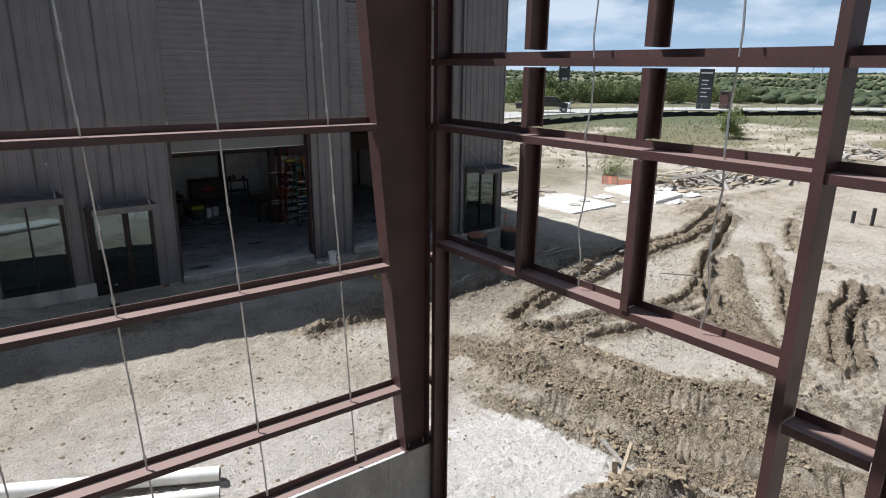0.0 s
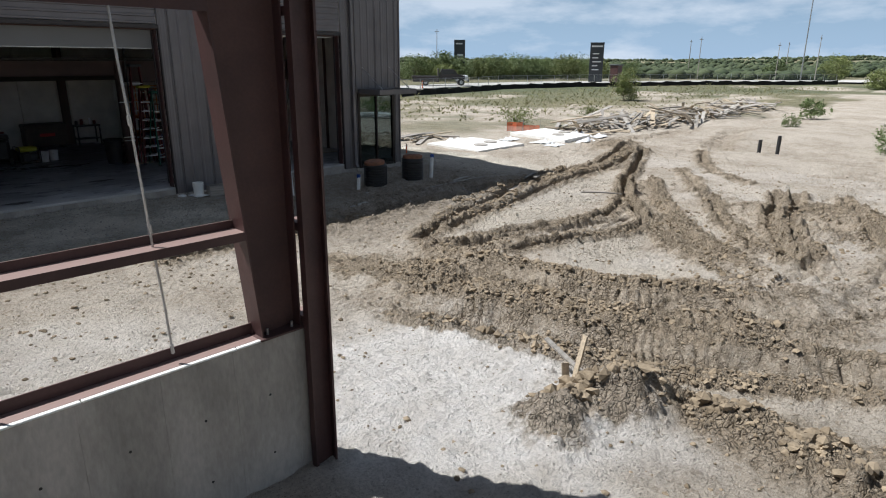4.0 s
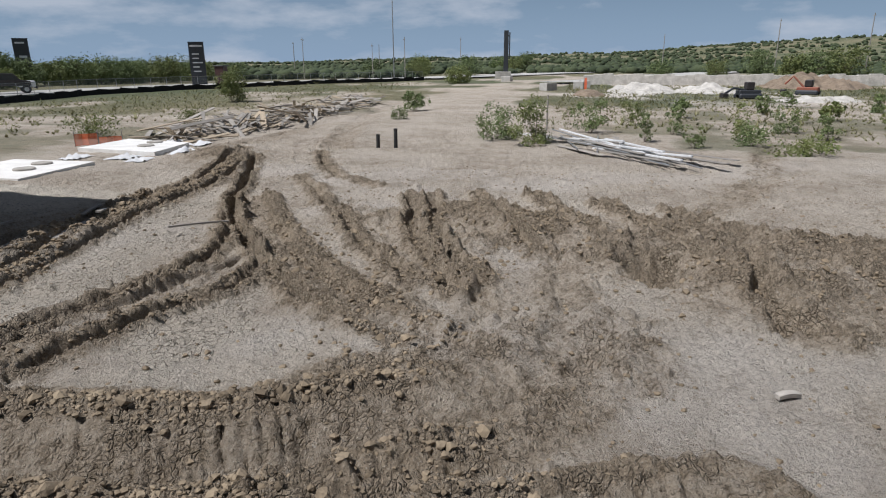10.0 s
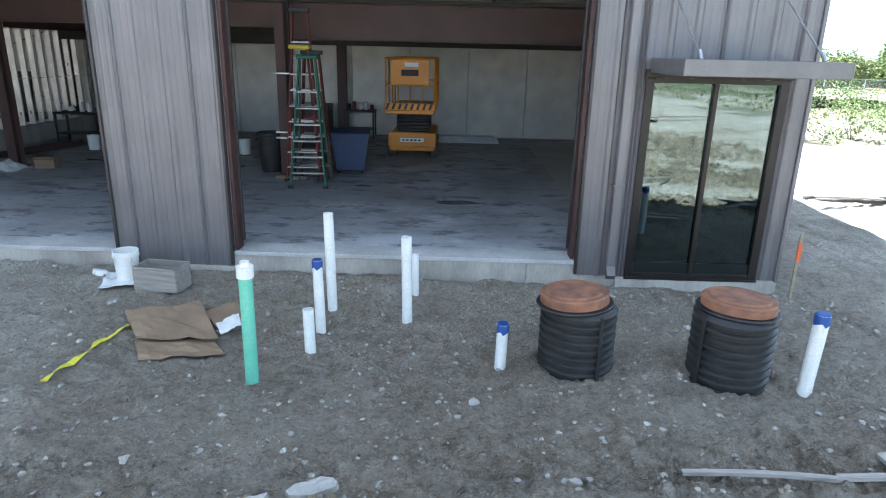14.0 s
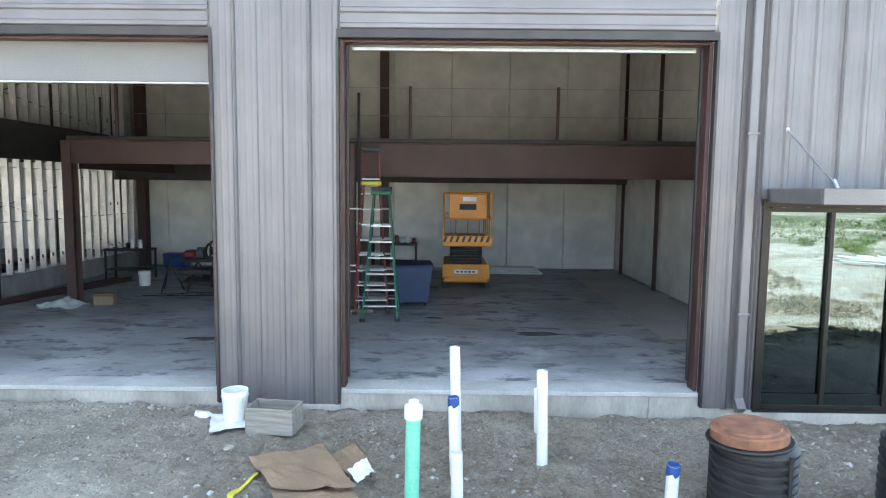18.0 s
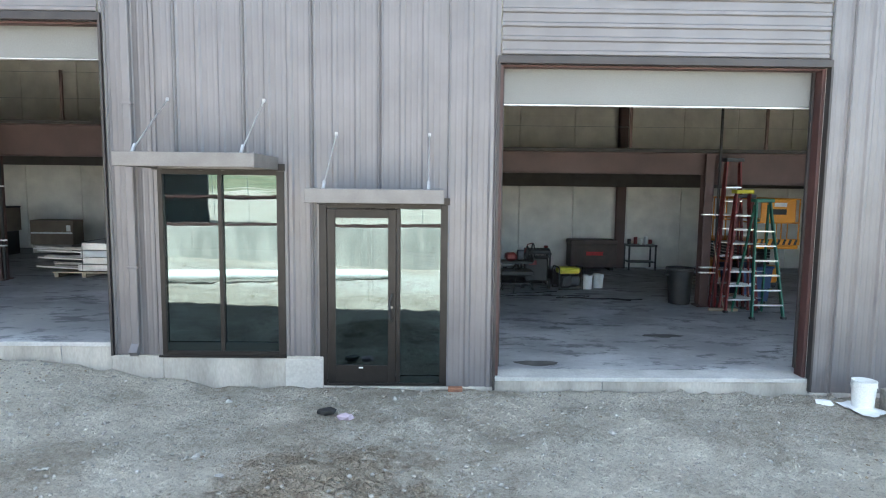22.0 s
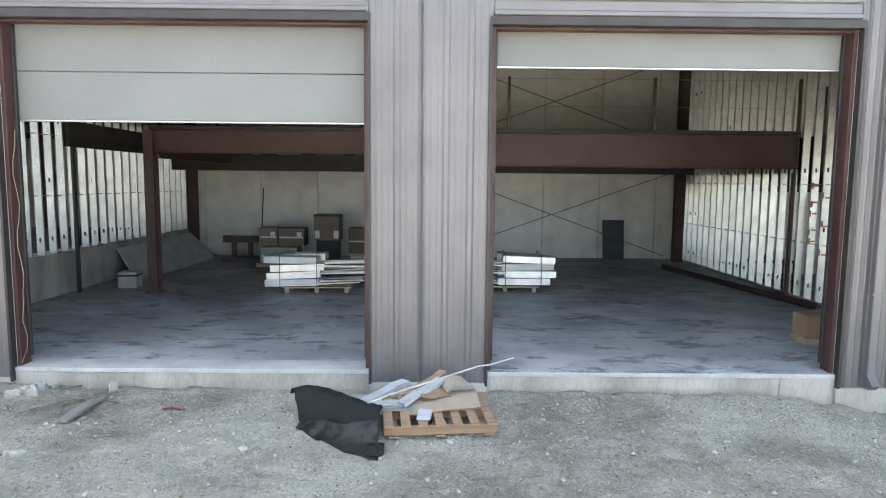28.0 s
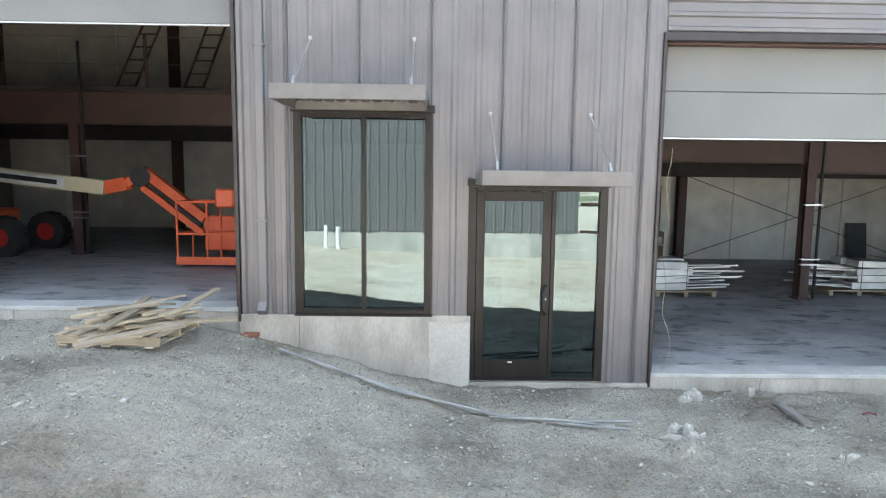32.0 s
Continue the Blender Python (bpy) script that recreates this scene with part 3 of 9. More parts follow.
def ground_masks(x, y):
    """Broad lie of the land and what covers it."""
    f, g = np.interp(x, FRONT_X, FRONT_Z), np.interp(x, YARD_X, YARD_Z)
    k = sstep(12.8, 19.4, y + 0.6 * fbm(x * 0.25, y * 0.25, 2, 3))
    z = g + (f - g) * k
    z = z - 0.2 * np.exp(-((x - 13.3) / 2.2) ** 4) * sstep(20.0, 19.0, y) * sstep(15.5, 18, y)
    far = np.hypot(x - 10, y - 8)
    z = z + (fbm(x * 0.12, y * 0.12, 3, 11) * 0.14 + fbm(x * 0.5, y * 0.5, 3, 12) * 0.05) * sstep(1, 6, np.abs(y - 20) + 3 * (x > 19)) * (1 - 0.6 * sstep(60, 200, far))
    # land beyond the yard
    ang = np.degrees(np.arctan2(y - 8, x - 10))
    hill = np.interp(ang, [-180, -60, -32, -18, -8, 8, 30, 60, 100, 180], [20, 44, 46, 36, 22, 9, 3, 2, 2, 10])
    z = z + hill * sstep(330, 1400, far) + fbm(x * 0.004, y * 0.004, 3, 5) * 7 * sstep(260, 900, far)
    return z, far


def ground_height(x, y, full=False):
    z, far = ground_masks(x, y)
    near = 1 - sstep(26, 44, far)
    mud = np.zeros(x.shape)
    extra = np.zeros(x.shape)
    calm = np.zeros(x.shape)
    for pts, w, depth, berm, tread in RUTS:
        d, run = along(x + 0.09 * fbm(x * 1.3, y * 1.3, 2, 21), y + 0.09 * fbm(x * 1.3 + 9, y * 1.3, 2, 22), pts)
        a = np.abs(d)
        vary = 0.65 + 0.7 * vnoise(run * 0.7, run * 0 + depth * 50, 31)
        groove = -depth * vary * (1 - sstep(w * 0.55, w * 1.15, a))
        crest = berm * vary * np.exp(-((a - w * 1.9) / (w * 0.75)) ** 2) * (0.55 + 0.9 * fbm(x * 2.6, y * 2.6, 3, 33, 0.6))
        extra = extra + groove + crest
        if tread:
            inside = np.exp(-((a - w * 0.75) / (w * 0.4)) ** 2)
            extra = extra + 0.045 * inside * sstep(0.45, 0.6, vnoise(run * 5.5 + d * 2.0, run * 0, 35)) * near
        mud = np.maximum(mud, (1 - sstep(w * 1.1, w * 1.6 + 0.38, a)) * (0.35 if depth <= 0.1 else 0.8))
    for pts, us, hs, lug0, lug1, fade, strong in TRACKS:
        d, run = along(x + 0.10 * fbm(x * 1.5, y * 1.5, 3, 23), y + 0.10 * fbm(x * 1.5 + 9, y * 1.5, 3, 24), pts)
        keep = sstep(0, fade, run) * (1 - 0.55 * sstep(strong, strong + 2.0, run)) * (0.7 + 0.5 * vnoise(run * 0.6, run * 0 + fade, 36))
        extra = extra + 1.3 * np.interp(d, us, hs) * keep
        beat = run + 0.25 * d + 0.05 * fbm(x * 3, y * 3, 2, 37)
        cell = np.floor(beat / 0.165)
        f = beat / 0.165 - cell
        notch = np.exp(-((f - 0.5) / 0.17) ** 2) * (0.35 + 0.9 * hash2(cell, cell * 0, 38))
        band = sstep(lug0, lug0 + 0.08, d) * (1 - sstep(lug1 - 0.12, lug1, d))
        extra = extra - (0.10 * notch - 0.025) * band * keep * sstep(0.45, 0.65, vnoise(run * 0.9, d * 1.6, 39))
        mud = np.maximum(mud, (1 - sstep(us[-1] * 0.7, us[-1] * 0.95, np.where(d > 0, d, -d * us[-1] / -us[0]))) * np.minimum(1, keep * 1.2))
        calm = np.maximum(calm, band * keep)
    for pts, w, power in CHURN:
        d, run = along(x, y, pts)
        mud = np.maximum(mud, power * sstep(0.0, 0.75, 1.1 - np.abs(d) / w + 1.0 * fbm(x * 0.8, y * 0.8, 5, 44, 0.62)))
    for mx, my, r, h in MOUNDS:
        q = np.hypot(x - mx, y - my) / r + 0.35 * fbm(x * 2.2, y * 2.2, 3, 41)
        extra = extra + h * np.exp(-q * q * 1.3)
        mud = np.maximum(mud, np.exp(-q * q * 0.9))
    for mx, my, r, h in PITS:
        q = np.hypot((x - mx) * 0.8, y - my) / r + 0.3 * fbm(x * 3, y * 3, 2, 43)
        extra = extra - h * np.exp(-np.abs(q) ** 3)
    patch = sstep(0.30, 0.75, vnoise(x * 0.8, y * 0.8, 60))
    rough = np.clip(mud * (1 - 0.85 * np.clip(calm, 0, 1)) * (0.02 + 1.25 * patch) + 0.05 * sstep(0.1, 0.6, fbm(x * 0.6, y * 0.6, 3, 55)), 0, 1)
    wx, wy = x + 0.04 * fbm(x * 9, y * 9, 2, 56), y + 0.04 * fbm(x * 9 + 5, y * 9, 2, 57)
    lumps = np.maximum(clods(wx, wy, 0.26, 71, rough * 0.16), clods(wx, wy, 0.16, 81, rough * 0.40))
    lumps = np.maximum(lumps, clods(wx, wy, 0.10, 91, np.clip(rough * 0.5 + 0.03, 0, 1)))
    ridge = np.abs(fbm(x * 5.2, y * 5.2, 4, 58, 0.65))
    z = z + extra + near * (lumps * (0.55 + 0.6 * vnoise(x * 1.1, y * 1.1, 59)) + mud * (1 - 0.7 * np.clip(calm, 0, 1)) * (0.11 * ridge + 0.085 * fbm(x * 9, y * 9, 4, 52, 0.8)))
    z = z + near * (0.055 * fbm(x * 2.3, y * 2.3, 4, 53, 0.68) + 0.022 * fbm(x * 12, y * 12, 2, 54) * (0.5 + vnoise(x * 0.8, y * 0.8, 67)))
    z = z + 0.045 * sstep(13.5, 15, y) * (1 - sstep(19.2, 19.9, y)) * np.abs(fbm(x * 3.4, y * 3.4, 4, 68, 0.62)) * near
    # level under both floors and at the doorways
    flat = sstep(20.0, 20.12, y) * (x < 18.5) * (y < 34.2)
    z = z - flat * 1.2
    if not full:
        return z
    white = np.exp(-(np.hypot((x - 7.5) * 0.8, (y - 7.0) * 0.7) / 2.0 + 0.3 * fbm(x * 1.2, y * 1.2, 3, 61)) ** 4)
    white = np.maximum(white, 0.30 * np.exp(-(np.hypot((x - 11.5) / 2.6, (y + 1.5) / 3.2) + 0.3 * fbm(x * 0.9, y * 0.9, 3, 66)) ** 4))
    white = np.maximum(white, 0.5 * np.exp(-(np.hypot((x - 1.5) / 6.0, (y - 10.0) / 2.4) + 0.45 * fbm(x * 0.7, y * 0.7, 4, 72)) ** 4))
    white = np.maximum(white, 0.75 * np.exp(-(((x - 92) / 26) ** 2 + ((y + 10) / 16) ** 2) ** 2))
    white = np.maximum(white, sstep(0.1, 0.55, fbm(x * 0.22, y * 0.22, 3, 62)) * 0.3 * (y < 16) * near)
    grass = sstep(38, 60, far) * sstep(-0.12, 0.32, fbm(x * 0.09, y * 0.09, 4, 63) + 0.20 * sstep(60, 170, far) + 0.25 * (y > 34) - 0.45 * np.exp(-((y - 12 - 0.1 * (x - 30)) / 7) ** 2) * (far < 120))
    grass = np.maximum(grass, 0.62 * sstep(20, 30, far) * ((y > 23.5 + 2 * fbm(x * 0.3, y * 0.3, 2, 69)) | ((x > 31) & (y < 5 - 0.05 * x + 2 * fbm(x * 0.3, y * 0.3, 2, 70)))) * sstep(-0.45, 0.3, fbm(x * 0.35, y * 0.35, 4, 71)) * (1 - white))
    bank, _ = along(x, y, FENCE)
    grass = np.maximum(grass, 0.95 * sstep(-8.5, -5.0, bank + 2.5 * fbm(x * 0.3, y * 0.3, 3, 73)) * (bank < 0.5) * (far < 160))
    grass = np.maximum(grass, sstep(200, 330, far))
    shade = sstep(14.6, 17.4, y + 0.8 * fbm(x * 0.5, y * 0.5, 3, 64)) * (x < 23) * (x > -40) * (1 - 0.6 * sstep(9.5, 12.5, x) * (1 - sstep(18.6, 20, y)))     # crushed gravel strip along the building
    skin = np.zeros(x.shape)
    for mx, my, ra, rb in ((16.0, 12.2, 3.6, 1.2), (14.9, 9.0, 2.0, 1.0), (14.0, 11.3, 1.4, 0.5), (20.5, 13.4, 2.0, 0.7)):
        skin = np.maximum(skin, 1 - sstep(0.7, 1.05, np.hypot((x - mx) / ra, (y - my) / rb) + 0.4 * fbm(x * 1.1, y * 1.1, 3, 65)))
    mud = mud * (1 - 0.55 * np.clip(calm, 0, 1)) * near
    # darker soil mask, drawn over the ground that the building's end shades
    shade_soil = sstep(8.5, 11.5, x + fbm(x * 0.6, y * 0.6, 3, 74)) * sstep(12.7, 13.9, y + 0.5 * fbm(x * 0.5, y * 0.5, 3, 75)) * (1 - sstep(18.2, 20.2, x - 0.45 * (y - 15) * 0.5 + fbm(x * 0.5, y * 0.5, 3, 76)))
    shade = shade * (1 - 0.75 * shade_soil)
    return z, np.stack([white, grass, mud, shade], axis=-1), skin * (1 - mud), shade_soil


def spread(lo, hi, step, mid_lo, mid_hi, mid_step, far):
    """Grid lines: fine from lo to hi, coarser to the mid bounds, then ever wider."""
    out = []
    for sign, start, mid in ((-1, lo, mid_lo), (1, hi, mid_hi)):
        p, s, row = start, step, []
        while abs(p) < far:
            s = min(s * 1.06, mid_step) if sign * (mid - p) > 0 else s * 1.11
            p += sign * s
            row.append(p)
        out.append(row)
    return np.array(out[0][::-1] + list(np.arange(lo, hi + step * 0.5, step)) + out[1])


gx = spread(6.0, 24.0, 0.032, -18, 34, 0.11, 3500)
gy = spread(-2.6, 18.6, 0.032, -5, 20.2, 0.10, 3500)
GX, GY = np.meshgrid(gx, gy)
GZ, GM, GS, GL = ground_height(GX, GY, True)
nx, ny = len(gx), len(gy)


def ground_at(x, y):
    """Height of the ground sheet at a place."""
    i = min(nx - 2, max(0, int(np.searchsorted(gx, x)) - 1))
    j = min(ny - 2, max(0, int(np.searchsorted(gy, y)) - 1))
    u, v = (x - gx[i]) / (gx[i + 1] - gx[i]), (y - gy[j]) / (gy[j + 1] - gy[j])
    return float((GZ[j, i] * (1 - u) + GZ[j, i + 1] * u) * (1 - v) + (GZ[j + 1, i] * (1 - u) + GZ[j + 1, i + 1] * u) * v)


co = np.stack([GX, GY, GZ], axis=-1).reshape(-1, 3).astype(np.float32)
ii = (np.arange(ny - 1)[:, None] * nx + np.arange(nx - 1)[None, :]).reshape(-1)
quads = np.stack([ii, ii + 1, ii + nx + 1, ii + nx], axis=-1).astype(np.int32)
me = bpy.data.meshes.new("ground")
me.vertices.add(len(co))
me.vertices.foreach_set("co", co.reshape(-1))
me.loops.add(quads.size)
me.loops.foreach_set("vertex_index", quads.reshape(-1))
me.polygons.add(len(quads))
me.polygons.foreach_set("loop_start", np.arange(0, quads.size, 4, dtype=np.int32))
me.polygons.foreach_set("use_smooth", np.ones(len(quads), dtype=bool))
at = me.attributes.new("cover", "FLOAT_COLOR", "POINT")
at.data.foreach_set("color", GM.reshape(-1).astype(np.float32))
at = me.attributes.new("skin", "FLOAT", "POINT")
at.data.foreach_set("value", GS.reshape(-1).astype(np.float32))
at = me.attributes.new("shade_soil", "FLOAT", "POINT")
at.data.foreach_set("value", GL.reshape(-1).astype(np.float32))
me.update(calc_edges=True)


def ground_mat():
    m = bpy.data.materials.new("construction_dirt")
    m.use_nodes = True
    n, l = m.node_tree.nodes, m.node_tree.links
    b = n["Principled BSDF"]
    b.inputs["Roughness"].default_value, b.inputs["Specular IOR Level"].default_value = 0.95, 0.15
    tc, at = n.new("ShaderNodeTexCoord"), n.new("ShaderNodeAttribute")
    at.attribute_name = "cover"
    sp = n.new("ShaderNodeSeparateColor")
    l.new(at.outputs["Color"], sp.inputs["Color"])

    def noi(scale, detail=6, rough=0.6):
        q = n.new("ShaderNodeTexNoise")
        q.inputs["Scale"].default_value, q.inputs["Detail"].default_value, q.inputs["Roughness"].default_value = scale, detail, rough
        l.new(tc.outputs["Object"], q.inputs["Vector"])
        return q.outputs["Fac"]

    def rng(v, a, c, lo=0.0, hi=1.0):
        q = n.new("ShaderNodeMapRange")
        q.inputs["From Min"].default_value, q.inputs["From Max"].default_value = a, c
        q.inputs["To Min"].default_value, q.inputs["To Max"].default_value = lo, hi
        l.new(v, q.inputs["Value"])
        return q.outputs["Result"]

    def mix(f, a, c, mode="MIX"):
        q = n.new("ShaderNodeMix")
        q.data_type, q.blend_type = "RGBA", mode
        if isinstance(f, float):
            q.inputs["Factor"].default_value = f
        else:
            l.new(f, q.inputs["Factor"])
        for k, v in (("A", a), ("B", c)):
            if isinstance(v, tuple):
                q.inputs[k].default_value = (*v, 1)
            else:
                l.new(v, q.inputs[k])
        return q.outputs["Result"]

    def mul(a, c, op="MULTIPLY"):
        q = n.new("ShaderNodeMath")
        q.operation = op
        for k, v in ((0, a), (1, c)):
            if isinstance(v, float):
                q.inputs[k].default_value = v
            else:
                l.new(v, q.inputs[k])
        return q.outputs["Value"]

    n_big, n_mid, n_fine = noi(0.35), noi(1.9, 10, 0.68), noi(26, 5, 0.7)
    n_clump, n_grit = noi(7.5, 8, 0.72), noi(16, 6, 0.7)
    dirt = mix(rng(n_mid, 0.38, 0.62), (0.55, 0.48, 0.395), (0.40, 0.34, 0.27))
    dirt = mix(rng(n_big, 0.44, 0.62), dirt, (0.58, 0.515, 0.43))
    dirt = mix(rng(sp.outputs["Blue"], 0.02, 0.45, 0, 0.75), dirt, (0.45, 0.38, 0.295))
    dirt = mix(rng(n_clump, 0.54, 0.64, 0, 0.55), dirt, (0.25, 0.195, 0.135))
    dirt = mix(rng(n_grit, 0.60, 0.68, 0, 0.7), dirt, (0.68, 0.63, 0.55))
    dirt = mix(rng(n_grit, 0.33, 0.41, 0.6, 0.0), dirt, (0.20, 0.155, 0.11))
    mudc = mix(rng(n_clump, 0.42, 0.58), (0.44, 0.355, 0.255), (0.285, 0.225, 0.155))
    mudc = mix(rng(n_grit, 0.57, 0.66, 0, 0.65), mudc, (0.52, 0.445, 0.35))
    mudc = mix(rng(n_grit, 0.34, 0.42, 0.8, 0.0), mudc, (0.11, 0.082, 0.053))
    edge = mul(mul(sp.outputs["Blue"], mul(mul(n_mid, 1.5), -0.75, "ADD"), "ADD"), mul(mul(n_clump, 1.3), -0.65, "ADD"), "ADD")
    mudm = rng(edge, 0.16, 0.70, 0.0, 0.85)
    dirt = mix(mudm, dirt, mudc)
    # brown soil by the building's end, the building's shade put into the colour
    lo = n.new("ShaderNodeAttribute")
    lo.attribute_name = "shade_soil"
    shade_soil = mix(rng(n_clump, 0.40, 0.60), (0.39, 0.335, 0.27), (0.235, 0.195, 0.145))
    shade_soil = mix(rng(n_big, 0.52, 0.62, 0, 0.6), shade_soil, (0.42, 0.37, 0.30))
    dirt = mix(mul(lo.outputs["Fac"], rng(n_mid, 0.30, 0.52, 0.45, 0.9)), dirt, shade_soil)
    # crushed stone strip with pale chips
    vo = n.new("ShaderNodeTexVoronoi")
    vo.inputs["Scale"].default_value = 17
    l.new(tc.outputs["Object"], vo.inputs["Vector"])
    vs = n.new("ShaderNodeSeparateColor")
    l.new(vo.outputs["Color"], vs.inputs["Color"])
    chip = mul(rng(vo.outputs["Distance"], 0.22, 0.34, 1.0, 0.0), rng(vs.outputs["Red"], 0.62, 0.7))
    vo2 = n.new("ShaderNodeTexVoronoi")
    vo2.inputs["Scale"].default_value = 46
    l.new(tc.outputs["Object"], vo2.inputs["Vector"])
    vs2 = n.new("ShaderNodeSeparateColor")
    l.new(vo2.outputs["Color"], vs2.inputs["Color"])
    chip2 = mul(rng(vo2.outputs["Distance"], 0.25, 0.4, 1.0, 0.0), rng(vs2.outputs["Red"], 0.6, 0.7))
    dirt = mix(mul(chip2, 0.4), dirt, (0.66, 0.61, 0.53))
    dirt = mix(mul(rng(vo2.outputs["Distance"], 0.2, 0.42, 1.0, 0.0), rng(vs2.outputs["Green"], 0.68, 0.74, 0.0, 0.6)), dirt, (0.13, 0.10, 0.07))
    stone = mix(rng(n_mid, 0.38, 0.60), (0.60, 0.56, 0.475), (0.46, 0.42, 0.345))
    stone = mix(rng(noi(0.8, 8, 0.72), 0.47, 0.57, 0, 0.55), stone, (0.32, 0.275, 0.21))
    stone = mix(rng(n_clump, 0.53, 0.60, 0, 0.6), stone, (0.31, 0.275, 0.215))
    stone = mix(rng(n_grit, 0.33, 0.42, 0.6, 0.0), stone, (0.21, 0.185, 0.145))
    stone = mix(rng(n_big, 0.47, 0.57, 0, 0.8), stone, (0.73, 0.675, 0.57))
    stone = mix(mul(chip2, 0.4), stone, (0.56, 0.55, 0.52))
    stone = mix(mul(chip, 0.35), stone, (0.56, 0.54, 0.50))
    col = mix(mul(at.outputs["Alpha"], rng(mudm, 0.0, 0.8, 1.0, 0.25)), dirt, stone)
    col = mix(mul(rng(sp.outputs["Red"], 0.1, 0.9, 0, 0.9), rng(mudm, 0.1, 0.9, 1.0, 0.12)), col, mix(rng(n_mid, 0.4, 0.62), (0.84, 0.80, 0.755), (0.73, 0.685, 0.63)))
    n_g = noi(0.9, 9, 0.7)
    grass = mix(rng(n_g, 0.38, 0.62), (0.095, 0.105, 0.045), (0.25, 0.215, 0.12))
    grass = mix(rng(noi(0.012, 8, 0.65), 0.42, 0.58), grass, (0.055, 0.085, 0.03))
    col = mix(rng(sp.outputs["Green"], 0.25, 0.75, 0, 0.85), col, grass)
    col = mix(rng(n_fine, 0.3, 0.56, 0.32, 0.0), col, (0.05, 0.04, 0.03))
    # dried, cracked skin between the ruts
    vc = n.new("ShaderNodeTexVoronoi")
    vc.feature = "DISTANCE_TO_EDGE"
    vc.inputs["Scale"].default_value = 8.0
    wob = n.new("ShaderNodeVectorMath")
    wob.operation = "MULTIPLY_ADD"
    nv = n.new("ShaderNodeTexNoise")
    nv.inputs["Scale"].default_value = 7
    l.new(tc.outputs["Object"], nv.inputs["Vector"])
    l.new(nv.outputs["Color"], wob.inputs[0])
    wob.inputs[1].default_value = (0.12, 0.12, 0.12)
    l.new(tc.outputs["Object"], wob.inputs[2])
    l.new(wob.outputs["Vector"], vc.inputs["Vector"])
    sk = n.new("ShaderNodeAttribute")
    sk.attribute_name = "skin"
    cmask = rng(sk.outputs["Fac"], 0.1, 0.95)
    crack = mul(rng(vc.outputs["Distance"], 0.0, 0.045, 1.0, 0.0), mul(cmask, rng(sp.outputs["Green"], 0.0, 0.3, 1.0, 0.0)))
    col = mix(mul(cmask, 0.55), col, (0.62, 0.555, 0.46))
    col = mix(mul(crack, 0.75), col, (0.10, 0.078, 0.052))
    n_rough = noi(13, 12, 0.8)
    # relief shading put into the colour: low bump spots darkened, high ones paled
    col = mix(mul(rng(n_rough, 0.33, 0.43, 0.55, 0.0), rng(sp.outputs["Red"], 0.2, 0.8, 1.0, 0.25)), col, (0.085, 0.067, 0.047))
    col = mix(rng(n_rough, 0.56, 0.66, 0.0, 0.3), col, (0.72, 0.66, 0.57))
    vd = n.new("ShaderNodeTexVoronoi")
    vd.feature = "DISTANCE_TO_EDGE"
    vd.inputs["Scale"].default_value = 13.0
    l.new(wob.outputs["Vector"], vd.inputs["Vector"])
    gap = mul(rng(vd.outputs["Distance"], 0.0, 0.16, 1.0, 0.0), mul(rng(mudm, 0.25, 0.8), rng(n_mid, 0.42, 0.55)))
    col = mix(mul(gap, 0.35), col, (0.09, 0.07, 0.047))
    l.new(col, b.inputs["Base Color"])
    hgt = mul(mul(mul(n_rough, 1.0), mul(n_fine, 0.35), "ADD"), mul(gap, -0.9), "ADD")
    hgt = mul(hgt, mul(mul(chip, 0.5), mul(chip2, 0.25), "ADD"), "ADD")
    hgt = mul(hgt, mul(crack, -1.1), "ADD")
    bp = n.new("ShaderNodeBump")
    bp.inputs["Strength"].default_value, bp.inputs["Distance"].default_value = 1.0, 0.075
    l.new(hgt, bp.inputs["Height"])
    l.new(bp.outputs["Normal"], b.inputs["Normal"])
    return m


M_GROUND = ground_mat()
me.materials.append(M_GROUND)
ground = tagged(new("ground", me), "pale rutted construction dirt with cracked mud and gravel", "ground", kind="structure")

# ---- the finished metal building ----
FY = 20.0                       # outer face of the facade
TOP = 8.9
RIB = 0.3048


def ribbed(x0, x1, z0, z1, y=FY):
    """One upright sheet with trapezoid ribs on a fixed pitch, proud towards -y."""
    line = [(x0, y)]
    k = math.floor(x0 / RIB) - 1
    while k * RIB < x1 + RIB:
        c = k * RIB
        for dx, dy in ((-0.050, 0), (-0.022, -0.026), (0.022, -0.026), (0.050, 0), (0.102, 0), (0.116, -0.004), (0.128, -0.004), (0.142, 0), (0.187, 0), (0.201, -0.004), (0.213, -0.004), (0.227, 0)):
            if x0 + 0.002 < c + dx < x1 - 0.002:
                line.append((c + dx, y + dy))
        k += 1
    line.append((x1, y))
    m = M()
    n = len(line)
    vs = [(p[0], p[1], z0) for p in line] + [(p[0], p[1], z1) for p in line]
    m.add(vs, [(i, i + 1, n + i + 1, n + i) for i in range(n - 1)])
    return m


def sheets(wall, x0, x1, z0, z1):
    """A stretch of facade in sheets 0.914 m wide."""
    w = 0.9144
    k = math.floor(x0 / w)
    while k * w < x1:
        a, b = max(x0, k * w), min(x1, (k + 1) * w)
        if b - a > 0.01:
            part("panel", ribbed(a, b + (0.003 if b < x1 else 0), z0, z1), M_PANEL, wall)
        k += 1


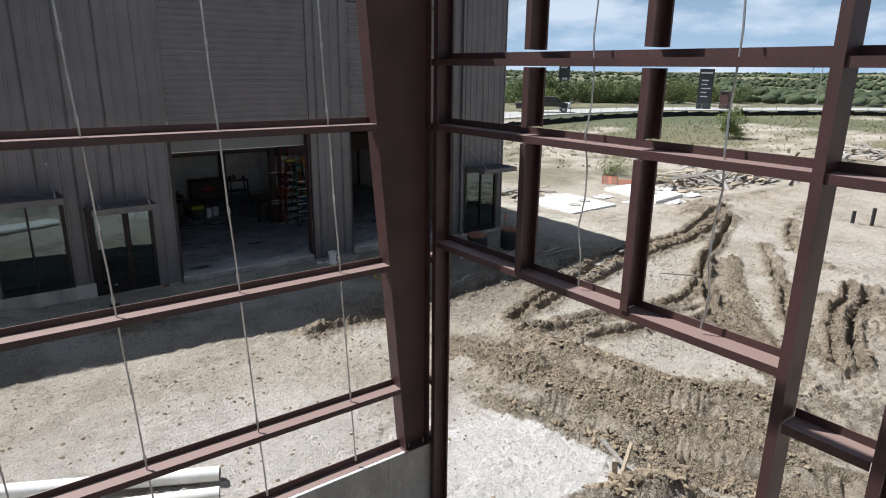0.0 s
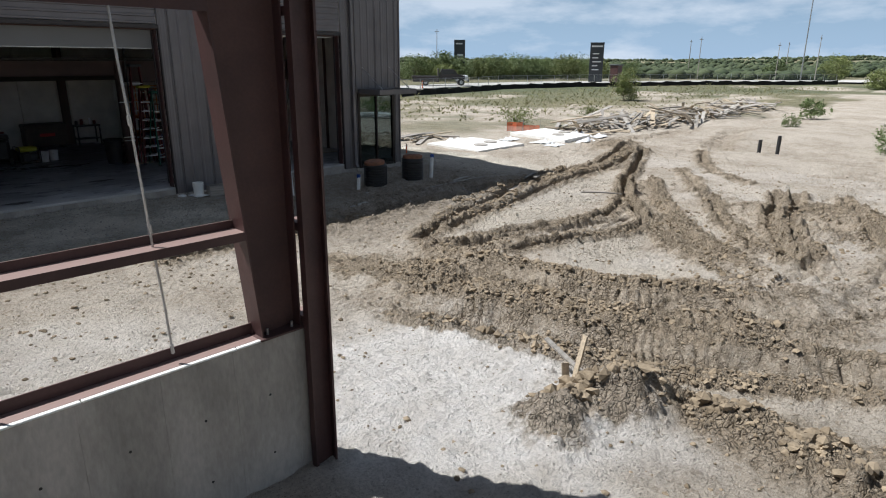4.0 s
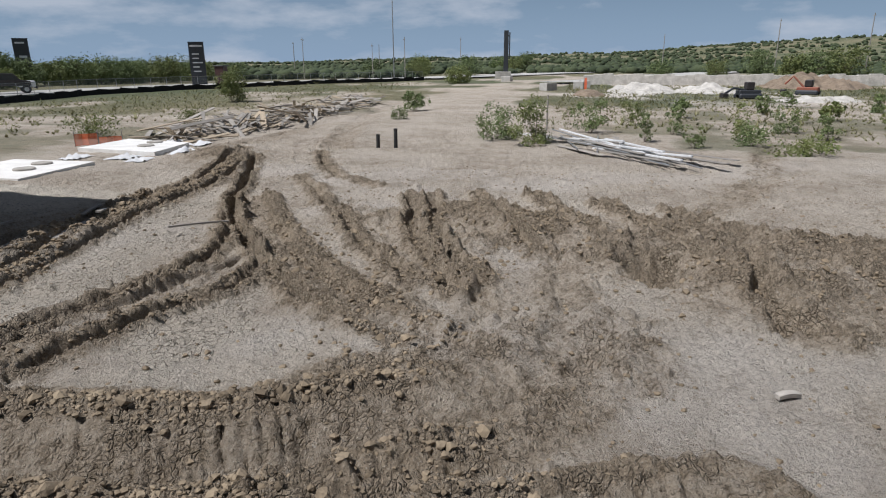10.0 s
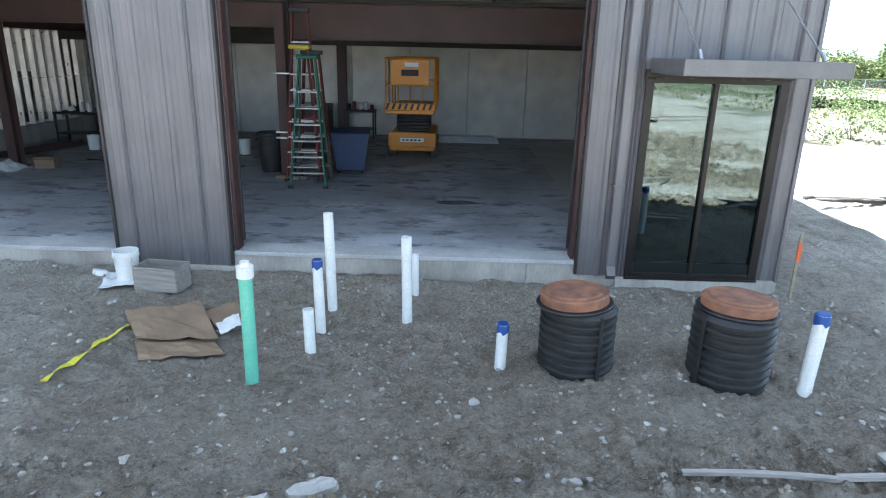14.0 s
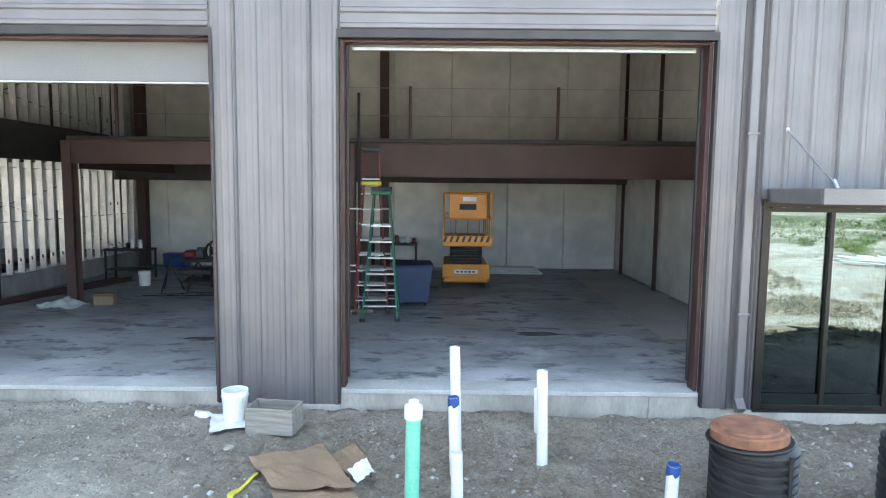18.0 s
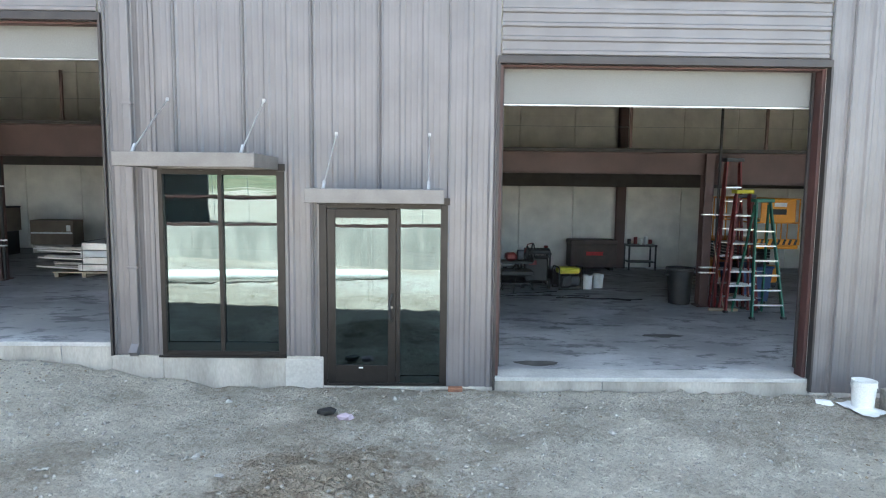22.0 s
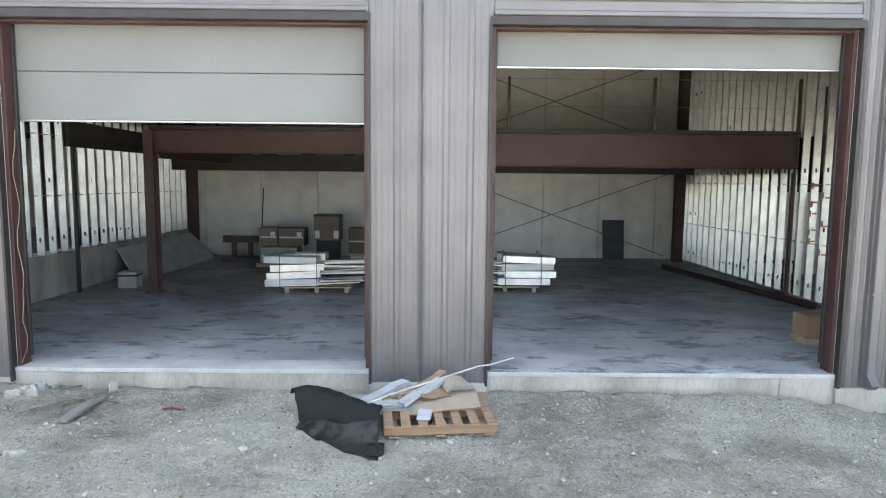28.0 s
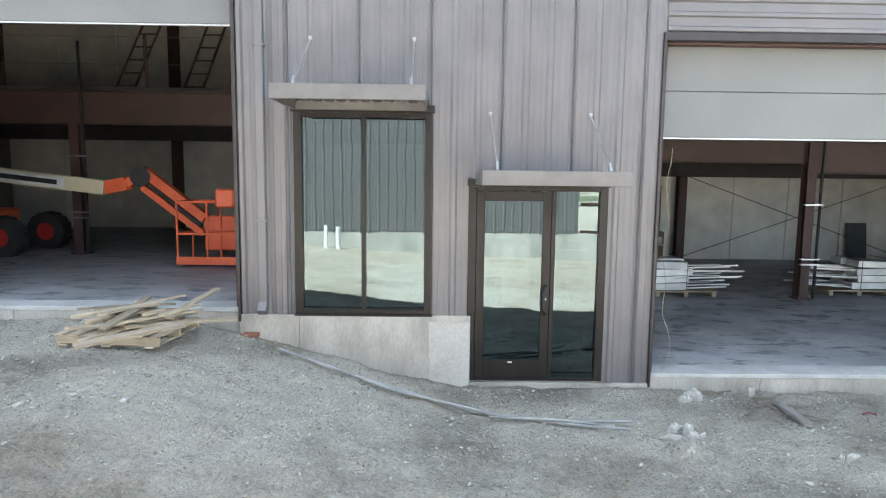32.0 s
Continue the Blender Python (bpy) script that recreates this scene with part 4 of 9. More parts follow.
def across(wall, x0, x1, z0, z1):
    """Sheets laid with their ribs level, above a doorway."""
    line, z = [], z0
    pitch = 0.183
    while z < z1:
        for dz, dy in ((0, 0), (0.018, -0.024), (0.060, -0.024), (0.078, 0)):
            if z + dz < z1:
                line.append((FY - 0.004 + dy, z + dz))
        z += pitch
    line.append((FY - 0.004, z1))
    part("level_panel", M().ribbon(line, 0, x0, x1), M_PANEL, wall)


wall_front = thing("wall_front", "charcoal ribbed metal facade of a new commercial building", "wall", kind="structure")
# upright stretches: x0, x1, bottom, top
UPRIGHT = [(15.88, 16.57, -0.47), (18.2, 18.5, -0.47), (9.76, 11.32, -0.47), (4.55, 5.28, -0.42), (2.30, 2.87, -0.42), (-0.08, 0.64, 0.02),
           (-6.15, -4.62, 0.05), (-11.43, -10.72, 0.08), (-13.73, -13.16, 0.08), (-16.23, -15.43, 0.99), (-22.35, -20.8, 0.99), (-27.6, -26.9, 0.99)]
for a, b, z in UPRIGHT:
    sheets(wall_front, a, b, z, TOP)
OPEN = [(16.57, 18.20, -0.47, 2.08), (2.87, 4.55, -0.40, 2.15), (0.64, 2.30, 0.02, 2.59), (-13.16, -11.43, 0.10, 2.70), (-15.43, -13.73, 1.00, 3.62)]
for a, b, z0, z1 in OPEN:
    sheets(wall_front, a, b, z1, TOP)
DOORS = [(11.32, 15.85, -0.28, 4.06, 0.06), (5.28, 9.76, -0.28, 4.07, 0.50), (-4.62, -0.08, 0.18, 4.55, 0.44), (-10.72, -6.15, 0.20, 4.58, 1.20), (-20.8, -16.23, 1.06, 5.42, 0.66)]
for a, b, z0, z1, drop in DOORS:
    across(wall_front, a + 0.02, b - 0.02, z1 + 0.11, 8.2)
    sheets(wall_front, a, b, 8.25, TOP)
    m = M().cbox(a - 0.03, b + 0.03, FY - 0.05, FY + 0.05, z1 + 0.0, z1 + 0.10, 0.004)
    m.cbox(a - 0.03, b + 0.03, FY - 0.045, FY + 0.02, 8.2, 8.25, 0.004)
    part("header_trim", m, M_TRIM, wall_front, "dark bronze header trim")
    for s, x in ((-1, a), (1, b)):
        part("jamb_trim", M().cbox(min(x, x + s * 0.035), max(x, x + s * 0.035), FY - 0.05, FY + 0.06, z0 - 0.17, z1, 0.004), M_TRIM, wall_front)
part("corner_trim", M().cbox(18.49, 18.54, FY - 0.04, FY + 0.12, -0.5, TOP, 0.006), M_PANEL, wall_front)
part("coping", M().cbox(-27.6, 18.56, FY - 0.07, FY + 0.3, TOP, TOP + 0.14, 0.01), M_TRIM, wall_front)


# inner lining of the front wall, white insulation sheet
lining = M()
spans = sorted([(a, b, z1) for a, b, _, z1 in OPEN] + [(a, b, z1 + 0.02) for a, b, _, z1, _ in DOORS])
x = -27.6
for a, b, z1 in spans:
    if a > x + 0.01:
        lining.box(x, a, FY + 0.055, FY + 0.24, -0.5, TOP)
    lining.box(a, b, FY + 0.055, FY + 0.24, z1, TOP)
    x = b
lining.box(x, 18.44, FY + 0.055, FY + 0.24, -0.5, TOP)
solid("wall_lining", lining, M_VINYL, "white vinyl-faced insulation behind the facade", "wall", kind="structure")

# steel door jambs and heads set in the reveals
for a, b, z0, z1, drop in DOORS:
    d = thing("door_frame", "red-brown primed steel jambs round an overhead doorway", "door frame", "overhead doorways", "structure")
    for x, s in ((a, 1), (b, -1)):
        xs = sorted((x, x + s * 0.05))
        part("jamb", M().cbox(xs[0], xs[1], FY + 0.06, FY + 0.27, z0 + 0.007, z1 - 0.002, 0.006), M_PRIMER, d)
        xs = sorted((x + s * 0.051, x + s * 0.08))
        part("door_track", M().cbox(xs[0], xs[1], FY + 0.22, FY + 0.275, z0 + 0.1, z1 + 0.35, 0.004), M_TRIM, d, "dark door track")
    part("head", M().cbox(a + 0.05, b - 0.05, FY + 0.06, FY + 0.215, z1 - 0.03, z1 - 0.002, 0.006), M_PRIMER_D, d)
    part("sill", M().cbox(a + 0.003, b - 0.003, FY + 0.0, FY + 0.42, z0 - 0.05, z0 + 0.006, 0.004), M_SILL, d, "pale concrete door sill")

# overhead doors, rolled most of the way up
for a, b, z0, z1, drop in DOORS:
    if drop < 0.1:
        continue
    d = thing("overhead_door", "white sectional overhead door rolled partly up", "overhead door", "overhead doors")
    top, k = z1 + 0.1, 0
    lo = z1 - drop
    z = lo
    while z < top:
        h = min(0.61, top - z)
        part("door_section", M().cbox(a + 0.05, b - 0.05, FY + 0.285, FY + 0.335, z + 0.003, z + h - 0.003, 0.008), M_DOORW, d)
        z += 0.61
    part("bottom_seal", M().cbox(a + 0.05, b - 0.05, FY + 0.29, FY + 0.33, lo - 0.02, lo + 0.003, 0.004), M_STUD, d, "bright bottom rail")
d = thing("overhead_door", "bright bottom rail of an overhead door rolled right up", "overhead door", "overhead doors")
part("bottom_seal", M().cbox(11.44, 15.73, FY + 0.285, FY + 0.335, 3.98, 4.02, 0.004), M_STUD, d)
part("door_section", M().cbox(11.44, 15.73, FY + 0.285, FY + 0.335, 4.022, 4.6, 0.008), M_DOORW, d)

# shell: end walls, back, roof
solid("wall_east", M().box(18.3, 18.48, FY + 0.24, 34.2, -0.6, TOP), M_PANEL, "charcoal metal end wall", "wall", kind="structure")
solid("wall_east_lining", M().box(18.12, 18.297, FY + 0.245, 34.0, -0.3, TOP - 0.1), M_VINYL, "white vinyl insulation on the end wall", "wall", kind="structure")
solid("wall_back", M().box(-27.6, 18.48, 34.2, 34.4, -0.6, TOP), M_PANEL, "charcoal metal back wall", "wall", kind="structure")
back = thing("wall_back_lining", "white vinyl insulation hung on the back wall", "wall", kind="structure")
xx = -27.5
while xx < 18.1:
    x2 = min(18.1, xx + 1.83)
    part("insulation_sheet", M().cbox(xx + 0.004, x2 - 0.004, 32.6, 32.7 + 0.01 * rnd.random(), -0.3, TOP - 0.1, 0.02), M_VINYL, back)
    xx = x2
solid("wall_west", M().box(-27.6, -27.4, FY + 0.24, 34.2, 0, TOP), M_PANEL, "metal end wall", "wall", kind="structure")
solid("roof", M().box(-27.7, 18.6, FY + 0.3, 34.5, TOP - 0.02, TOP + 0.1), M_ROOF, "metal roof", "roof", kind="structure")
solid("ceiling", M().box(-27.4, 18.1, FY + 0.25, 34.1, TOP - 0.16, TOP - 0.06), M_VINYL, "white insulated ceiling", "ceiling", kind="structure")

# floors and footings
for n, (a, b, z) in enumerate(((2.62, 18.3, -0.28), (-13.40, 2.62, 0.19), (-27.5, -13.40, 1.06))):
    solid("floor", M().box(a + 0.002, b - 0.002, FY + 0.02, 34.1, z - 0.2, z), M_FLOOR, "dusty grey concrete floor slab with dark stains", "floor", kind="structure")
f = thing("footing", "pale concrete grade beam under the facade", "foundation", kind="structure")
for a, b, z in ((2.62, 18.53, -0.285), (-13.40, 2.62, 0.185), (-27.6, -13.40, 1.055)):
    x = a
    while x < b - 0.01:
        x2 = min(b, x + 4.2)
        part("grade_beam", M().cbox(x + 0.001, x2 - 0.001, FY + 0.012, FY + 0.30, z - 1.6, z, 0.012), M_CONC, f)
        x = x2
for a, b, z0, z1 in ((0.64, 2.87, -0.6, 0.015), (-0.08, 0.64, -0.6, 0.015), (-15.43, -13.16, -0.3, 0.985), (-16.23, -15.43, 0.0, 0.985), (16.4, 18.53, -1.2, -0.475), (2.87, 5.28, -1, -0.41), (9.76, 11.32, -1, -0.475), (-6.15, -4.62, -.8, 0.045), (-13.16, -10.72, -.6, 0.075)):
    part("plinth", M().cbox(a + 0.002, b - 0.002, FY - 0.035, FY + 0.011, z0, z1, 0.008), M_CONC, f)
part("plinth", M().cbox(2.34, 2.86, FY - 0.05, FY - 0.036, -0.5, -0.02, 0.006), M_CONC_L, f, "paler patched block")
part("plinth", M().cbox(-13.72, -13.17, FY - 0.05, FY - 0.036, -0.2, 0.90, 0.006), M_CONC_L, f, "paler patched block")


M_COVER = mat("dark_cover_glass", (0.012, 0.017, 0.016), (0.014, 0.019, 0.018), rough=0.06, rough2=0.08, bump=0)


def storefront(name, a, b, z0, z1, door, label):
    """A glazed unit in the facade: a window of two lights, or a door with a sidelight."""
    w = thing(name, label, "door" if door else "window", kind="structure")
    y0, y1 = FY - 0.025, FY + 0.10
    t = 0.055
    m = M().cbox(a - 0.05, a + t, y0, y1, z0, z1, 0.005).cbox(b - t, b + 0.05, y0, y1, z0, z1, 0.005)
    m.cbox(a + t, b - t, y0, y1, z1 - t, z1 + 0.04, 0.005).cbox(a + t, b - t, y0, y1, z0, z0 + (0.03 if door else 0.06), 0.005)
    mid = a + (b - a) * (0.62 if door else 0.5)
    m.cbox(mid - t / 2, mid + t / 2, y0, y1, z0 + 0.06, z1 - t, 0.005)
    part("frame", m, M_FRAME, w)
    slab = -0.28 if a > 2.6 else (0.19 if a > -13.3 else 1.06)
    # added dark strip in place of the pane's foot, covers the slab edge
    part("spandrel", M().box(a + t, b - t, FY + 0.003, FY + 0.0115, z0 + 0.035, max(z0 + 0.08, slab + 0.012)), M_COVER, w)
    part("head_flashing", M().cbox(a - 0.07, b + 0.07, FY - 0.06, FY - 0.026, z1 + 0.005, z1 + 0.10, 0.004), M_FRAME, w)
    part("pane", M().box(mid + t / 2, b - t, FY + 0.03, FY + 0.036, z0 + 0.03, z1 - t), M_GLASS, w)
    if not door:
        part("pane", M().box(a + t, mid - t / 2, FY + 0.03, FY + 0.036, z0 + 0.06, z1 - t), M_GLASS, w)
        part("sill", M().cbox(a - 0.06, b + 0.06, y0 - 0.02, y1, z0 - 0.03, z0, 0.004), M_FRAME, w)
    else:
        leaf = part("leaf", M().cbox(a + t + 0.004, a + t + 0.115, y0 + 0.01, y0 + 0.055, z0 + 0.035, z1 - t - 0.006, 0.004)
                    .cbox(mid - t / 2 - 0.115, mid - t / 2 - 0.004, y0 + 0.01, y0 + 0.055, z0 + 0.035, z1 - t - 0.006, 0.004)
                    .cbox(a + t + 0.115, mid - t / 2 - 0.115, y0 + 0.01, y0 + 0.055, z1 - t - 0.13, z1 - t - 0.006, 0.004)
                    .cbox(a + t + 0.115, mid - t / 2 - 0.115, y0 + 0.01, y0 + 0.055, z0 + 0.035, z0 + 0.29, 0.004), M_FRAME, w)
        part("pane", M().box(a + t + 0.115, mid - t / 2 - 0.115, FY + 0.004, FY + 0.010, z0 + 0.29, z1 - t - 0.13), M_GLASS, leaf)
        hx = mid - t / 2 - 0.06
        part("handle", M().path([(hx, y0 + 0.01, z0 + 0.92), (hx, y0 - 0.05, z0 + 0.93), (hx - 0.03, y0 - 0.065, z0 + 1.0), (hx - 0.03, y0 - 0.065, z0 + 1.22), (hx, y0 - 0.05, z0 + 1.29), (hx, y0 + 0.01, z0 + 1.30)], 0.019, 8), M_DARK, leaf, "black offset pull handle", smooth=True)
        part("lock", M().tube((hx, y0 + 0.012, z0 + 1.12), (hx, y0 - 0.004, z0 + 1.12), 0.018), M_ROD, leaf)
        part("door_label", M().box((a + mid) / 2 - 0.03, (a + mid) / 2 + 0.03, y0 + 0.006, y0 + 0.0098, z0 + 0.245, z0 + 0.265), M_PAPER, leaf)
    return w


storefront("window_1", *OPEN[0], False, "tall bronze-framed window with two green reflective panes")
storefront("door_1", *OPEN[1], True, "bronze-framed glass entrance door with sidelight")
storefront("window_2", *OPEN[2], False, "tall bronze-framed window with two green reflective panes")
storefront("door_2", *OPEN[3], True, "bronze-framed glass entrance door with sidelight")
storefront("window_3", *OPEN[4], False, "tall bronze-framed window with two green reflective panes")


def awning(a, b, z, rz, rods):
    """A flat metal canopy on two tie rods."""
    w = thing("awning", "flat grey metal awning hung on two steel tie rods", "awning", "awnings over the entrances")
    deep = 1.2
    for x0, x1, y0, y1 in ((a, b, FY - deep, FY - deep + 0.04), (a, a + 0.04, FY - deep + 0.041, FY - 0.035), (b - 0.04, b, FY - deep + 0.041, FY - 0.035), (a + 0.041, b - 0.041, FY - 0.075, FY - 0.035)):
        part("fascia", M().cbox(x0, x1, y0, y1, z, z + 0.17, 0.006), M_AWN, w)
    line, x = [], a + 0.045
    while x < b - 0.05:
        line += [(x, z + 0.10), (x + 0.04, z + 0.10), (x + 0.05, z + 0.14), (x + 0.09, z + 0.14), (x + 0.10, z + 0.10)]
        x += 0.15
    line = [p for p in line if p[0] < b - 0.045]
    m = M()
    n = len(line)
    m.add([(p[0], FY - deep + 0.04, p[1]) for p in line] + [(p[0], FY - 0.076, p[1]) for p in line], [(i, i + 1, n + i + 1, n + i) for i in range(n - 1)])
    part("deck", m, M_AWN, w)
    for x in rods:
        rod = part("tie_rod", M().tube((x, FY - 0.03, rz), (x, FY - deep + 0.13, z + 0.2), 0.010, 8), M_ROD, w, "bright steel tie rod")
        part("turnbuckle", M().tube((x, FY - deep + 0.18, z + 0.26), (x, FY - deep + 0.10, z + 0.165), 0.021, 8), M_ROD, rod)
        part("wall_plate", M().cbox(x - 0.022, x + 0.022, FY - 0.052, FY - 0.033, rz - 0.026, rz + 0.026, 0.006), M_ROD, rod)


for a, b, z, rz, rods in ((16.55, 18.28, 2.14, 3.02, (16.75, 18.02)), (2.86, 4.52, 2.20, 3.10, (3.07, 4.33)), (0.62, 2.28, 2.61, 3.53, (0.81, 2.10)),
                          (-13.13, -11.45, 2.73, 3.63, (-12.95, -11.66)), (-15.48, -13.76, 3.65, 4.54, (-15.24, -13.93))):
    awning(a, b, z, rz, rods)

for x, z in ((16.30, -0.45), (0.30, 0.05), (-15.88, 1.02)):
    d = thing("downspout", "charcoal box downspout with a kicked-out foot", "downspout", "downspouts")
    part("pipe", M().cbox(x - 0.055, x + 0.055, FY - 0.13, FY - 0.034, z + 0.12, TOP - 0.2, 0.012), M_PANEL, d)
    part("elbow", M().beam((x, FY - 0.085, z + 0.13), (x, FY - 0.19, z + 0.02), [(-0.055, -0.05), (0.055, -0.05), (0.055, 0.05), (-0.055, 0.05)], (0, 1, 0)), M_PANEL, d)
    for zz in (z + 1.2, z + 3.4, z + 5.6):
        part("strap", M().cbox(x - 0.075, x + 0.075, FY - 0.134, FY - 0.034, zz, zz + 0.03, 0.003), M_PANEL, d)

# ---- the steel frame under construction ----
STUB_TOP = 0.94
WX, WY = 5.29, 6.58             # the two open walls meet at this corner
# a Z girt lies with its web level: inner flange down, outer flange up
ZED = [(-0.1, -0.07), (-0.092, -0.07), (-0.092, -0.004), (0.1, -0.004), (0.1, 0.075), (0.092, 0.075), (0.092, 0.004), (-0.1, 0.004)]
CEE = [(-0.1, 0.0), (0.1, 0.0), (0.1, 0.07), (0.08, 0.07), (0.08, 0.062), (0.092, 0.062), (0.092, 0.008), (-0.092, 0.008), (-0.092, 0.062), (-0.08, 0.062), (-0.08, 0.07), (-0.1, 0.07)]


def girt_x(x0, x1, z, parent):
    """A girt of the wall that runs along x."""
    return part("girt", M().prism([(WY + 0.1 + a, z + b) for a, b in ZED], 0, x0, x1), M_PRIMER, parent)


def girt_y(y0, y1, z, parent, name="girt"):
    """A girt of the wall that runs along y."""
    m = M()
    n = len(ZED)
    vs = [(WX + a * 1.05, y, z + b) for y in (y0, y1) for a, b in ZED]
    m.add(vs, [(i, (i + 1) % n, n + (i + 1) % n, n + i) for i in range(n)] + [tuple(range(n)), tuple(range(n, 2 * n))])
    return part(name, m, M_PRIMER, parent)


def post(y, z0, z1, s, parent):
    """A lipped C post in the wall along y; s is the way its flanges point and how deep they are."""
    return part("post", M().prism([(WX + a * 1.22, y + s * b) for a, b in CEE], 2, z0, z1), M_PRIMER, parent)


sf = thing("steel_building", "open red-oxide primed steel building frame with girts", "steel building")
# tapered corner column
def column(y):
    lo, hi, out = STUB_TOP + 0.02, 8.4, 5.16
    def inner(z):
        return 4.872 - 0.085 * z
    col = part("column", M().add(
        [(inner(z), y - 0.004, z) for z in (lo, hi)] + [(out, y - 0.004, z) for z in (hi, lo)] + [(inner(z), y + 0.004, z) for z in (lo, hi)] + [(out, y + 0.004, z) for z in (hi, lo)],
        [(0, 1, 2, 3), (7, 6, 5, 4), (0, 4, 5, 1), (1, 5, 6, 2), (2, 6, 7, 3), (3, 7, 4, 0)]), M_PRIMER_D, sf, "tapered plate column with wide flanges")
    part("inner_flange", M().add([(inner(z) + d, y + s * 0.115, z) for z in (lo, hi) for d in (-0.014, 0.0) for s in (-1, 1)],
                                 [(0, 1, 3, 2), (4, 6, 7, 5), (0, 2, 6, 4), (1, 5, 7, 3), (0, 4, 5, 1), (2, 3, 7, 6)]), M_PRIMER, col)
    part("outer_flange", M().cbox(out, out + 0.014, y - 0.115, y + 0.115, lo, hi, 0.003), M_PRIMER, col)
    part("base_plate", M().cbox(inner(lo) - 0.05, out + 0.06, y - 0.15, y + 0.15, STUB_TOP + 0.002, STUB_TOP + 0.022, 0.004), M_PRIMER_D, col)
    for bx in (inner(lo) + 0.06, out - 0.06):
        for by in (-0.07, 0.07):
            part("anchor_bolt", M().tube((bx, y + by, STUB_TOP + 0.02), (bx, y + by, STUB_TOP + 0.075), 0.013, 8), M_ROD, col)
    return col


column(WY + 0.12)

for z in (1.94, 3.71, 5.47, 7.2):
    girt_x(-8.6, 4.86 - 0.085 * z, z, sf)
part("base_girt", M().cbox(-8.6, 4.77, WY + 0.02, WY + 0.19, STUB_TOP + 0.006, STUB_TOP + 0.018, 0.003).cbox(-8.6, 4.77, WY + 0.178, WY + 0.19, STUB_TOP + 0.018, STUB_TOP + 0.12, 0.003), M_PRIMER, sf, "dark base channel on the stub wall")
# wall along y: jambs of a wide doorway, header, short posts above
HEAD = 3.95
JAMB, JAMB_2, NOOK = 2.0, 1.37, 6.535
for y, s in ((NOOK, -1.15), (JAMB, 1.15), (JAMB_2, -1.15)):
    post(y, ground_at(WX, y) - 0.05, 8.1, s, sf)
for y in (4.98, 3.55):
    for z0, z1 in ((HEAD + 0.01, 5.36), (5.53, 6.13), (6.30, 8.1)):
        post(y, z0, z1, -1.15, sf)
for z in (5.44, 6.21, 7.2):
    girt_y(-6.0, WY + 0.02, z, sf)
girt_y(JAMB + 0.085, NOOK - 0.08, HEAD, sf, "header")
for z in (1.05, 1.93, 3.71):
    girt_y(NOOK + 0.012, WY + 0.2, z, sf)
for z in (0.92, 1.82, 3.52):
    girt_y(JAMB_2 + 0.012, JAMB - 0.012, z, sf)
    girt_y(-6.0, JAMB_2 - 0.085, z, sf)
for y in (-4.2, -1.6):
    post(y, -1, 8.1, 1, sf)
# sag rods between girts, with bright sleeves
for x in (-3.35, -2.15, -0.95, 0.25, 1.45, 2.68, 3.91):
    pts, z, k = [], STUB_TOP + 0.1, 0
    while z < 7.4:
        pts.append((x + 0.004 * math.sin(k * 2.1) - 0.05 * (z - 3.5), WY + 0.1 + 0.004 * math.cos(k * 1.7), z))
        z += 0.45
        k += 1
    rod = part("sag_rod", M().path(pts, 0.0095, 6), M_ROD, sf, "thin zinc-plated sag rod")
    for zz in (1.05, 2.05, 2.85, 3.85, 4.6, 5.6, 6.3):
        xx = x - 0.05 * (zz - 3.5)
        part("sleeve", M().tube((xx, WY + 0.1, zz), (xx - 0.004, WY + 0.1, zz + 0.07), 0.016, 8), M_ROD, rod)
for y in (4.18, 2.79):
    pts, z, k = [], HEAD + 0.05, 0
    while z < 7.8:
        pts.append((WX + 0.02 * math.sin(k * 2.3), y + 0.022 * math.sin(k * 1.9 + y), z))
        z += 0.3
        k += 1
    part("sag_rod", M().path(pts, 0.009, 6), M_ROD, sf, "thin bent sag rod")
# rafter and eave members over the corner frame
part("rafter", M().prism([(x, z) for x, z in ((-7, 8.1), (-7, 9.0), (5.15, 8.4), (5.15, 7.55))], 1, WY + 0.115, WY + 0.125), M_PRIMER_D, sf)
part("rafter_flange", M().prism([(x, z) for x, z in ((-7, 8.08), (-7, 8.1), (5.15, 7.55), (5.15, 7.53))], 1, WY, WY + 0.24), M_PRIMER, sf)
part("eave_strut", M().cbox(5.1, 5.3, -6, WY + 0.02, 8.12, 8.4, 0.004), M_PRIMER, sf)
for x in (3.4, 1.8, 0.2, -1.4, -3.0, -4.6):
    part("purlin", M().cbox(x, x + 0.075, -9, WY - 0.05, 8.5 + (3.4 - x) * 0.05, 8.7 + (3.4 - x) * 0.05, 0.004), M_PRIMER, sf)

# stub wall
sw = thing("stub_wall", "grey formed concrete stub wall under the steel frame", "wall", kind="structure")
for a, b, t in ((2.2, 5.40, STUB_TOP), (-0.9, 2.2, STUB_TOP), (-4.0, -0.9, STUB_TOP), (-7.0, -4.0, STUB_TOP), (-10, -7, STUB_TOP)):
    part("wall_segment", M().cbox(a, b, WY, WY + 0.32, -1.4, t, 0.012), M_CONC, sw)
for i in range(26):
    xs = 5.1 - i * 0.61
    if xs > -9.9:
        part("form_seam", M().cbox(xs - 0.006 - 0.003 * (i % 3), xs + 0.006, WY - 0.004, WY + 0.002, -1.0, STUB_TOP - 0.015, 0.001), M_CONC, sw)
    for zz in (-0.2, 0.4):
        # black discs stand in for the shaded inside of tie holes
        part("tie_hole", M().tube((xs - 0.3, WY - 0.003, zz), (xs - 0.3, WY + 0.01, zz), 0.012, 8), M_DARK, sw) if xs > -3 else None
m = M()
xx = -10.0
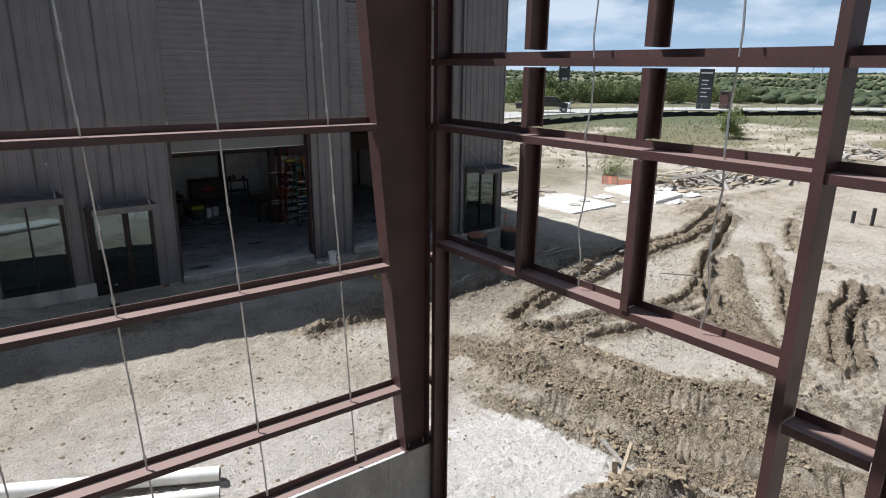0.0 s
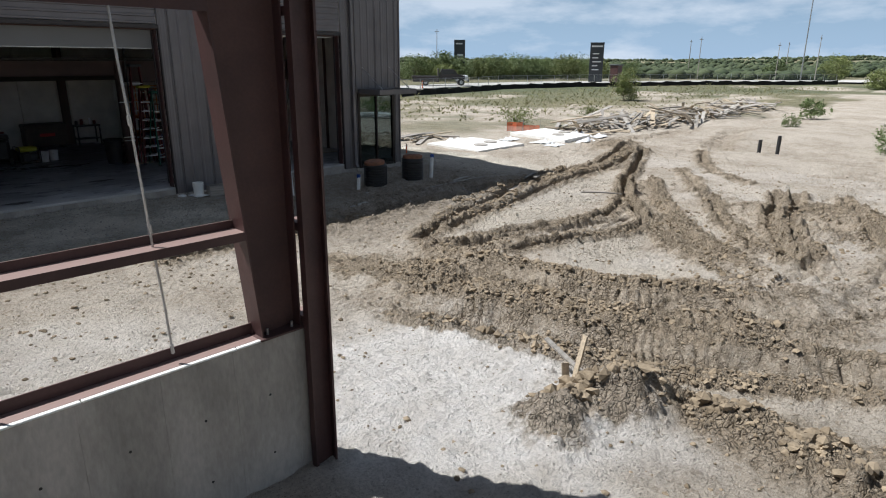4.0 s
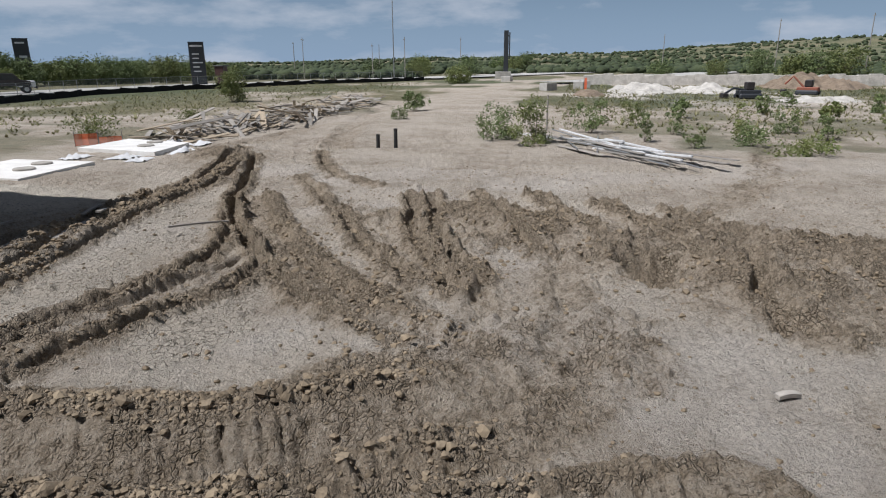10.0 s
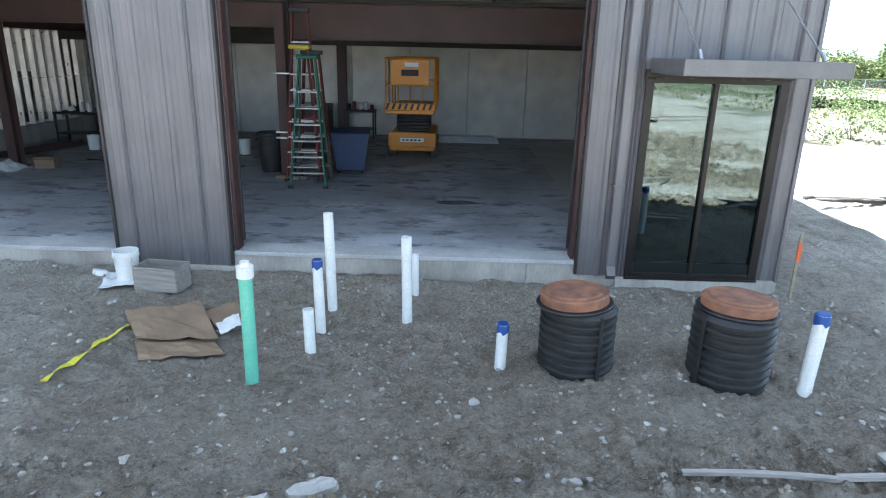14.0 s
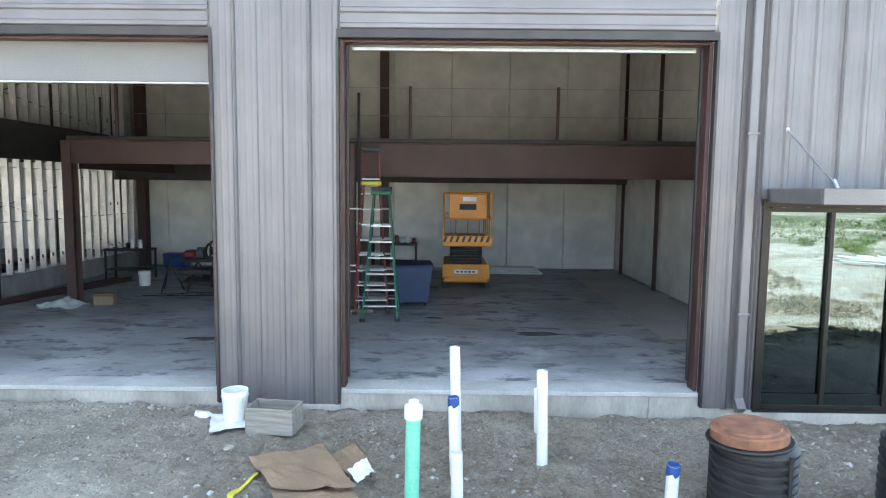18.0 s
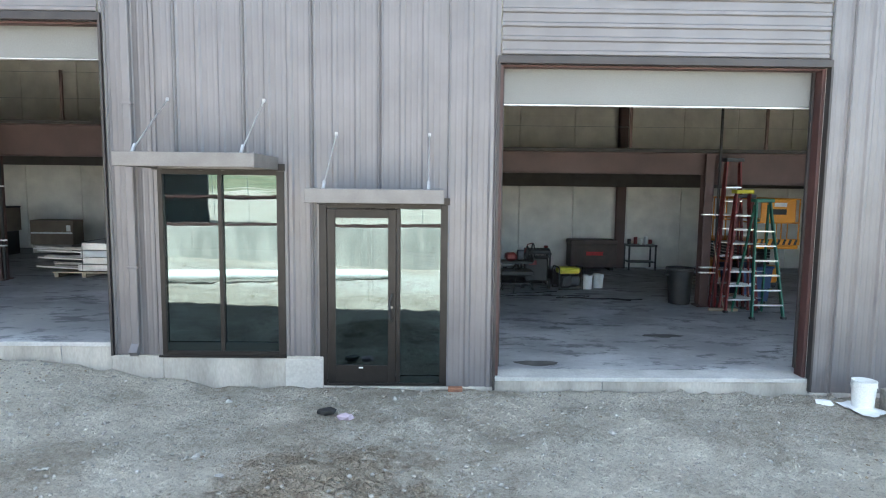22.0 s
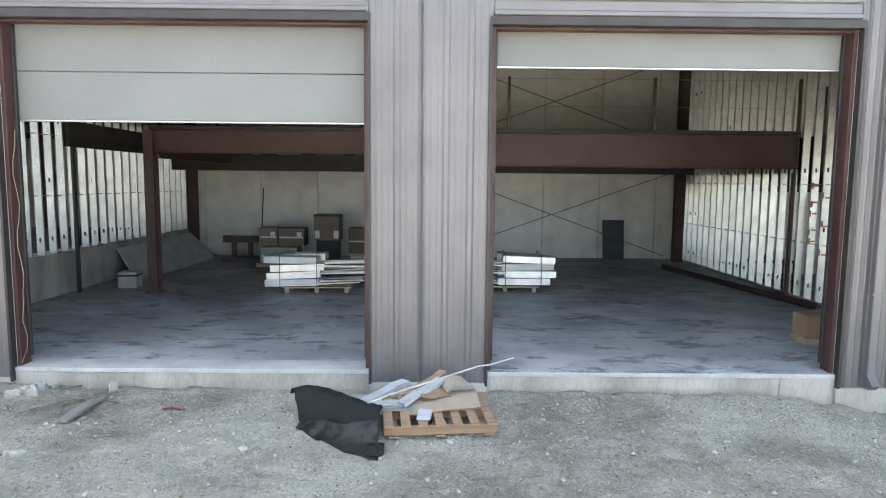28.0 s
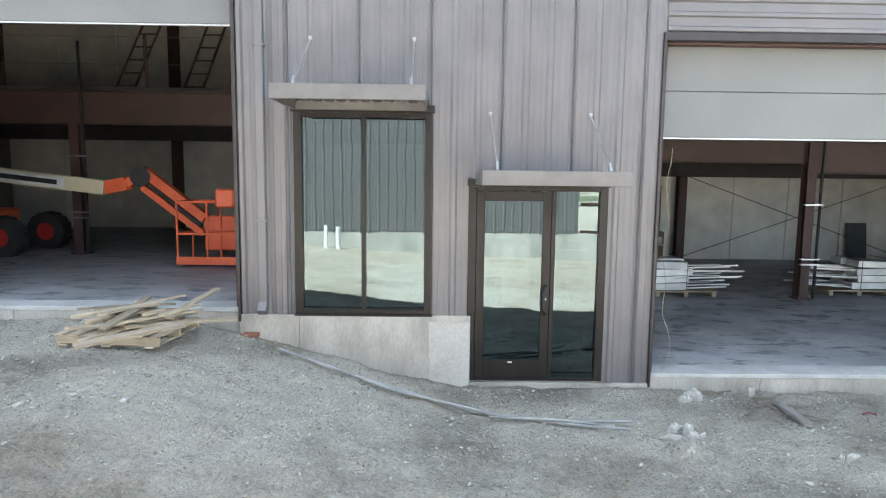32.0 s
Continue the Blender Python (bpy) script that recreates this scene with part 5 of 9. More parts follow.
while xx < 4.80:
    x2 = min(4.80, xx + 1.21)
    m.cbox(xx + 0.004, x2 - 0.004, WY - 0.02, WY + 0.02, STUB_TOP + 0.001, STUB_TOP + 0.019, 0.004)
    xx = x2
part("wall_cap", m, M_PVC, sw, "white sill strip")

# ---- land beyond the yard ----
M_LEAF = mat("green_leaves", (0.18, 0.225, 0.085), (0.105, 0.145, 0.05), rough=0.6, scale=1.5, bump=0, rand=0.2)
M_LEAF_Y = mat("yellowish_leaves", (0.21, 0.23, 0.075), (0.12, 0.155, 0.045), rough=0.6, scale=2, bump=0, rand=0.2)
M_BARK = mat("bark", (0.13, 0.105, 0.08), (0.09, 0.07, 0.055), rough=0.9, bump=0.4)
M_WOODS = mat("distant_brush", (0.07, 0.088, 0.04), (0.034, 0.05, 0.022), rough=0.9, scale=0.09, bump=0, edge=(0.4, 0.6))
M_WEED = mat("dry_weeds", (0.32, 0.295, 0.155), (0.20, 0.205, 0.09), rough=0.9, scale=0.3, bump=0)
M_ASPH = mat("pale_road", (0.50, 0.485, 0.45), (0.42, 0.41, 0.385), rough=0.9, scale=0.2)
M_RUBBLE = mat("white_limestone_rubble", (0.58, 0.55, 0.50), (0.42, 0.395, 0.355), rough=0.95, scale=1.2, bump=0.6, fine=6, depth=0.1)
M_SOIL = mat("brown_soil_heap", (0.27, 0.21, 0.15), (0.19, 0.145, 0.105), rough=0.95, scale=1.2, bump=0.8, fine=5, depth=0.12)
M_SIGN = mat("charcoal_sign", (0.03, 0.034, 0.04), (0.04, 0.044, 0.05), rough=0.5)
M_SIGNW = mat("white_sign_paint", (0.75, 0.75, 0.75), rough=0.5, bump=0)
M_ORANGE = mat("orange_plastic", (0.72, 0.16, 0.05), (0.6, 0.12, 0.04), rough=0.6, scale=3)
M_BANNER = mat("faded_pink_banner", (0.50, 0.40, 0.45), (0.43, 0.35, 0.41), rough=0.7, scale=0.6, bump=0.2, fine=2)
M_TYRE = mat("tyre_rubber", (0.02, 0.02, 0.021), (0.04, 0.038, 0.036), rough=0.8, bump=0.2)
M_BLUEP = mat("blue_plastic", (0.025, 0.07, 0.22), (0.03, 0.08, 0.25), rough=0.4)


def sheet_mat(name, col, see):
    """A thin woven sheet that lets part of the view through."""
    m = bpy.data.materials.new(name)
    m.use_nodes = True
    n, l = m.node_tree.nodes, m.node_tree.links
    b = n["Principled BSDF"]
    b.inputs["Base Color"].default_value, b.inputs["Roughness"].default_value = (*col, 1), 0.7
    tr, mx = n.new("ShaderNodeBsdfTransparent"), n.new("ShaderNodeMixShader")
    mx.inputs["Fac"].default_value = see
    l.new(b.outputs[0], mx.inputs[1])
    l.new(tr.outputs[0], mx.inputs[2])
    l.new(mx.outputs[0], n["Material Output"].inputs["Surface"])
    return m


M_MESH = sheet_mat("chain_link", (0.33, 0.34, 0.34), 0.80)
M_NET = sheet_mat("orange_netting", (0.75, 0.13, 0.04), 0.35)


def walk_line(pts, step):
    out = []
    for (ax, ay), (bx, by) in zip(pts[:-1], pts[1:]):
        k = max(1, round(math.hypot(bx - ax, by - ay) / step))
        out += [(ax + (bx - ax) * i / k, ay + (by - ay) * i / k) for i in range(k)]
    return out + [pts[-1]]


fl = walk_line(FENCE, 3.0)
fence = thing("fence", "galvanised chain-link fence along the road", "fence")
for x, y in fl:
    z = ground_at(x, y)
    part("post", M().tube((x, y, z - 0.2), (x, y, z + 2.0), 0.035, 6), M_ROD, fence)
mesh_m, rail_m = M(), M()
silt = thing("silt_fence", "sagging black fabric silt fence", "silt fence")
for (ax, ay), (bx, by) in zip(fl[:-1], fl[1:]):
    za, zb = ground_at(ax, ay), ground_at(bx, by)
    rail_m.tube((ax, ay, za + 1.98), (bx, by, zb + 1.98), 0.022, 5, caps=False)
    mesh_m.add([(ax, ay, za + 0.1), (bx, by, zb + 0.1), (bx, by, zb + 1.97), (ax, ay, za + 1.97)], [(0, 1, 2, 3)])
    dx, dy = -(by - ay), bx - ax
    q = 0.5 / math.hypot(dx, dy)
    p = [(ax - dx * q, ay - dy * q), ((ax + bx) / 2 - dx * q * 1.3, (ay + by) / 2 - dy * q * 1.3), (bx - dx * q, by - dy * q)]
    hh = [0.72 + 0.12 * math.sin(ax * 1.7 + i * 1.3) for i in range(3)]
    zz = [ground_at(*k) for k in p]
    silt_m = M().add([(p[i][0], p[i][1], zz[i] - 0.15) for i in range(3)] + [(p[i][0], p[i][1], zz[i] + hh[i]) for i in range(3)], [(0, 1, 4, 3), (1, 2, 5, 4)])
    part("fabric", silt_m, M_TARP, silt)
part("top_rail", rail_m, M_ROD, fence)
part("chain_link_mesh", mesh_m, M_MESH, fence)
for x0, x1, y in ((47.2, 50.4, 59.15),):
    b = thing("fence_banner", "faded pink and white banner tied to the chain-link fence", "banner")
    z = ground_at(48.8, 59.0)
    for i in range(2):
        xa, xb = x0 + i * 2.7, x0 + i * 2.7 + 2.6
        part("cloth", M().box(xa, xb, y - 0.06 + 0.2 * (xa - x0), y - 0.055 + 0.2 * (xa - x0), z + 0.35, z + 1.9), M_BANNER, b)
        for k in range(3):
            part("faded_line", M().box(xa + 0.25, xb - 0.3 - 0.3 * k, y - 0.07 + 0.2 * (xa - x0), y - 0.062 + 0.2 * (xa - x0), z + 1.45 - k * 0.4, z + 1.62 - k * 0.4), M_SIGNW, b)

# pale road behind the fence, with a grass verge
rd = M()
ln = walk_line([(-40, 62), (8, 66), (43, 71.5), (80, 79), (108, 78), (140, 62), (175, 40), (240, 10), (420, -30)], 4.0)
for i in range(len(ln) - 1):
    (ax, ay), (bx, by) = ln[i], ln[i + 1]
    dx, dy = bx - ax, by - ay
    q = 4.5 / math.hypot(dx, dy)
    za, zb = ground_at(ax, ay) + 0.16, ground_at(bx, by) + 0.16
    w = [(ax - dy * -q, ay - dx * q, za), (bx - dy * -q, by - dx * q, zb), (bx + dy * -q, by + dx * q, zb), (ax + dy * -q, ay + dx * q, za)]
    rd.add(w + [(p[0], p[1], p[2] - 0.5) for p in w], [(0, 1, 2, 3), (0, 4, 5, 1), (3, 2, 6, 7)])
solid("road", rd, M_ASPH, "pale concrete road behind the fence", "road", kind="structure")
for x, y, w, l in ((150, -14, 7, 60), (215, -40, 6, 120), (190, 20, 6, 70)):
    p = M()
    for i in range(12):
        x0, x1 = x - l / 2 + l * i / 12, x - l / 2 + l * (i + 1) / 12
        y0, y1 = y - (x0 - x) * 0.55, y - (x1 - x) * 0.55
        p.add([(x0, y0 - w, ground_at(x0, y0) + 0.35), (x1, y1 - w, ground_at(x1, y1) + 0.35), (x1, y1 + w, ground_at(x1, y1) + 0.4), (x0, y0 + w, ground_at(x0, y0) + 0.4)], [(0, 1, 2, 3)])
    solid("gravel_lot", p, M_ASPH, "pale gravel lot in the distance", "road", kind="structure")


def leaves(n, place, size, rg, fold=0.35):
    """Many small folded leaves as one mesh; place gives a point."""
    vs, fs = [], []
    for _ in range(n):
        p = Vector(place())
        d = Vector((rg.gauss(0, 1), rg.gauss(0, 1), rg.gauss(0, 0.7))).normalized()
        s = d.orthogonal().normalized()
        if rg.random() < 0.5:
            s = d.cross(s)
        k = size * (0.6 + 0.8 * rg.random())
        u = d.cross(s) * k * fold
        i = len(vs)
        vs += [p - d * k, p + s * k * 0.55 + u, p + d * k, p - s * k * 0.55 + u]
        fs += [(i, i + 1, i + 2), (i, i + 2, i + 3)]
    return M().add(vs, fs)


def blob_points(rg, h, w, clumps, low=0.15):
    cs = []
    for _ in range(clumps):
        a, r = rg.random() * 6.283, math.sqrt(rg.random()) * w * 0.5
        zt = low + (1 - low) * rg.random()
        k = 1 - 0.75 * abs(zt - 0.5)
        cs.append((r * k * math.cos(a), r * k * math.sin(a), h * zt, (0.12 + 0.14 * rg.random()) * w * 0.9))

    def place():
        c = rg.choice(cs)
        d = Vector((rg.gauss(0, 1), rg.gauss(0, 1), rg.gauss(0, 0.8))).normalized() * c[3] * (0.55 + 0.5 * rg.random())
        return (c[0] + d.x, c[1] + d.y, max(0.02, c[2] + d.z))
    return cs, place


def plant(name, seed, h, w, clumps, n, size, leaf, label, category, at, trunk=True, group=""):
    rg = random.Random(seed)
    t = thing(name, label, category, group, at=at)
    cs, place = blob_points(rg, h, w, clumps, 0.16 if trunk else 0.1)
    m = M()
    base = 0.035 * h if trunk else 0.012 * h
    if trunk:
        m.tube((0, 0, -0.2), (0.05 * h, 0.02 * h, h * 0.42), base, 7, base * 0.6)
    for c in cs[: 9 if trunk else 12]:
        s = (0.05 * h, 0.02 * h, h * 0.38) if trunk else (c[0] * 0.1, c[1] * 0.1, -0.05)
        m.tube(s, (c[0], c[1], c[2]), base * 0.5, 5, base * 0.15)
    part("trunk" if trunk else "stems", m, M_BARK, t)
    part("crown", leaves(n, place, size, rg), leaf, t)
    return t


protos = [plant("tree", 11 + i, 3.7 + i * 0.55, 6.2 + i * 0.5, 40, 2600, 0.19, M_LEAF if i % 2 else M_LEAF_Y, "scrubby green mesquite tree beside the road", "tree", Matrix.Translation((30 + i * 9, 96 + i * 1.5, -1.2)), True, "trees along the road") for i in range(4)]
rt = random.Random(5)
k = 0
for i in range(74):
    x = 12 + i * 1.95 + rt.uniform(-1.5, 1.5)
    y = 92 + 0.05 * x + rt.uniform(0, 16)
    if 118 < x:
        y -= (x - 118) * 0.55
    if 84 < x < 97 and rt.random() < 0.5:
        continue
    s = rt.uniform(0.65, 1.15)
    c = copy_thing(protos[k % 4], pose(x, y, ground_at(x, y) - 0.1, 0, 0, rt.uniform(0, 360)))
    c.scale = (s, s, s * rt.uniform(0.85, 1.1))
    k += 1
for x, y, s in ((172, -18, 0.85), (159, -28, 0.75), (163, -37.5, 0.95), (157, -43, 1.15), (156, -47, 1.25), (155, -52, 1.2), (150, -60, 0.8), (128, 24, 0.75), (190, 60, 1.0), (200, 48, 1.1), (180, 30, 0.9), (176, 44, 0.9), (260, 30, 1.2), (255, 24, 1.1), (262, 20, 1.2)):
    c = copy_thing(protos[k % 4], pose(x, y, ground_at(x, y) - 0.1, 0, 0, k * 77))
    c.scale = (s, s, s)
    k += 1
bush_label = "leafy green weed bush on bare dirt"
for i, (x, y, h, w, n) in enumerate(((36.8, 5.3, 1.9, 2.3, 1500), (38.4, 7.3, 1.6, 2.2, 1200), (41.6, 2.6, 1.7, 2.0, 900), (46, 0.2, 1.4, 1.8, 600), (44.7, -15.7, 2.1, 1.5, 900), (43.5, -7.4, 1.2, 1.6, 500), (69.5, 38.3, 3.3, 3.6, 1800), (28.3, 38.0, 2.3, 3.2, 1500), (30.6, 38.6, 2.2, 3.4, 1500), (27.0, 40.5, 2.5, 3.0, 1200),
                                     (34.5, 42.4, 1.4, 2.0, 700), (39.6, 47.0, 1.6, 1.8, 500), (36.0, 27.9, 1.0, 2.6, 700), (57.5, 15.9, 1.4, 2.2, 500), (49, 14.9, 0.8, 1.4, 400), (50, -12, 1.1, 1.2, 300), (47, -20, 1.2, 1.2, 300), (39.5, -12.2, 0.6, 1.0, 250), (45, 28, 1.0, 1.8, 400), (41.5, -1.5, 1.1, 1.0, 300), (36.9, -4.3, 0.9, 1.7, 500), (34.2, -5.4, 0.6, 2.4, 700), (38.0, 0.2, 1.3, 0.8, 260), (40.9, -8.6, 1.1, 1.2, 350), (44.2, -12.8, 1.5, 0.9, 350), (42.1, -14.6, 1.5, 1.1, 450), (36.2, -1.6, 0.9, 0.9, 250), (47, -6.0, 1.2, 1.0, 250), (52, -3.5, 1.2, 1.2, 250), (55, -9.5, 1.3, 1.2, 250), (51, -16.5, 1.2, 1.4, 250), (58, -18, 1.3, 1.4, 250), (33.5, -9.0, 0.5, 1.4, 300), (48.5, -9.8, 0.9, 1.3, 250), (62, -13, 1.2, 1.5, 200), (45.5, -17.5, 0.9, 1.0, 250), (40, -4.5, 0.7, 1.4, 300))):
    plant("bush", 40 + i, h, w, 16, int(n * 1.5), 0.055 if x < 50 else 0.1, M_LEAF if i % 3 else M_LEAF_Y, bush_label, "bush", Matrix.Translation((x, y, ground_at(x, y))), False, "bushes in the yard")

# grass and weed tufts
rw = random.Random(9)
wv, wf = [], []
cnt = 0
while cnt < 12000:
    x, y = rw.uniform(26, 130), rw.uniform(-48, 60)
    far = math.hypot(x - 10, y - 8)
    g = 0.5 * noise.noise(Vector((x * 0.09, y * 0.09, 3)))
    right = y < 6 - 0.02 * x and x > 33
    left = y > 26 + rw.uniform(0, 10) and rw.random() < 0.5
    if not (right or left) or rw.random() > 0.75 + g or (far < 34):
        continue
    z = ground_at(x, y)
    h = rw.uniform(0.06, 0.26) * (2.4 if rw.random() < 0.06 else 0.8)
    for _ in range(5):
        a = rw.random() * 6.283
        dx, dy, b = math.cos(a), math.sin(a), rw.uniform(0.4, 1.5)
        i = len(wv)
        wv += [(x - dy * 0.05, y + dx * 0.05, z - 0.03), (x + dy * 0.05, y - dx * 0.05, z - 0.03), (x + dx * b * h, y + dy * b * h, z + h * rw.uniform(0.7, 1.1)), (x + dx * b * 0.6 * h + dy * 0.05, y + dy * b * 0.6 * h, z + h * 0.55)]
        wf += [(i, i + 1, i + 2), (i, i + 3, i + 2)]
    cnt += 1
solid("weeds", M().add(wv, wf), M_WEED, "thin dry weeds and grass tufts over the dirt", "weeds", kind="stuff")

# far woods
wv, wf = [], []
ico = bmesh.new()
bmesh.ops.create_icosphere(ico, subdivisions=1, radius=1)
iv, jf = [v.co.copy() for v in ico.verts], [tuple(v.index for v in f.verts) for f in ico.faces]
ico.free()
rw = random.Random(13)
cnt = 0
while cnt < 17000:
    a = radians(rw.uniform(-75, 118))
    d = 165 * math.exp(rw.random() * 2.4)
    x, y = 10 + d * math.cos(a), 8 + d * math.sin(a)
    if noise.noise(Vector((x * 0.012, y * 0.012, 7))) < -0.1 and rw.random() < 0.85:
        continue
    if d < 210 and -20 < math.degrees(a) < 12:
        continue
    s = rw.uniform(0.6, 1.6) * (1 + d / 1100)
    z = ground_at(x, y)
    i = len(wv)
    wv += [(x + v.x * s * rw.uniform(0.8, 1.6), y + v.y * s * rw.uniform(0.8, 1.6), z + s * 0.5 + v.z * s * rw.uniform(0.55, 1.05)) for v in iv]
    wf += [tuple(i + q for q in f) for f in jf]
    cnt += 1
solid("far_woods", M().add(wv, wf).mesh("far_woods", True), M_WOODS, "dark green scrub woods on distant low hills", "woods", kind="stuff")

# signs, poles
def board_sign(x, y, w, h, rows, turn):
    s = thing("monument_sign", "tall charcoal monument sign with white lettering too far to read", "sign", "roadside signs", at=pose(x, y, ground_at(x, y), 0, 0, turn))
    part("panel", M().cbox(-w / 2, w / 2, -0.25, 0.25, -0.5, h, 0.03), M_SIGN, s)
    part("cap", M().cbox(-w / 2 - 0.05, w / 2 + 0.05, -0.3, 0.3, h, h + 0.12, 0.02), M_SIGN, s)
    for z, a, b, t in rows:
        part("lettering", M().box(a * w, b * w, -0.27, -0.255, z * h, z * h + t), M_SIGNW, s)


board_sign(113.8, 104.8, 2.5, 8.6, ((0.9, -0.35, 0.25, 0.3), (0.60, -0.2, 0.3, 0.45), (0.52, -0.2, 0.2, 0.35), (0.2, -0.1, 0.3, 0.3)), -45)
board_sign(119, 72, 2.7, 7.7, ((0.9, -0.4, 0.4, 0.3), (0.72, -0.3, 0.15, 0.2), (0.62, -0.3, 0.1, 0.2), (0.52, -0.3, 0.35, 0.2), (0.42, -0.3, 0.1, 0.2), (0.32, -0.3, 0.2, 0.2)), -60)
s = thing("sign_kiosk", "dark red steel kiosk beside the monument sign", "kiosk", at=(124.5, 70.5, ground_at(124.5, 70.5)))
part("cabin", M().cbox(-0.9, 0.9, -0.9, 0.9, 0, 3.4, 0.05), M_PRIMER, s)
part("roof", M().cbox(-1.1, 1.1, -1.1, 1.1, 3.4, 3.6, 0.03), M_SIGN, s)
s = thing("pylon_sign", "tall dark green pylon sign on a concrete footing", "sign", at=pose(165, 18.7, ground_at(165, 18.7), 0, 0, -84))
part("shaft", M().cbox(-0.6, 0.5, -0.4, 0.4, 0, 11.0, 0.04), M_SIGN, s)
part("edge_column", M().cbox(0.62, 0.9, -0.3, 0.3, 4.5, 10.6, 0.03), M_SIGN, s)
part("arm", M().cbox(0.5, 0.62, -0.1, 0.1, 9.6, 9.9, 0.02).cbox(0.5, 0.62, -0.1, 0.1, 5.0, 5.3, 0.02), M_SIGN, s)
part("footing", M().cbox(-2.6, 1.2, -1.3, 1.3, -0.4, 1.6, 0.05), M_CONC_L, s)
for x, y, h, r in ((151, 42.8, 27, 0.14), (166, 44, 10, 0.12), (160.8, 68.6, 10, 0.12), (164.8, 52, 8.5, 0.1), (203, 36, 11, 0.13), (172.7, 19.1, 10, 0.12), (143, 141, 13, 0.14), (88, 118, 15, 0.16), (101, 128, 12, 0.14), (230, -60, 16, 0.2), (210, -78, 16, 0.2), (260, -30, 13, 0.18), (300, 90, 12, 0.2), (250, 110, 12, 0.2)):
    p = thing("utility_pole", "slim grey utility pole in the distance", "pole", "poles along the road", at=(x, y, ground_at(x, y)))
    part("shaft", M().tube((0, 0, -0.5), (0, 0, h), r, 8, r * 0.55), M_ROD if h > 20 else M_WOODG, p)
    if h < 20:
        part("crossarm", M().cbox(-0.9, 0.9, -0.06, 0.06, h - 0.7, h - 0.55, 0.01), M_WOODG, p)


def heap(name, x, y, rx, ry, h, material, label, seed, category):
    """A loose heap with an uneven face."""
    nn = 34
    vs, fs = [], []
    for j in range(nn + 1):
        for i in range(nn + 1):
            u, v = 2 * i / nn - 1, 2 * j / nn - 1
            q = math.hypot(u, v)
            X, Y = x + u * rx, y + v * ry
            e = noise.fractal(Vector((X * 0.5, Y * 0.5, seed)), 0.9, 2.0, 4) * 0.6
            hh = h * max(0, 1 - q ** 1.7) * (0.75 + 0.7 * e) + (0.25 * e * h if q < 1 else 0)
            vs.append((X, Y, ground_at(X, Y) - 0.08 + max(0, hh)))
    for j in range(nn):
        for i in range(nn):
            a = j * (nn + 1) + i
            fs.append((a, a + 1, a + nn + 2, a + nn + 1))
    return solid(name, M().add(vs, fs).mesh(name), material, label, category)


heap("soil_heap", 84, -43, 9, 8, 3.6, M_SOIL, "tall heap of brown excavated soil", 3, "soil heap")
heap("rubble_heap", 94, -5.5, 9, 4.5, 1.3, M_RUBBLE, "spread heap of white broken limestone", 4, "rubble heap")
heap("rubble_heap", 92, -13, 8, 4, 1.1, M_RUBBLE, "spread heap of white broken limestone", 6, "rubble heap")
heap("rubble_heap", 73, -19, 2.2, 4.2, 0.8, M_RUBBLE, "low row of white limestone spoil", 7, "rubble heap")
heap("rubble_heap", 73, -28, 2.0, 3.0, 0.9, M_RUBBLE, "low row of white limestone spoil", 8, "rubble heap")
heap("soil_heap", 104, -29, 7, 7, 2.2, M_SOIL, "low bank of grey brown soil", 9, "soil heap")
heap("soil_heap", 84, 1.5, 4, 2.0, 1.0, M_SOIL, "low heap of brown soil", 10, "soil heap")
r = thing("retaining_wall", "long pale block retaining wall being built", "retaining wall", kind="structure")
for i in range(30):
    x, y = 118 - i * 0.25, 0.5 - i * 1.55
    part("block", M().cbox(-0.8, 0.8, -0.5, 0.5, -0.6, 1.5 + 0.12 * ((i * 7) % 3), 0.05).moved(pose(x, y, ground_at(x, y), 0, 0, 81)), M_RUBBLE, r)


M_RUST = mat("faded_red_paint", (0.30, 0.10, 0.06), (0.22, 0.08, 0.05), rough=0.6)


def far_machine(kind, x, y, turn, body, label):
    """A small tracked or wheeled earth mover seen from far off."""
    k = thing(kind, label, kind.replace("_", " "), at=pose(x, y, ground_at(x, y), 0, 0, turn) @ Matrix.Scale(0.72, 4))
    part("chassis", M().cbox(-1.5, 1.5, -0.75, 0.75, 0.5, 1.2, 0.1), body, k)
    part("cab", M().cbox(-0.6, 0.5, -0.6, 0.6, 1.2, 2.3, 0.12), M_TRIM, k)
    part("boom", M().path([(0.6, 0.3, 1.2), (2.2, 0.3, 2.8 if kind == "excavator" else 1.5), (3.3, 0.3, 1.6 if kind == "excavator" else 0.8)], 0.16), body, k)
    part("bucket", M().cbox(3.0, 3.8, -0.5, 0.8, 0.1, 0.8, 0.1), M_TRIM, k)
    for yy in (-0.9, 0.9):
        part("track", M().cbox(-1.6, 1.6, yy - 0.25, yy + 0.25, 0, 0.75, 0.2), M_SIGN, k)


far_machine("skid_steer", 77, -14, 100, M_SIGN, "dark compact skid steer parked on pale spoil")
far_machine("excavator", 86, -22.5, 60, M_RUST, "small faded orange excavator beside a soil bank")
for x, y in ((104, 1.5), (100.8, 2.2), (139, 16), (97, 6.5)):
    p = thing("concrete_block", "square pale concrete footing block", "concrete block", "footing blocks", at=pose(x, y, ground_at(x, y), 0, 0, x * 7))
    part("block", M().cbox(-1.0, 1.0, -0.7, 0.7, -0.2, 1.0, 0.04), M_CONC_L, p)
    part("strap_loop", M().path([(-0.3, 0, 1.0), (-0.2, 0, 1.15), (0.2, 0, 1.15), (0.3, 0, 1.0)], 0.03), M_ROD, p)
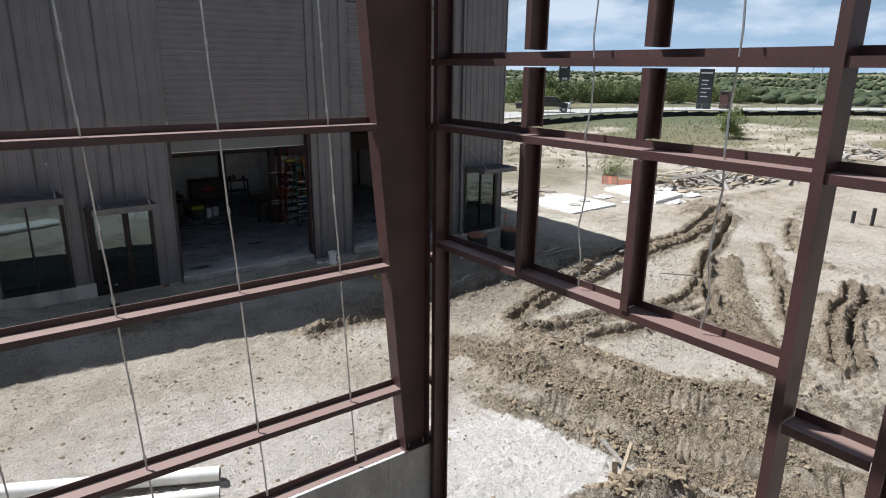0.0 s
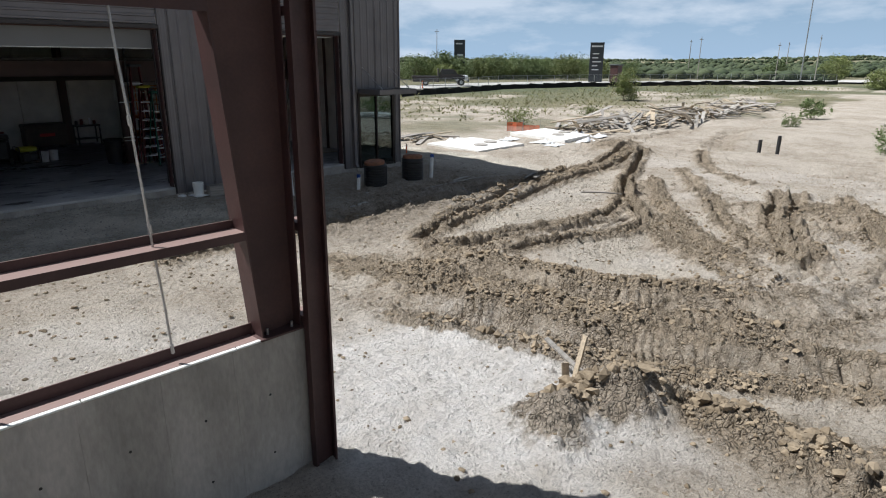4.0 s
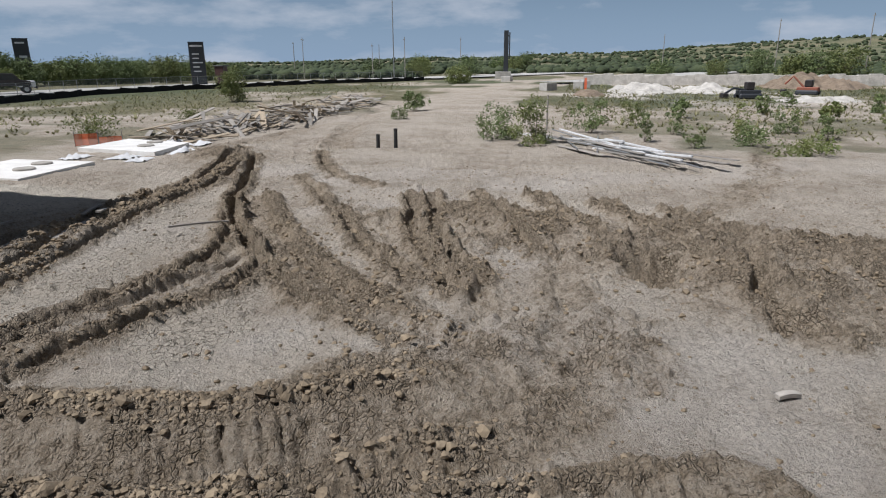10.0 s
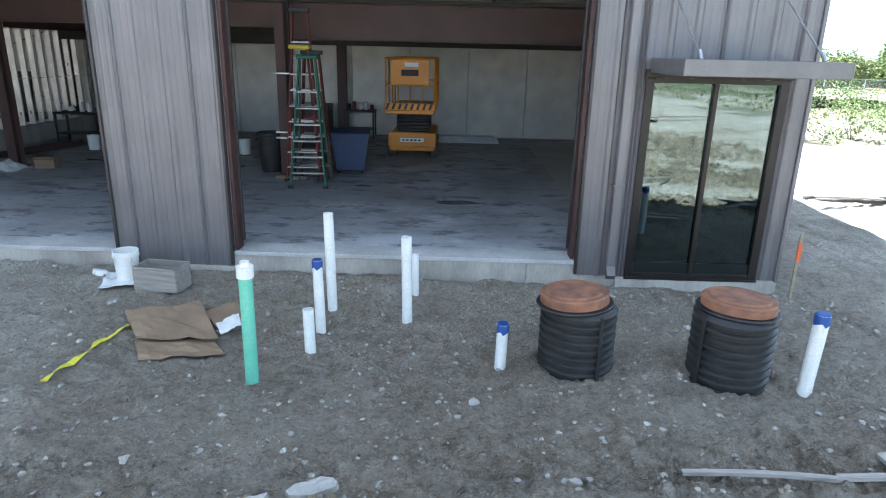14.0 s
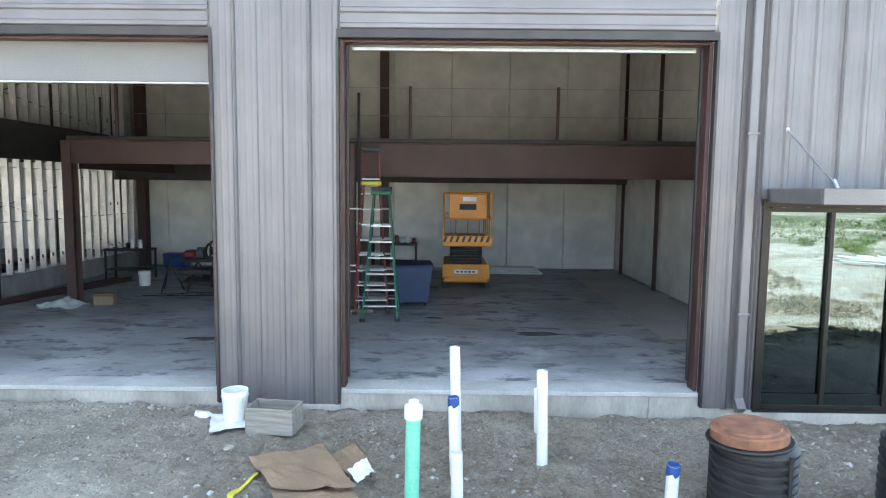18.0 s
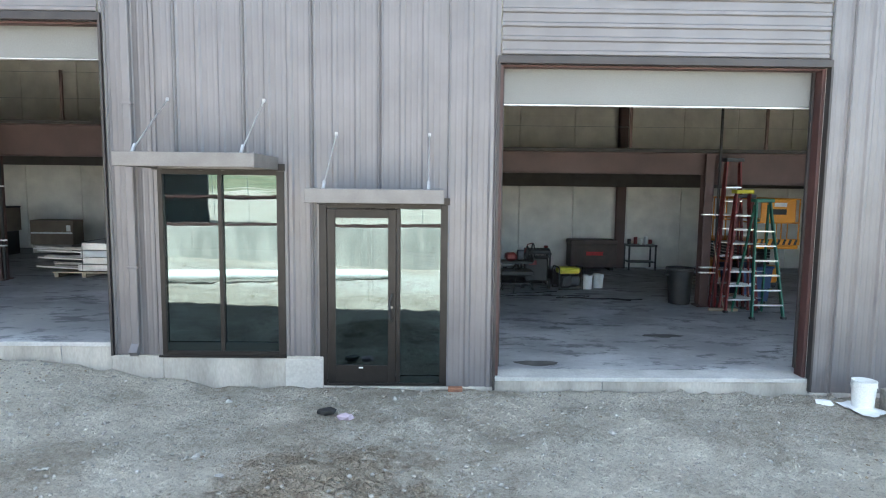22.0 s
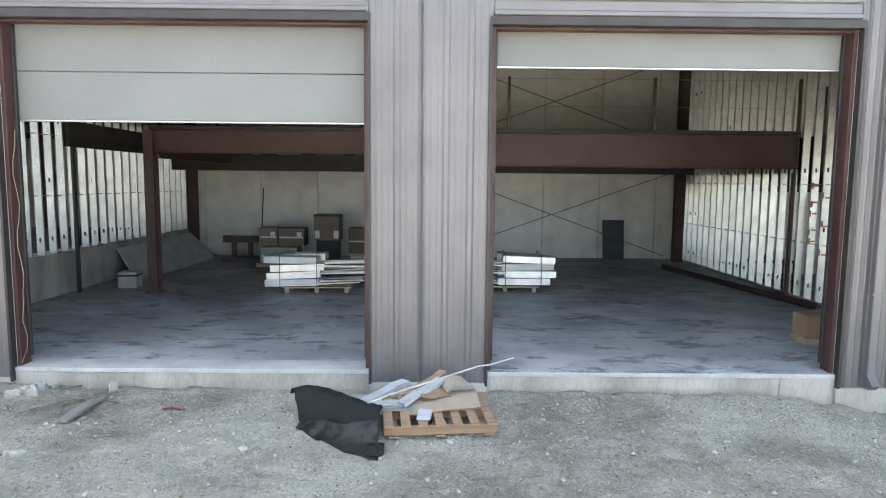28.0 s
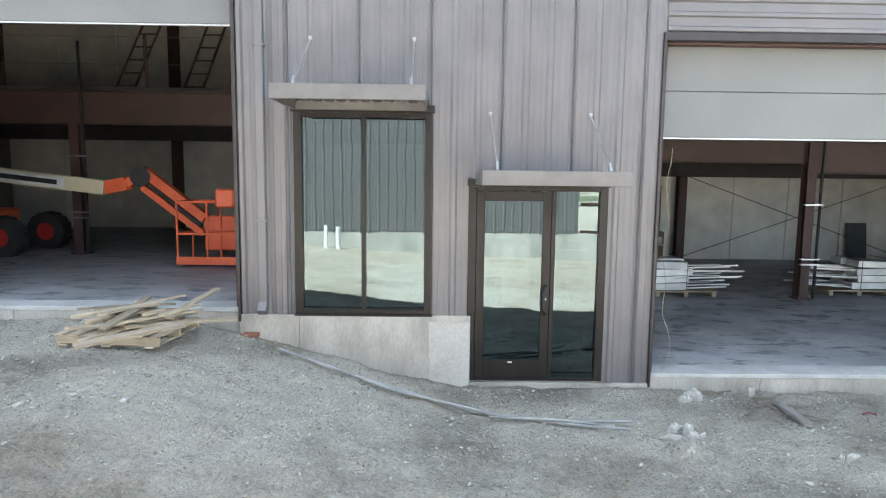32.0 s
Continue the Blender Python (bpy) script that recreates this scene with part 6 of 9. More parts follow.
n = thing("barrier_net", "torn orange plastic barrier netting on stakes", "barrier netting", at=pose(32.4, 25.8, ground_at(33, 25.0), 0, 0, -53))
part("net", M().ribbon([(0, -0.03), (0.3, 0.09), (0.55, -0.05), (0.95, 0.08)], 2, 0.02, 0.55), M_NET, n)
part("net", M().ribbon([(0.95, 0.08), (1.3, -0.06), (1.6, 0.07), (1.95, 0.0)], 2, 0.0, 0.38), M_NET, n, "slumped end of the netting")
for q in (0, 0.95, 1.95):
    part("stake", M().cbox(q - 0.02, q + 0.02, -0.02, 0.02, -0.2, 0.68, 0.004), M_WOODG, n)
n = thing("barrier_net", "orange plastic barrier netting far off", "barrier netting", at=(92.5, 1.5, ground_at(92.5, 1.5)))
part("net", M().ribbon([(-1.2, 0), (0, 0.3), (1.2, 0)], 2, 0, 1.7), M_NET, n)
for x, y in ((50.5, 68.5), (60.5, 72.0), (41, 66.6), (72, 74)):
    c = thing("traffic_cone", "orange channeliser post with white bands", "traffic cone", "traffic cones", at=(x, y, ground_at(x, y) + 0.15))
    part("body", M().lathe([(0.13, 0), (0.12, 0.06), (0.08, 0.1), (0.06, 1.05), (0.02, 1.1)], 10), M_ORANGE, c)
    part("base", M().cbox(-0.22, 0.22, -0.22, 0.22, -0.02, 0.05, 0.01), M_TYRE, c)
    part("band", M().lathe([(0.078, 0.7), (0.074, 0.85)], 10), M_SIGNW, c)

# flatbed truck on the road
M_TRUCKW = mat("white_truck_paint", (0.72, 0.73, 0.74), (0.66, 0.67, 0.68), rough=0.3, bump=0, coat=0.5)
M_WINDOW = mat("dark_window_glass", (0.02, 0.025, 0.03), rough=0.08, bump=0)
tk = thing("pickup_truck", "dark flatbed work truck with a white hood", "truck", at=pose(82.6, 79.2, ground_at(82.6, 79.2) + 0.16, 0, 0, -42) @ Matrix.Scale(1.35, 4))
part("cab", M().prism([(0.3, 0.75), (2.35, 0.75), (2.35, 1.2), (1.55, 1.32), (1.0, 1.95), (-0.55, 1.98), (-0.75, 1.3), (-0.75, 0.75)], 1, -0.95, 0.95), M_TRIM, tk)
part("window_glass", M().prism([(1.35, 1.36), (0.93, 1.86), (-0.5, 1.88), (-0.62, 1.36)], 1, -0.965, 0.965), M_WINDOW, tk)
part("hood", M().cbox(1.2, 2.75, -0.93, 0.93, 0.62, 1.24, 0.08), M_TRUCKW, tk)
part("bumper", M().cbox(2.7, 2.9, -0.9, 0.9, 0.45, 0.7, 0.04), M_TRIM, tk)
part("bed", M().cbox(-4.3, -0.85, -1.1, 1.1, 0.95, 1.15, 0.03), M_TRIM, tk)
part("toolbox", M().cbox(-4.2, -0.9, -1.1, -0.75, 0.45, 0.94, 0.03), M_TRIM, tk)
part("headache_rack", M().cbox(-1.0, -0.88, -1.0, 1.0, 1.15, 2.05, 0.03), M_TRIM, tk)
for x in (1.9, -2.6):
    for y in (-0.92, 0.92):
        wh = part("wheel", M().tube((x, y - 0.14, 0.42), (x, y + 0.14, 0.42), 0.42, 20), M_TYRE, tk)
        part("rim", M().tube((x, y - 0.15, 0.42), (x, y + 0.15, 0.42), 0.22, 14), M_ROD, wh)

# ---- loose things in the yard ----
M_CLOD = mat("dry_mud_clods", (0.31, 0.245, 0.165), (0.15, 0.115, 0.075), rough=0.95, scale=2.5, bump=0.6, fine=30, depth=0.02)
M_CHALK = mat("chalky_limestone", (0.44, 0.42, 0.38), (0.34, 0.32, 0.285), rough=0.9, scale=3, bump=0.2, fine=40)
M_STONE = mat("pale_gravel_stones", (0.38, 0.36, 0.32), (0.27, 0.25, 0.215), rough=0.9, scale=3, bump=0.2, fine=40)


def scatter(name, places, lo, hi, flat, material, label, seed):
    """Many small angular lumps as one mesh, half sunk in the ground."""
    rg = np.random.RandomState(seed)
    n = len(places)
    base = np.array([tuple(v) for v in iv])
    s = lo * (hi / lo) ** (rg.rand(n, 1, 1) ** 1.6)
    v = base[None] * s * rg.uniform(0.45, 1.35, (n, len(base), 3)) * np.array([1, 1, flat])
    a = rg.rand(n) * 6.283
    ca, sa = np.cos(a)[:, None], np.sin(a)[:, None]
    vx, vy = v[:, :, 0] * ca - v[:, :, 1] * sa, v[:, :, 0] * sa + v[:, :, 1] * ca
    P = np.array(places)
    out = np.stack([vx + P[:, None, 0], vy + P[:, None, 1], v[:, :, 2] + P[:, None, 2] + s[:, :, 0] * flat * 0.3], axis=-1).reshape(-1, 3)
    f = (np.array(jf)[None] + (np.arange(n) * len(base))[:, None, None]).reshape(-1, 3)
    q = bpy.data.meshes.new(name)
    q.from_pydata(out.tolist(), [], f.tolist())
    q.materials.append(material)
    return tagged(new(name, q), label, "rubble", kind="stuff")


rg = np.random.RandomState(21)
mud = GM[:, :, 2]
GW = sstep(0.35, 0.75, vnoise(GX * 0.9, GY * 0.9, 77))
jj, kk = np.nonzero((mud > 0.6) & (GX > 6.2) & (GX < 25) & (GY > -3) & (GY < 17.5))
pick = rg.choice(len(jj), 15000, p=(mud[jj, kk] ** 2 * GW[jj, kk]) / (mud[jj, kk] ** 2 * GW[jj, kk]).sum())
scatter("mud_clods", [(GX[jj[i], kk[i]] + rg.uniform(-0.03, 0.03), GY[jj[i], kk[i]] + rg.uniform(-0.03, 0.03), GZ[jj[i], kk[i]]) for i in pick], 0.008, 0.05, 0.7, M_CLOD, "broken clods of dry mud along the ruts", 22)


def row(line, n, wide, shift=0.0):
    """Places strewn along a line, shifted to its left."""
    seg = [math.hypot(b[0] - a[0], b[1] - a[1]) for a, b in zip(line[:-1], line[1:])]
    out = []
    for _ in range(n):
        d = rg.rand() * sum(seg)
        for (ax, ay), (bx, by), q in zip(line[:-1], line[1:], seg):
            if d <= q:
                break
            d -= q
        f, o = min(1, d / q), shift + rg.randn() * wide
        x, y = ax + (bx - ax) * f - (by - ay) / q * o, ay + (by - ay) * f + (bx - ax) / q * o
        out.append((x, y, ground_at(x, y)))
    return out


big = row(CHURN[3][0][2:], 900, 0.24) + row([(15.6, 14.4), (17, 14.5), (20.6, 15.0), (23, 15.4)], 420, 0.2)
big += row(TRACKS[0][0][1:8], 260, 0.12, 1.0) + row(TRACKS[0][0][1:8], 240, 0.14, -0.48) + row(TRACKS[1][0][1:7], 160, 0.1, -0.4)
scatter("mud_clods", big, 0.022, 0.085, 0.75, M_CLOD, "broken lumps of dried mud along the ruts", 26)
scatter("mud_clods", row([(7.9, 5.75), (8.7, 5.5), (9.4, 5.2)], 210, 0.22) + row([(9.6, 4.4), (9.3, 4.0)], 60, 0.2) + row([(9.5, 3.4), (8.9, 2.7)], 50, 0.25), 0.03, 0.11, 0.8, M_CLOD, "heaped lumps of dug clay", 27)
scatter("mud_clods", row(CHURN[2][0], 420, 0.8) + row(CHURN[1][0], 260, 0.5), 0.02, 0.08, 0.7, M_CLOD, "broken lumps of dried mud on churned dirt", 28)
pl = []
while len(pl) < 6500:
    x, y = rg.uniform(6, 30), rg.uniform(-4, 16)
    pl.append((x, y, ground_at(x, y)))
scatter("mud_clods", pl, 0.006, 0.05, 0.65, M_CLOD, "small clods scattered over the dirt", 23)
pl = []
while len(pl) < 11000:
    x, y = rg.uniform(-21, 21), 19.95 - 5.5 * rg.rand() ** 1.3
    pl.append((x, y, ground_at(x, y)))
scatter("gravel", pl, 0.007, 0.034, 0.6, M_STONE, "pale crushed gravel along the building", 24)
pl = []
while len(pl) < 1500:
    x, y = rg.uniform(-21, 21), 19.95 - 5.5 * rg.rand() ** 1.3
    pl.append((x, y, ground_at(x, y)))
scatter("gravel", pl, 0.006, 0.03, 0.55, M_STONE, "small stones along the building", 25)
pl = []
while len(pl) < 130:
    x, y = rg.uniform(-21, 19), 19.8 - 5.2 * rg.rand()
    pl.append((x, y, ground_at(x, y)))
scatter("gravel", pl, 0.022, 0.062, 0.6, M_CHALK, "pale limestone lumps along the building", 35)


pl = []
while len(pl) < 3000:
    x, y = rg.uniform(-21, 21), 19.95 - 6.5 * rg.rand() ** 1.2
    pl.append((x, y, ground_at(x, y)))
scatter("soil_crumbs", pl, 0.006, 0.022, 0.6, M_CLOD, "brown soil crumbs among the gravel", 29)
pl = []
while len(pl) < 1100:
    x, y = rg.uniform(-5, 8), rg.uniform(7.9, 14.5)
    pl.append((x, y, ground_at(x, y)))
scatter("soil_crumbs", pl, 0.010, 0.05, 0.6, M_CLOD, "brown soil crumbs on the pale dirt", 30)


def plank(l, w, t, bend=0.0):
    m = M()
    k = 6
    vs = []
    for i in range(k + 1):
        x = -l / 2 + l * i / k
        z = bend * (1 - (2 * i / k - 1) ** 2)
        vs += [(x, -w / 2, z), (x, w / 2, z), (x, w / 2, z + t), (x, -w / 2, z + t)]
    fs = [(0, 3, 2, 1), tuple(4 * k + q for q in (0, 1, 2, 3))]
    for i in range(k):
        fs += [(4 * i + q, 4 * i + (q + 1) % 4, 4 * i + 4 + (q + 1) % 4, 4 * i + 4 + q) for q in range(4)]
    return m.add(vs, fs)


def lay(name, x0, y0, x1, y1, w, t, material, label, category="plank", up=0.0, bend=0.02, group="loose planks"):
    """A board lying on the ground from one end to the other."""
    z0, z1 = ground_at(x0, y0) + up, ground_at(x1, y1) + up
    l = math.hypot(x1 - x0, y1 - y0)
    up = max([0] + [ground_at(x0 + (x1 - x0) * k / 12, y0 + (y1 - y0) * k / 12) - z0 - (z1 - z0) * k / 12 for k in range(13)]) * 0.85
    z0, z1 = z0 + up, z1 + up
    m = pose((x0 + x1) / 2, (y0 + y1) / 2, (z0 + z1) / 2 + 0.015, 0, 0, math.degrees(math.atan2(y1 - y0, x1 - x0))) @ pose(0, 0, 0, rnd.uniform(-6, 6), -math.degrees(math.atan2(z1 - z0, l)), 0)
    return solid(name, plank(l, w, t, bend), material, label, category, group, at=m)


lay("plank", 16.0, 16.1, 17.1, 16.0, 0.05, 0.03, M_WOODG, "thin grey weathered lath on shaded dirt")
lay("plank", 17.1, 16.02, 19.0, 16.12, 0.06, 0.03, M_WOODG, "thin grey weathered lath on shaded dirt", up=0.01)
lay("plank", 17.6, 16.3, 18.5, 16.42, 0.11, 0.03, M_WOODG, "short grey plank end")
lay("plank", 18.4, 14.5, 20.1, 15.0, 0.24, 0.04, M_WOODG, "wide pale plank beside the rut", up=0.03)
lay("plank", 19.9, 15.05, 20.6, 15.12, 0.10, 0.04, M_WOODG, "short grey board at the end of a plank", up=0.05)
lay("plank", 19.9, 14.62, 20.7, 14.9, 0.12, 0.04, M_WOODG, "short grey board at the end of a plank", up=0.06)
bt = [(16.67, 15.32), (16.78, 15.12), (16.91, 14.97), (17.2, 14.9), (17.64, 14.82)]
br = thing("branch", "broken grey branch on shaded dirt", "branch", "loose planks")
part("limb", M().path([(x, y, ground_at(x, y) + 0.04 + 0.015 * math.sin(3 * i)) for i, (x, y) in enumerate(bt)], 0.035, 7), M_WOODG, br)
part("twig", M().path([(17.2, 14.9, ground_at(17.2, 14.9) + 0.05), (17.4, 15.02, ground_at(17.4, 15.02) + 0.08), (17.55, 15.2, ground_at(17.55, 15.2) + 0.05)], 0.014, 6), M_WOODG, br)


def flake(x, y, l, w, h, turn, label):
    """A split flat stone with a broken rim and an uneven top."""
    rf = random.Random(int(x * 100))
    n = 11
    rim = [(l / 2 * rf.uniform(0.75, 1.1) * math.cos(2 * math.pi * i / n), w / 2 * rf.uniform(0.7, 1.15) * math.sin(2 * math.pi * i / n)) for i in range(n)]
    vs = [(px, py, -0.03) for px, py in rim] + [(px * 0.93, py * 0.93, h * rf.uniform(0.5, 1.0)) for px, py in rim] + [(px * 0.5, py * 0.5, h * rf.uniform(0.8, 1.25)) for px, py in rim] + [(0, 0, h)]
    fs = [(k * n + i, k * n + (i + 1) % n, (k + 1) * n + (i + 1) % n, (k + 1) * n + i) for k in range(2) for i in range(n)] + [(2 * n + i, 2 * n + (i + 1) % n, 3 * n) for i in range(n)]
    solid("stone", M().add(vs, fs).mesh("stone"), M_CHALK, label, "stone", "stones", at=pose(x, y, ground_at(x, y), 0, 0, turn))


flake(13.3, 15.76, 0.42, 0.17, 0.04, 24, "flat pale stone flake on brown soil")
flake(12.9, 15.48, 0.34, 0.11, 0.03, 40, "thin pale stone flake on brown soil")
flake(12.62, 15.42, 0.2, 0.12, 0.04, 10, "small pale stone flake on brown soil")
lay("branch", 19.0, 12.2, 20.1, 11.4, 0.05, 0.04, M_WOODG, "thin grey branch on dirt", "branch", 0.02)
lay("plank", 21.0, -3.0, 18.0, -3.35, 0.14, 0.05, M_WOOD, "splintered pale board on dirt", up=0.06)
lay("plank", 21.2, -3.4, 19.2, -3.3, 0.10, 0.05, M_WOODG, "splintered pale board on dirt", up=0.03)
lay("plank", 24.3, -4.6, 24.0, -5.8, 0.2, 0.05, M_WOOD, "short pale board on dirt", up=0.1)
lay("plank", 27.6, -6.6, 24.2, -5.3, 0.25, 0.05, M_WOOD, "wide pale board leaning on others", up=0.14)
lay("branch", 13.85, 1.5, 13.95, 1.25, 0.08, 0.05, M_WOODG, "small wood chunk on dirt", "branch")
lay("plank", 9.9, 6.1, 10.25, 6.3, 0.12, 0.03, M_WOOD, "pale wood scrap in the mud")

st = thing("broken_stake", "split wooden stakes stuck in a mud mound", "stake", at=(8.95, 5.93, ground_at(8.95, 5.93)))
part("stake", M().beam((-0.05, 0.05, -0.25), (0.12, -0.03, 0.62), [(-0.045, -0.012), (0.045, -0.012), (0.045, 0.012), (-0.045, 0.012)]), M_WOOD, st)
part("stake", M().beam((0.1, -0.1, 0.05), (0.05, 0.55, 0.42), [(-0.045, -0.012), (0.045, -0.012), (0.045, 0.012), (-0.045, 0.012)]), M_WOODG, st)
part("stake", M().beam((-0.15, 0.05, -0.1), (-0.1, 0.12, 0.25), [(-0.05, -0.012), (0.05, -0.012), (0.05, 0.012), (-0.05, 0.012)]), M_WOOD, st)

# big white pipe and lumber beside the stub wall
for x0, y0, x1, y1, r in ((-2.9, 12.1, 3.0, 9.45, 0.12), (-3.0, 11.2, 2.84, 8.96, 0.11)):
    q = thing("drain_pipe", "long white plastic drain pipe lying on dirt", "pipe", "drain pipes")
    d0 = Vector((x0, y0, ground_at(x0, y0) + r + 0.02))
    d1 = Vector((x1, y1, ground_at(x1, y1) + r + 0.02))
    u = (d1 - d0).normalized()
    part("pipe", M().tube(d0, d1, r, 18), M_PVC, q, smooth=2)
    # black disc on the closed end stands in for the pipe's shaded inside
    part("bore", M().tube(d1 - u * 0.01, d1 + u * 0.004, r * 0.88, 16), M_DARK, q)
    part("bell", M().tube(d0, d0 + u * 0.3, r * 1.12, 16), M_PVC, q)

# concrete pads with lids
M_SLAB = mat("white_cured_concrete", (0.80, 0.785, 0.75), (0.68, 0.66, 0.62), rough=0.85, scale=1.4, bump=0.2, fine=30)
for k, (cs, zt) in enumerate((([(23.63, 20.41), (27.2, 20.6), (27.3, 24.1), (23.85, 23.95)], -0.6), ([(29.55, 19.8), (32.6, 20.2), (33.6, 23.9), (30.3, 23.9)], -0.56))):
    p = thing("concrete_pad", "bright white concrete tank slab set in dirt", "concrete slab", "tank slabs")
    g = [(x, y, zt - 0.24) for x, y in cs] + [(x, y, zt) for x, y in cs]
    part("slab", M().add(g, [(3, 2, 1, 0), (4, 5, 6, 7), (0, 1, 5, 4), (1, 2, 6, 5), (2, 3, 7, 6), (3, 0, 4, 7)]), M_SLAB, p)
    cx, cy = sum(c[0] for c in cs) / 4, sum(c[1] for c in cs) / 4
    for dx, dy in ((-0.3, -0.6), (0.9, -0.2)):
        part("lid", M().lathe([(0.34, 0), (0.34, 0.05), (0.30, 0.07), (0.0, 0.07)], 18, (cx + dx, cy + dy, zt)), M_CONC, p)
rs = random.Random(31)
M_FOIL = mat("white_plastic_film", (0.75, 0.75, 0.74), (0.62, 0.62, 0.62), rough=0.35, bump=0.3, fine=8, depth=0.03)
for x, y, r in ((25.6, 24.0, 0.5), (26.5, 24.2, 0.4), (28.6, 22.6, 0.6), (28.9, 20.6, 0.7), (30.6, 19.3, 0.5), (33.6, 20.2, 0.7), (34.2, 22.2, 0.6), (28.3, 19.6, 0.5)):
    vs, fs, nn = [], [], 7
    for j in range(nn):
        for i in range(nn):
            u, v = 2 * i / (nn - 1) - 1, 2 * j / (nn - 1) - 1
            vs.append((x + u * r * rs.uniform(0.7, 1.1), y + v * r * 0.7 * rs.uniform(0.7, 1.1), ground_at(x + u * r, y + v * r) + 0.02 + rs.random() ** 2 * 0.3 * (1 - max(abs(u), abs(v)) * 0.8)))
    fs = [(j * nn + i, j * nn + i + 1, (j + 1) * nn + i + 1, (j + 1) * nn + i) for j in range(nn - 1) for i in range(nn - 1)]
    solid("plastic_sheet", M().add(vs, fs).mesh("plastic_sheet", True), M_FOIL, "crumpled white plastic film on dirt", "plastic sheet", "plastic sheets")

# lumber piles
bm = [plank(l, w, t, 0.02).mesh("board") for l, w, t in ((2.4, 0.14, 0.04), (3.6, 0.19, 0.04), (1.7, 0.09, 0.09), (4.4, 0.24, 0.04))]
for q in bm:
    q.materials.append(M_WOODG)
bw = [plank(l, w, t, 0.02).mesh("board") for l, w, t in ((2.4, 0.14, 0.04), (3.2, 0.28, 0.04), (1.5, 0.09, 0.09))]
for q in bw:
    q.materials.append(M_WOOD)
pile = thing("lumber_pile", "long scattered pile of grey scrap boards and forms", "lumber pile")
for i in range(250):
    u = rs.random() ** 1.25
    x, y = 35.5 + u * 34.5 + rs.gauss(0, 0.8), 22.4 + u * 1.6 + rs.gauss(0, 1.3)
    o = part("board", rs.choice(bm + bw), None, pile)
    o.matrix_basis = pose(x, y, ground_at(x, y) + 0.05 + rs.random() ** 2 * 0.75, rs.gauss(0, 12), rs.gauss(0, 9), rs.gauss(15, 45))
pile = thing("scrap_pile", "small heap of broken boards behind the white slab", "lumber pile")
for i in range(11):
    x, y = 25.3 + rs.gauss(0, 0.8), 25.6 + rs.gauss(0, 0.6)
    o = part("board", rs.choice(bm + bw), None, pile)
    o.matrix_basis = pose(x, y, ground_at(x, y) + 0.03 + rs.random() ** 2 * 0.14, rs.gauss(0, 6), rs.gauss(0, 3), rs.gauss(5, 25))
pile = thing("conduit_pile", "bundle of pale trim lengths and conduit lying in weeds", "metal scrap")
lm = [M().cbox(-2.6, 2.6, -0.06, 0.06, 0, 0.07, 0.01).mesh("length"), M().tube((-3, 0, 0.03), (3, 0, 0.03), 0.03, 8).mesh("length"), M().cbox(-2, 2, -0.14, 0.14, 0, 0.02, 0.004).mesh("length")]
for q, mm in zip(lm, (M_FOIL, M_STUD, M_WOODG)):
    q.materials.append(mm)
for i in range(24):
    u = rs.random()
    x, y = 38.2 - u * 6.6, 4.0 - u * 3.6 + rs.gauss(0, 0.6)
    o = part("length", lm[i % 3], None, pile)
    o.matrix_basis = pose(x, y, ground_at(x, y) + 0.06 + rs.random() * 0.18, 0, rs.gauss(0, 2), 27 + rs.gauss(0, 13))
for x, y, h in ((34.75, 11.35, 0.85), (34.35, 12.05, 0.6), (42.5, 4.9, 1.9)):
    solid("stub_pipe", M().tube((0, 0, -0.3), (0.04, 0, h), 0.085 if h < 1 else 0.05, 12), M_DARK if h < 1 else M_WOODG, "rusty dark steel pipe stub standing in dirt" if h < 1 else "thin wooden survey stake", "pipe stub", "pipe stubs", at=(x, y, ground_at(x, y)))
pl = thing("pallet_scrap", "broken pallet boards stacked on bare dirt", "pallet", at=pose(24.0, -5.2, ground_at(24, -5.2), 0, 0, 75))
for i in range(3):
    part("board", plank(1.3, 0.14, 0.03), M_WOOD, pl).matrix_basis = pose(0, -0.3 + i * 0.28, 0.12 + 0.02 * i, 0, 0, 3 * i)
for i in range(2):
    part("runner", plank(1.0, 0.09, 0.1), M_WOODG, pl).matrix_basis = pose(-0.4 + 0.8 * i, 0, 0.02, 0, 0, 90)
part("upright_board", plank(0.7, 0.28, 0.03), M_WOOD, pl).matrix_basis = pose(0.7, 0.3, 0.45, 0, 78, 40)
solid("boulder", M().add([(v.x * (0.26 + 0.1 * math.sin(9 * v.y)), v.y * 0.24, v.z * (0.2 + 0.05 * math.cos(7 * v.x))) for v in iv], jf).mesh("boulder"), M_CONC, "rounded pale boulder on dirt", "stone", "stones", at=(23.8, -7.5, ground_at(23.8, -7.5) + 0.12))

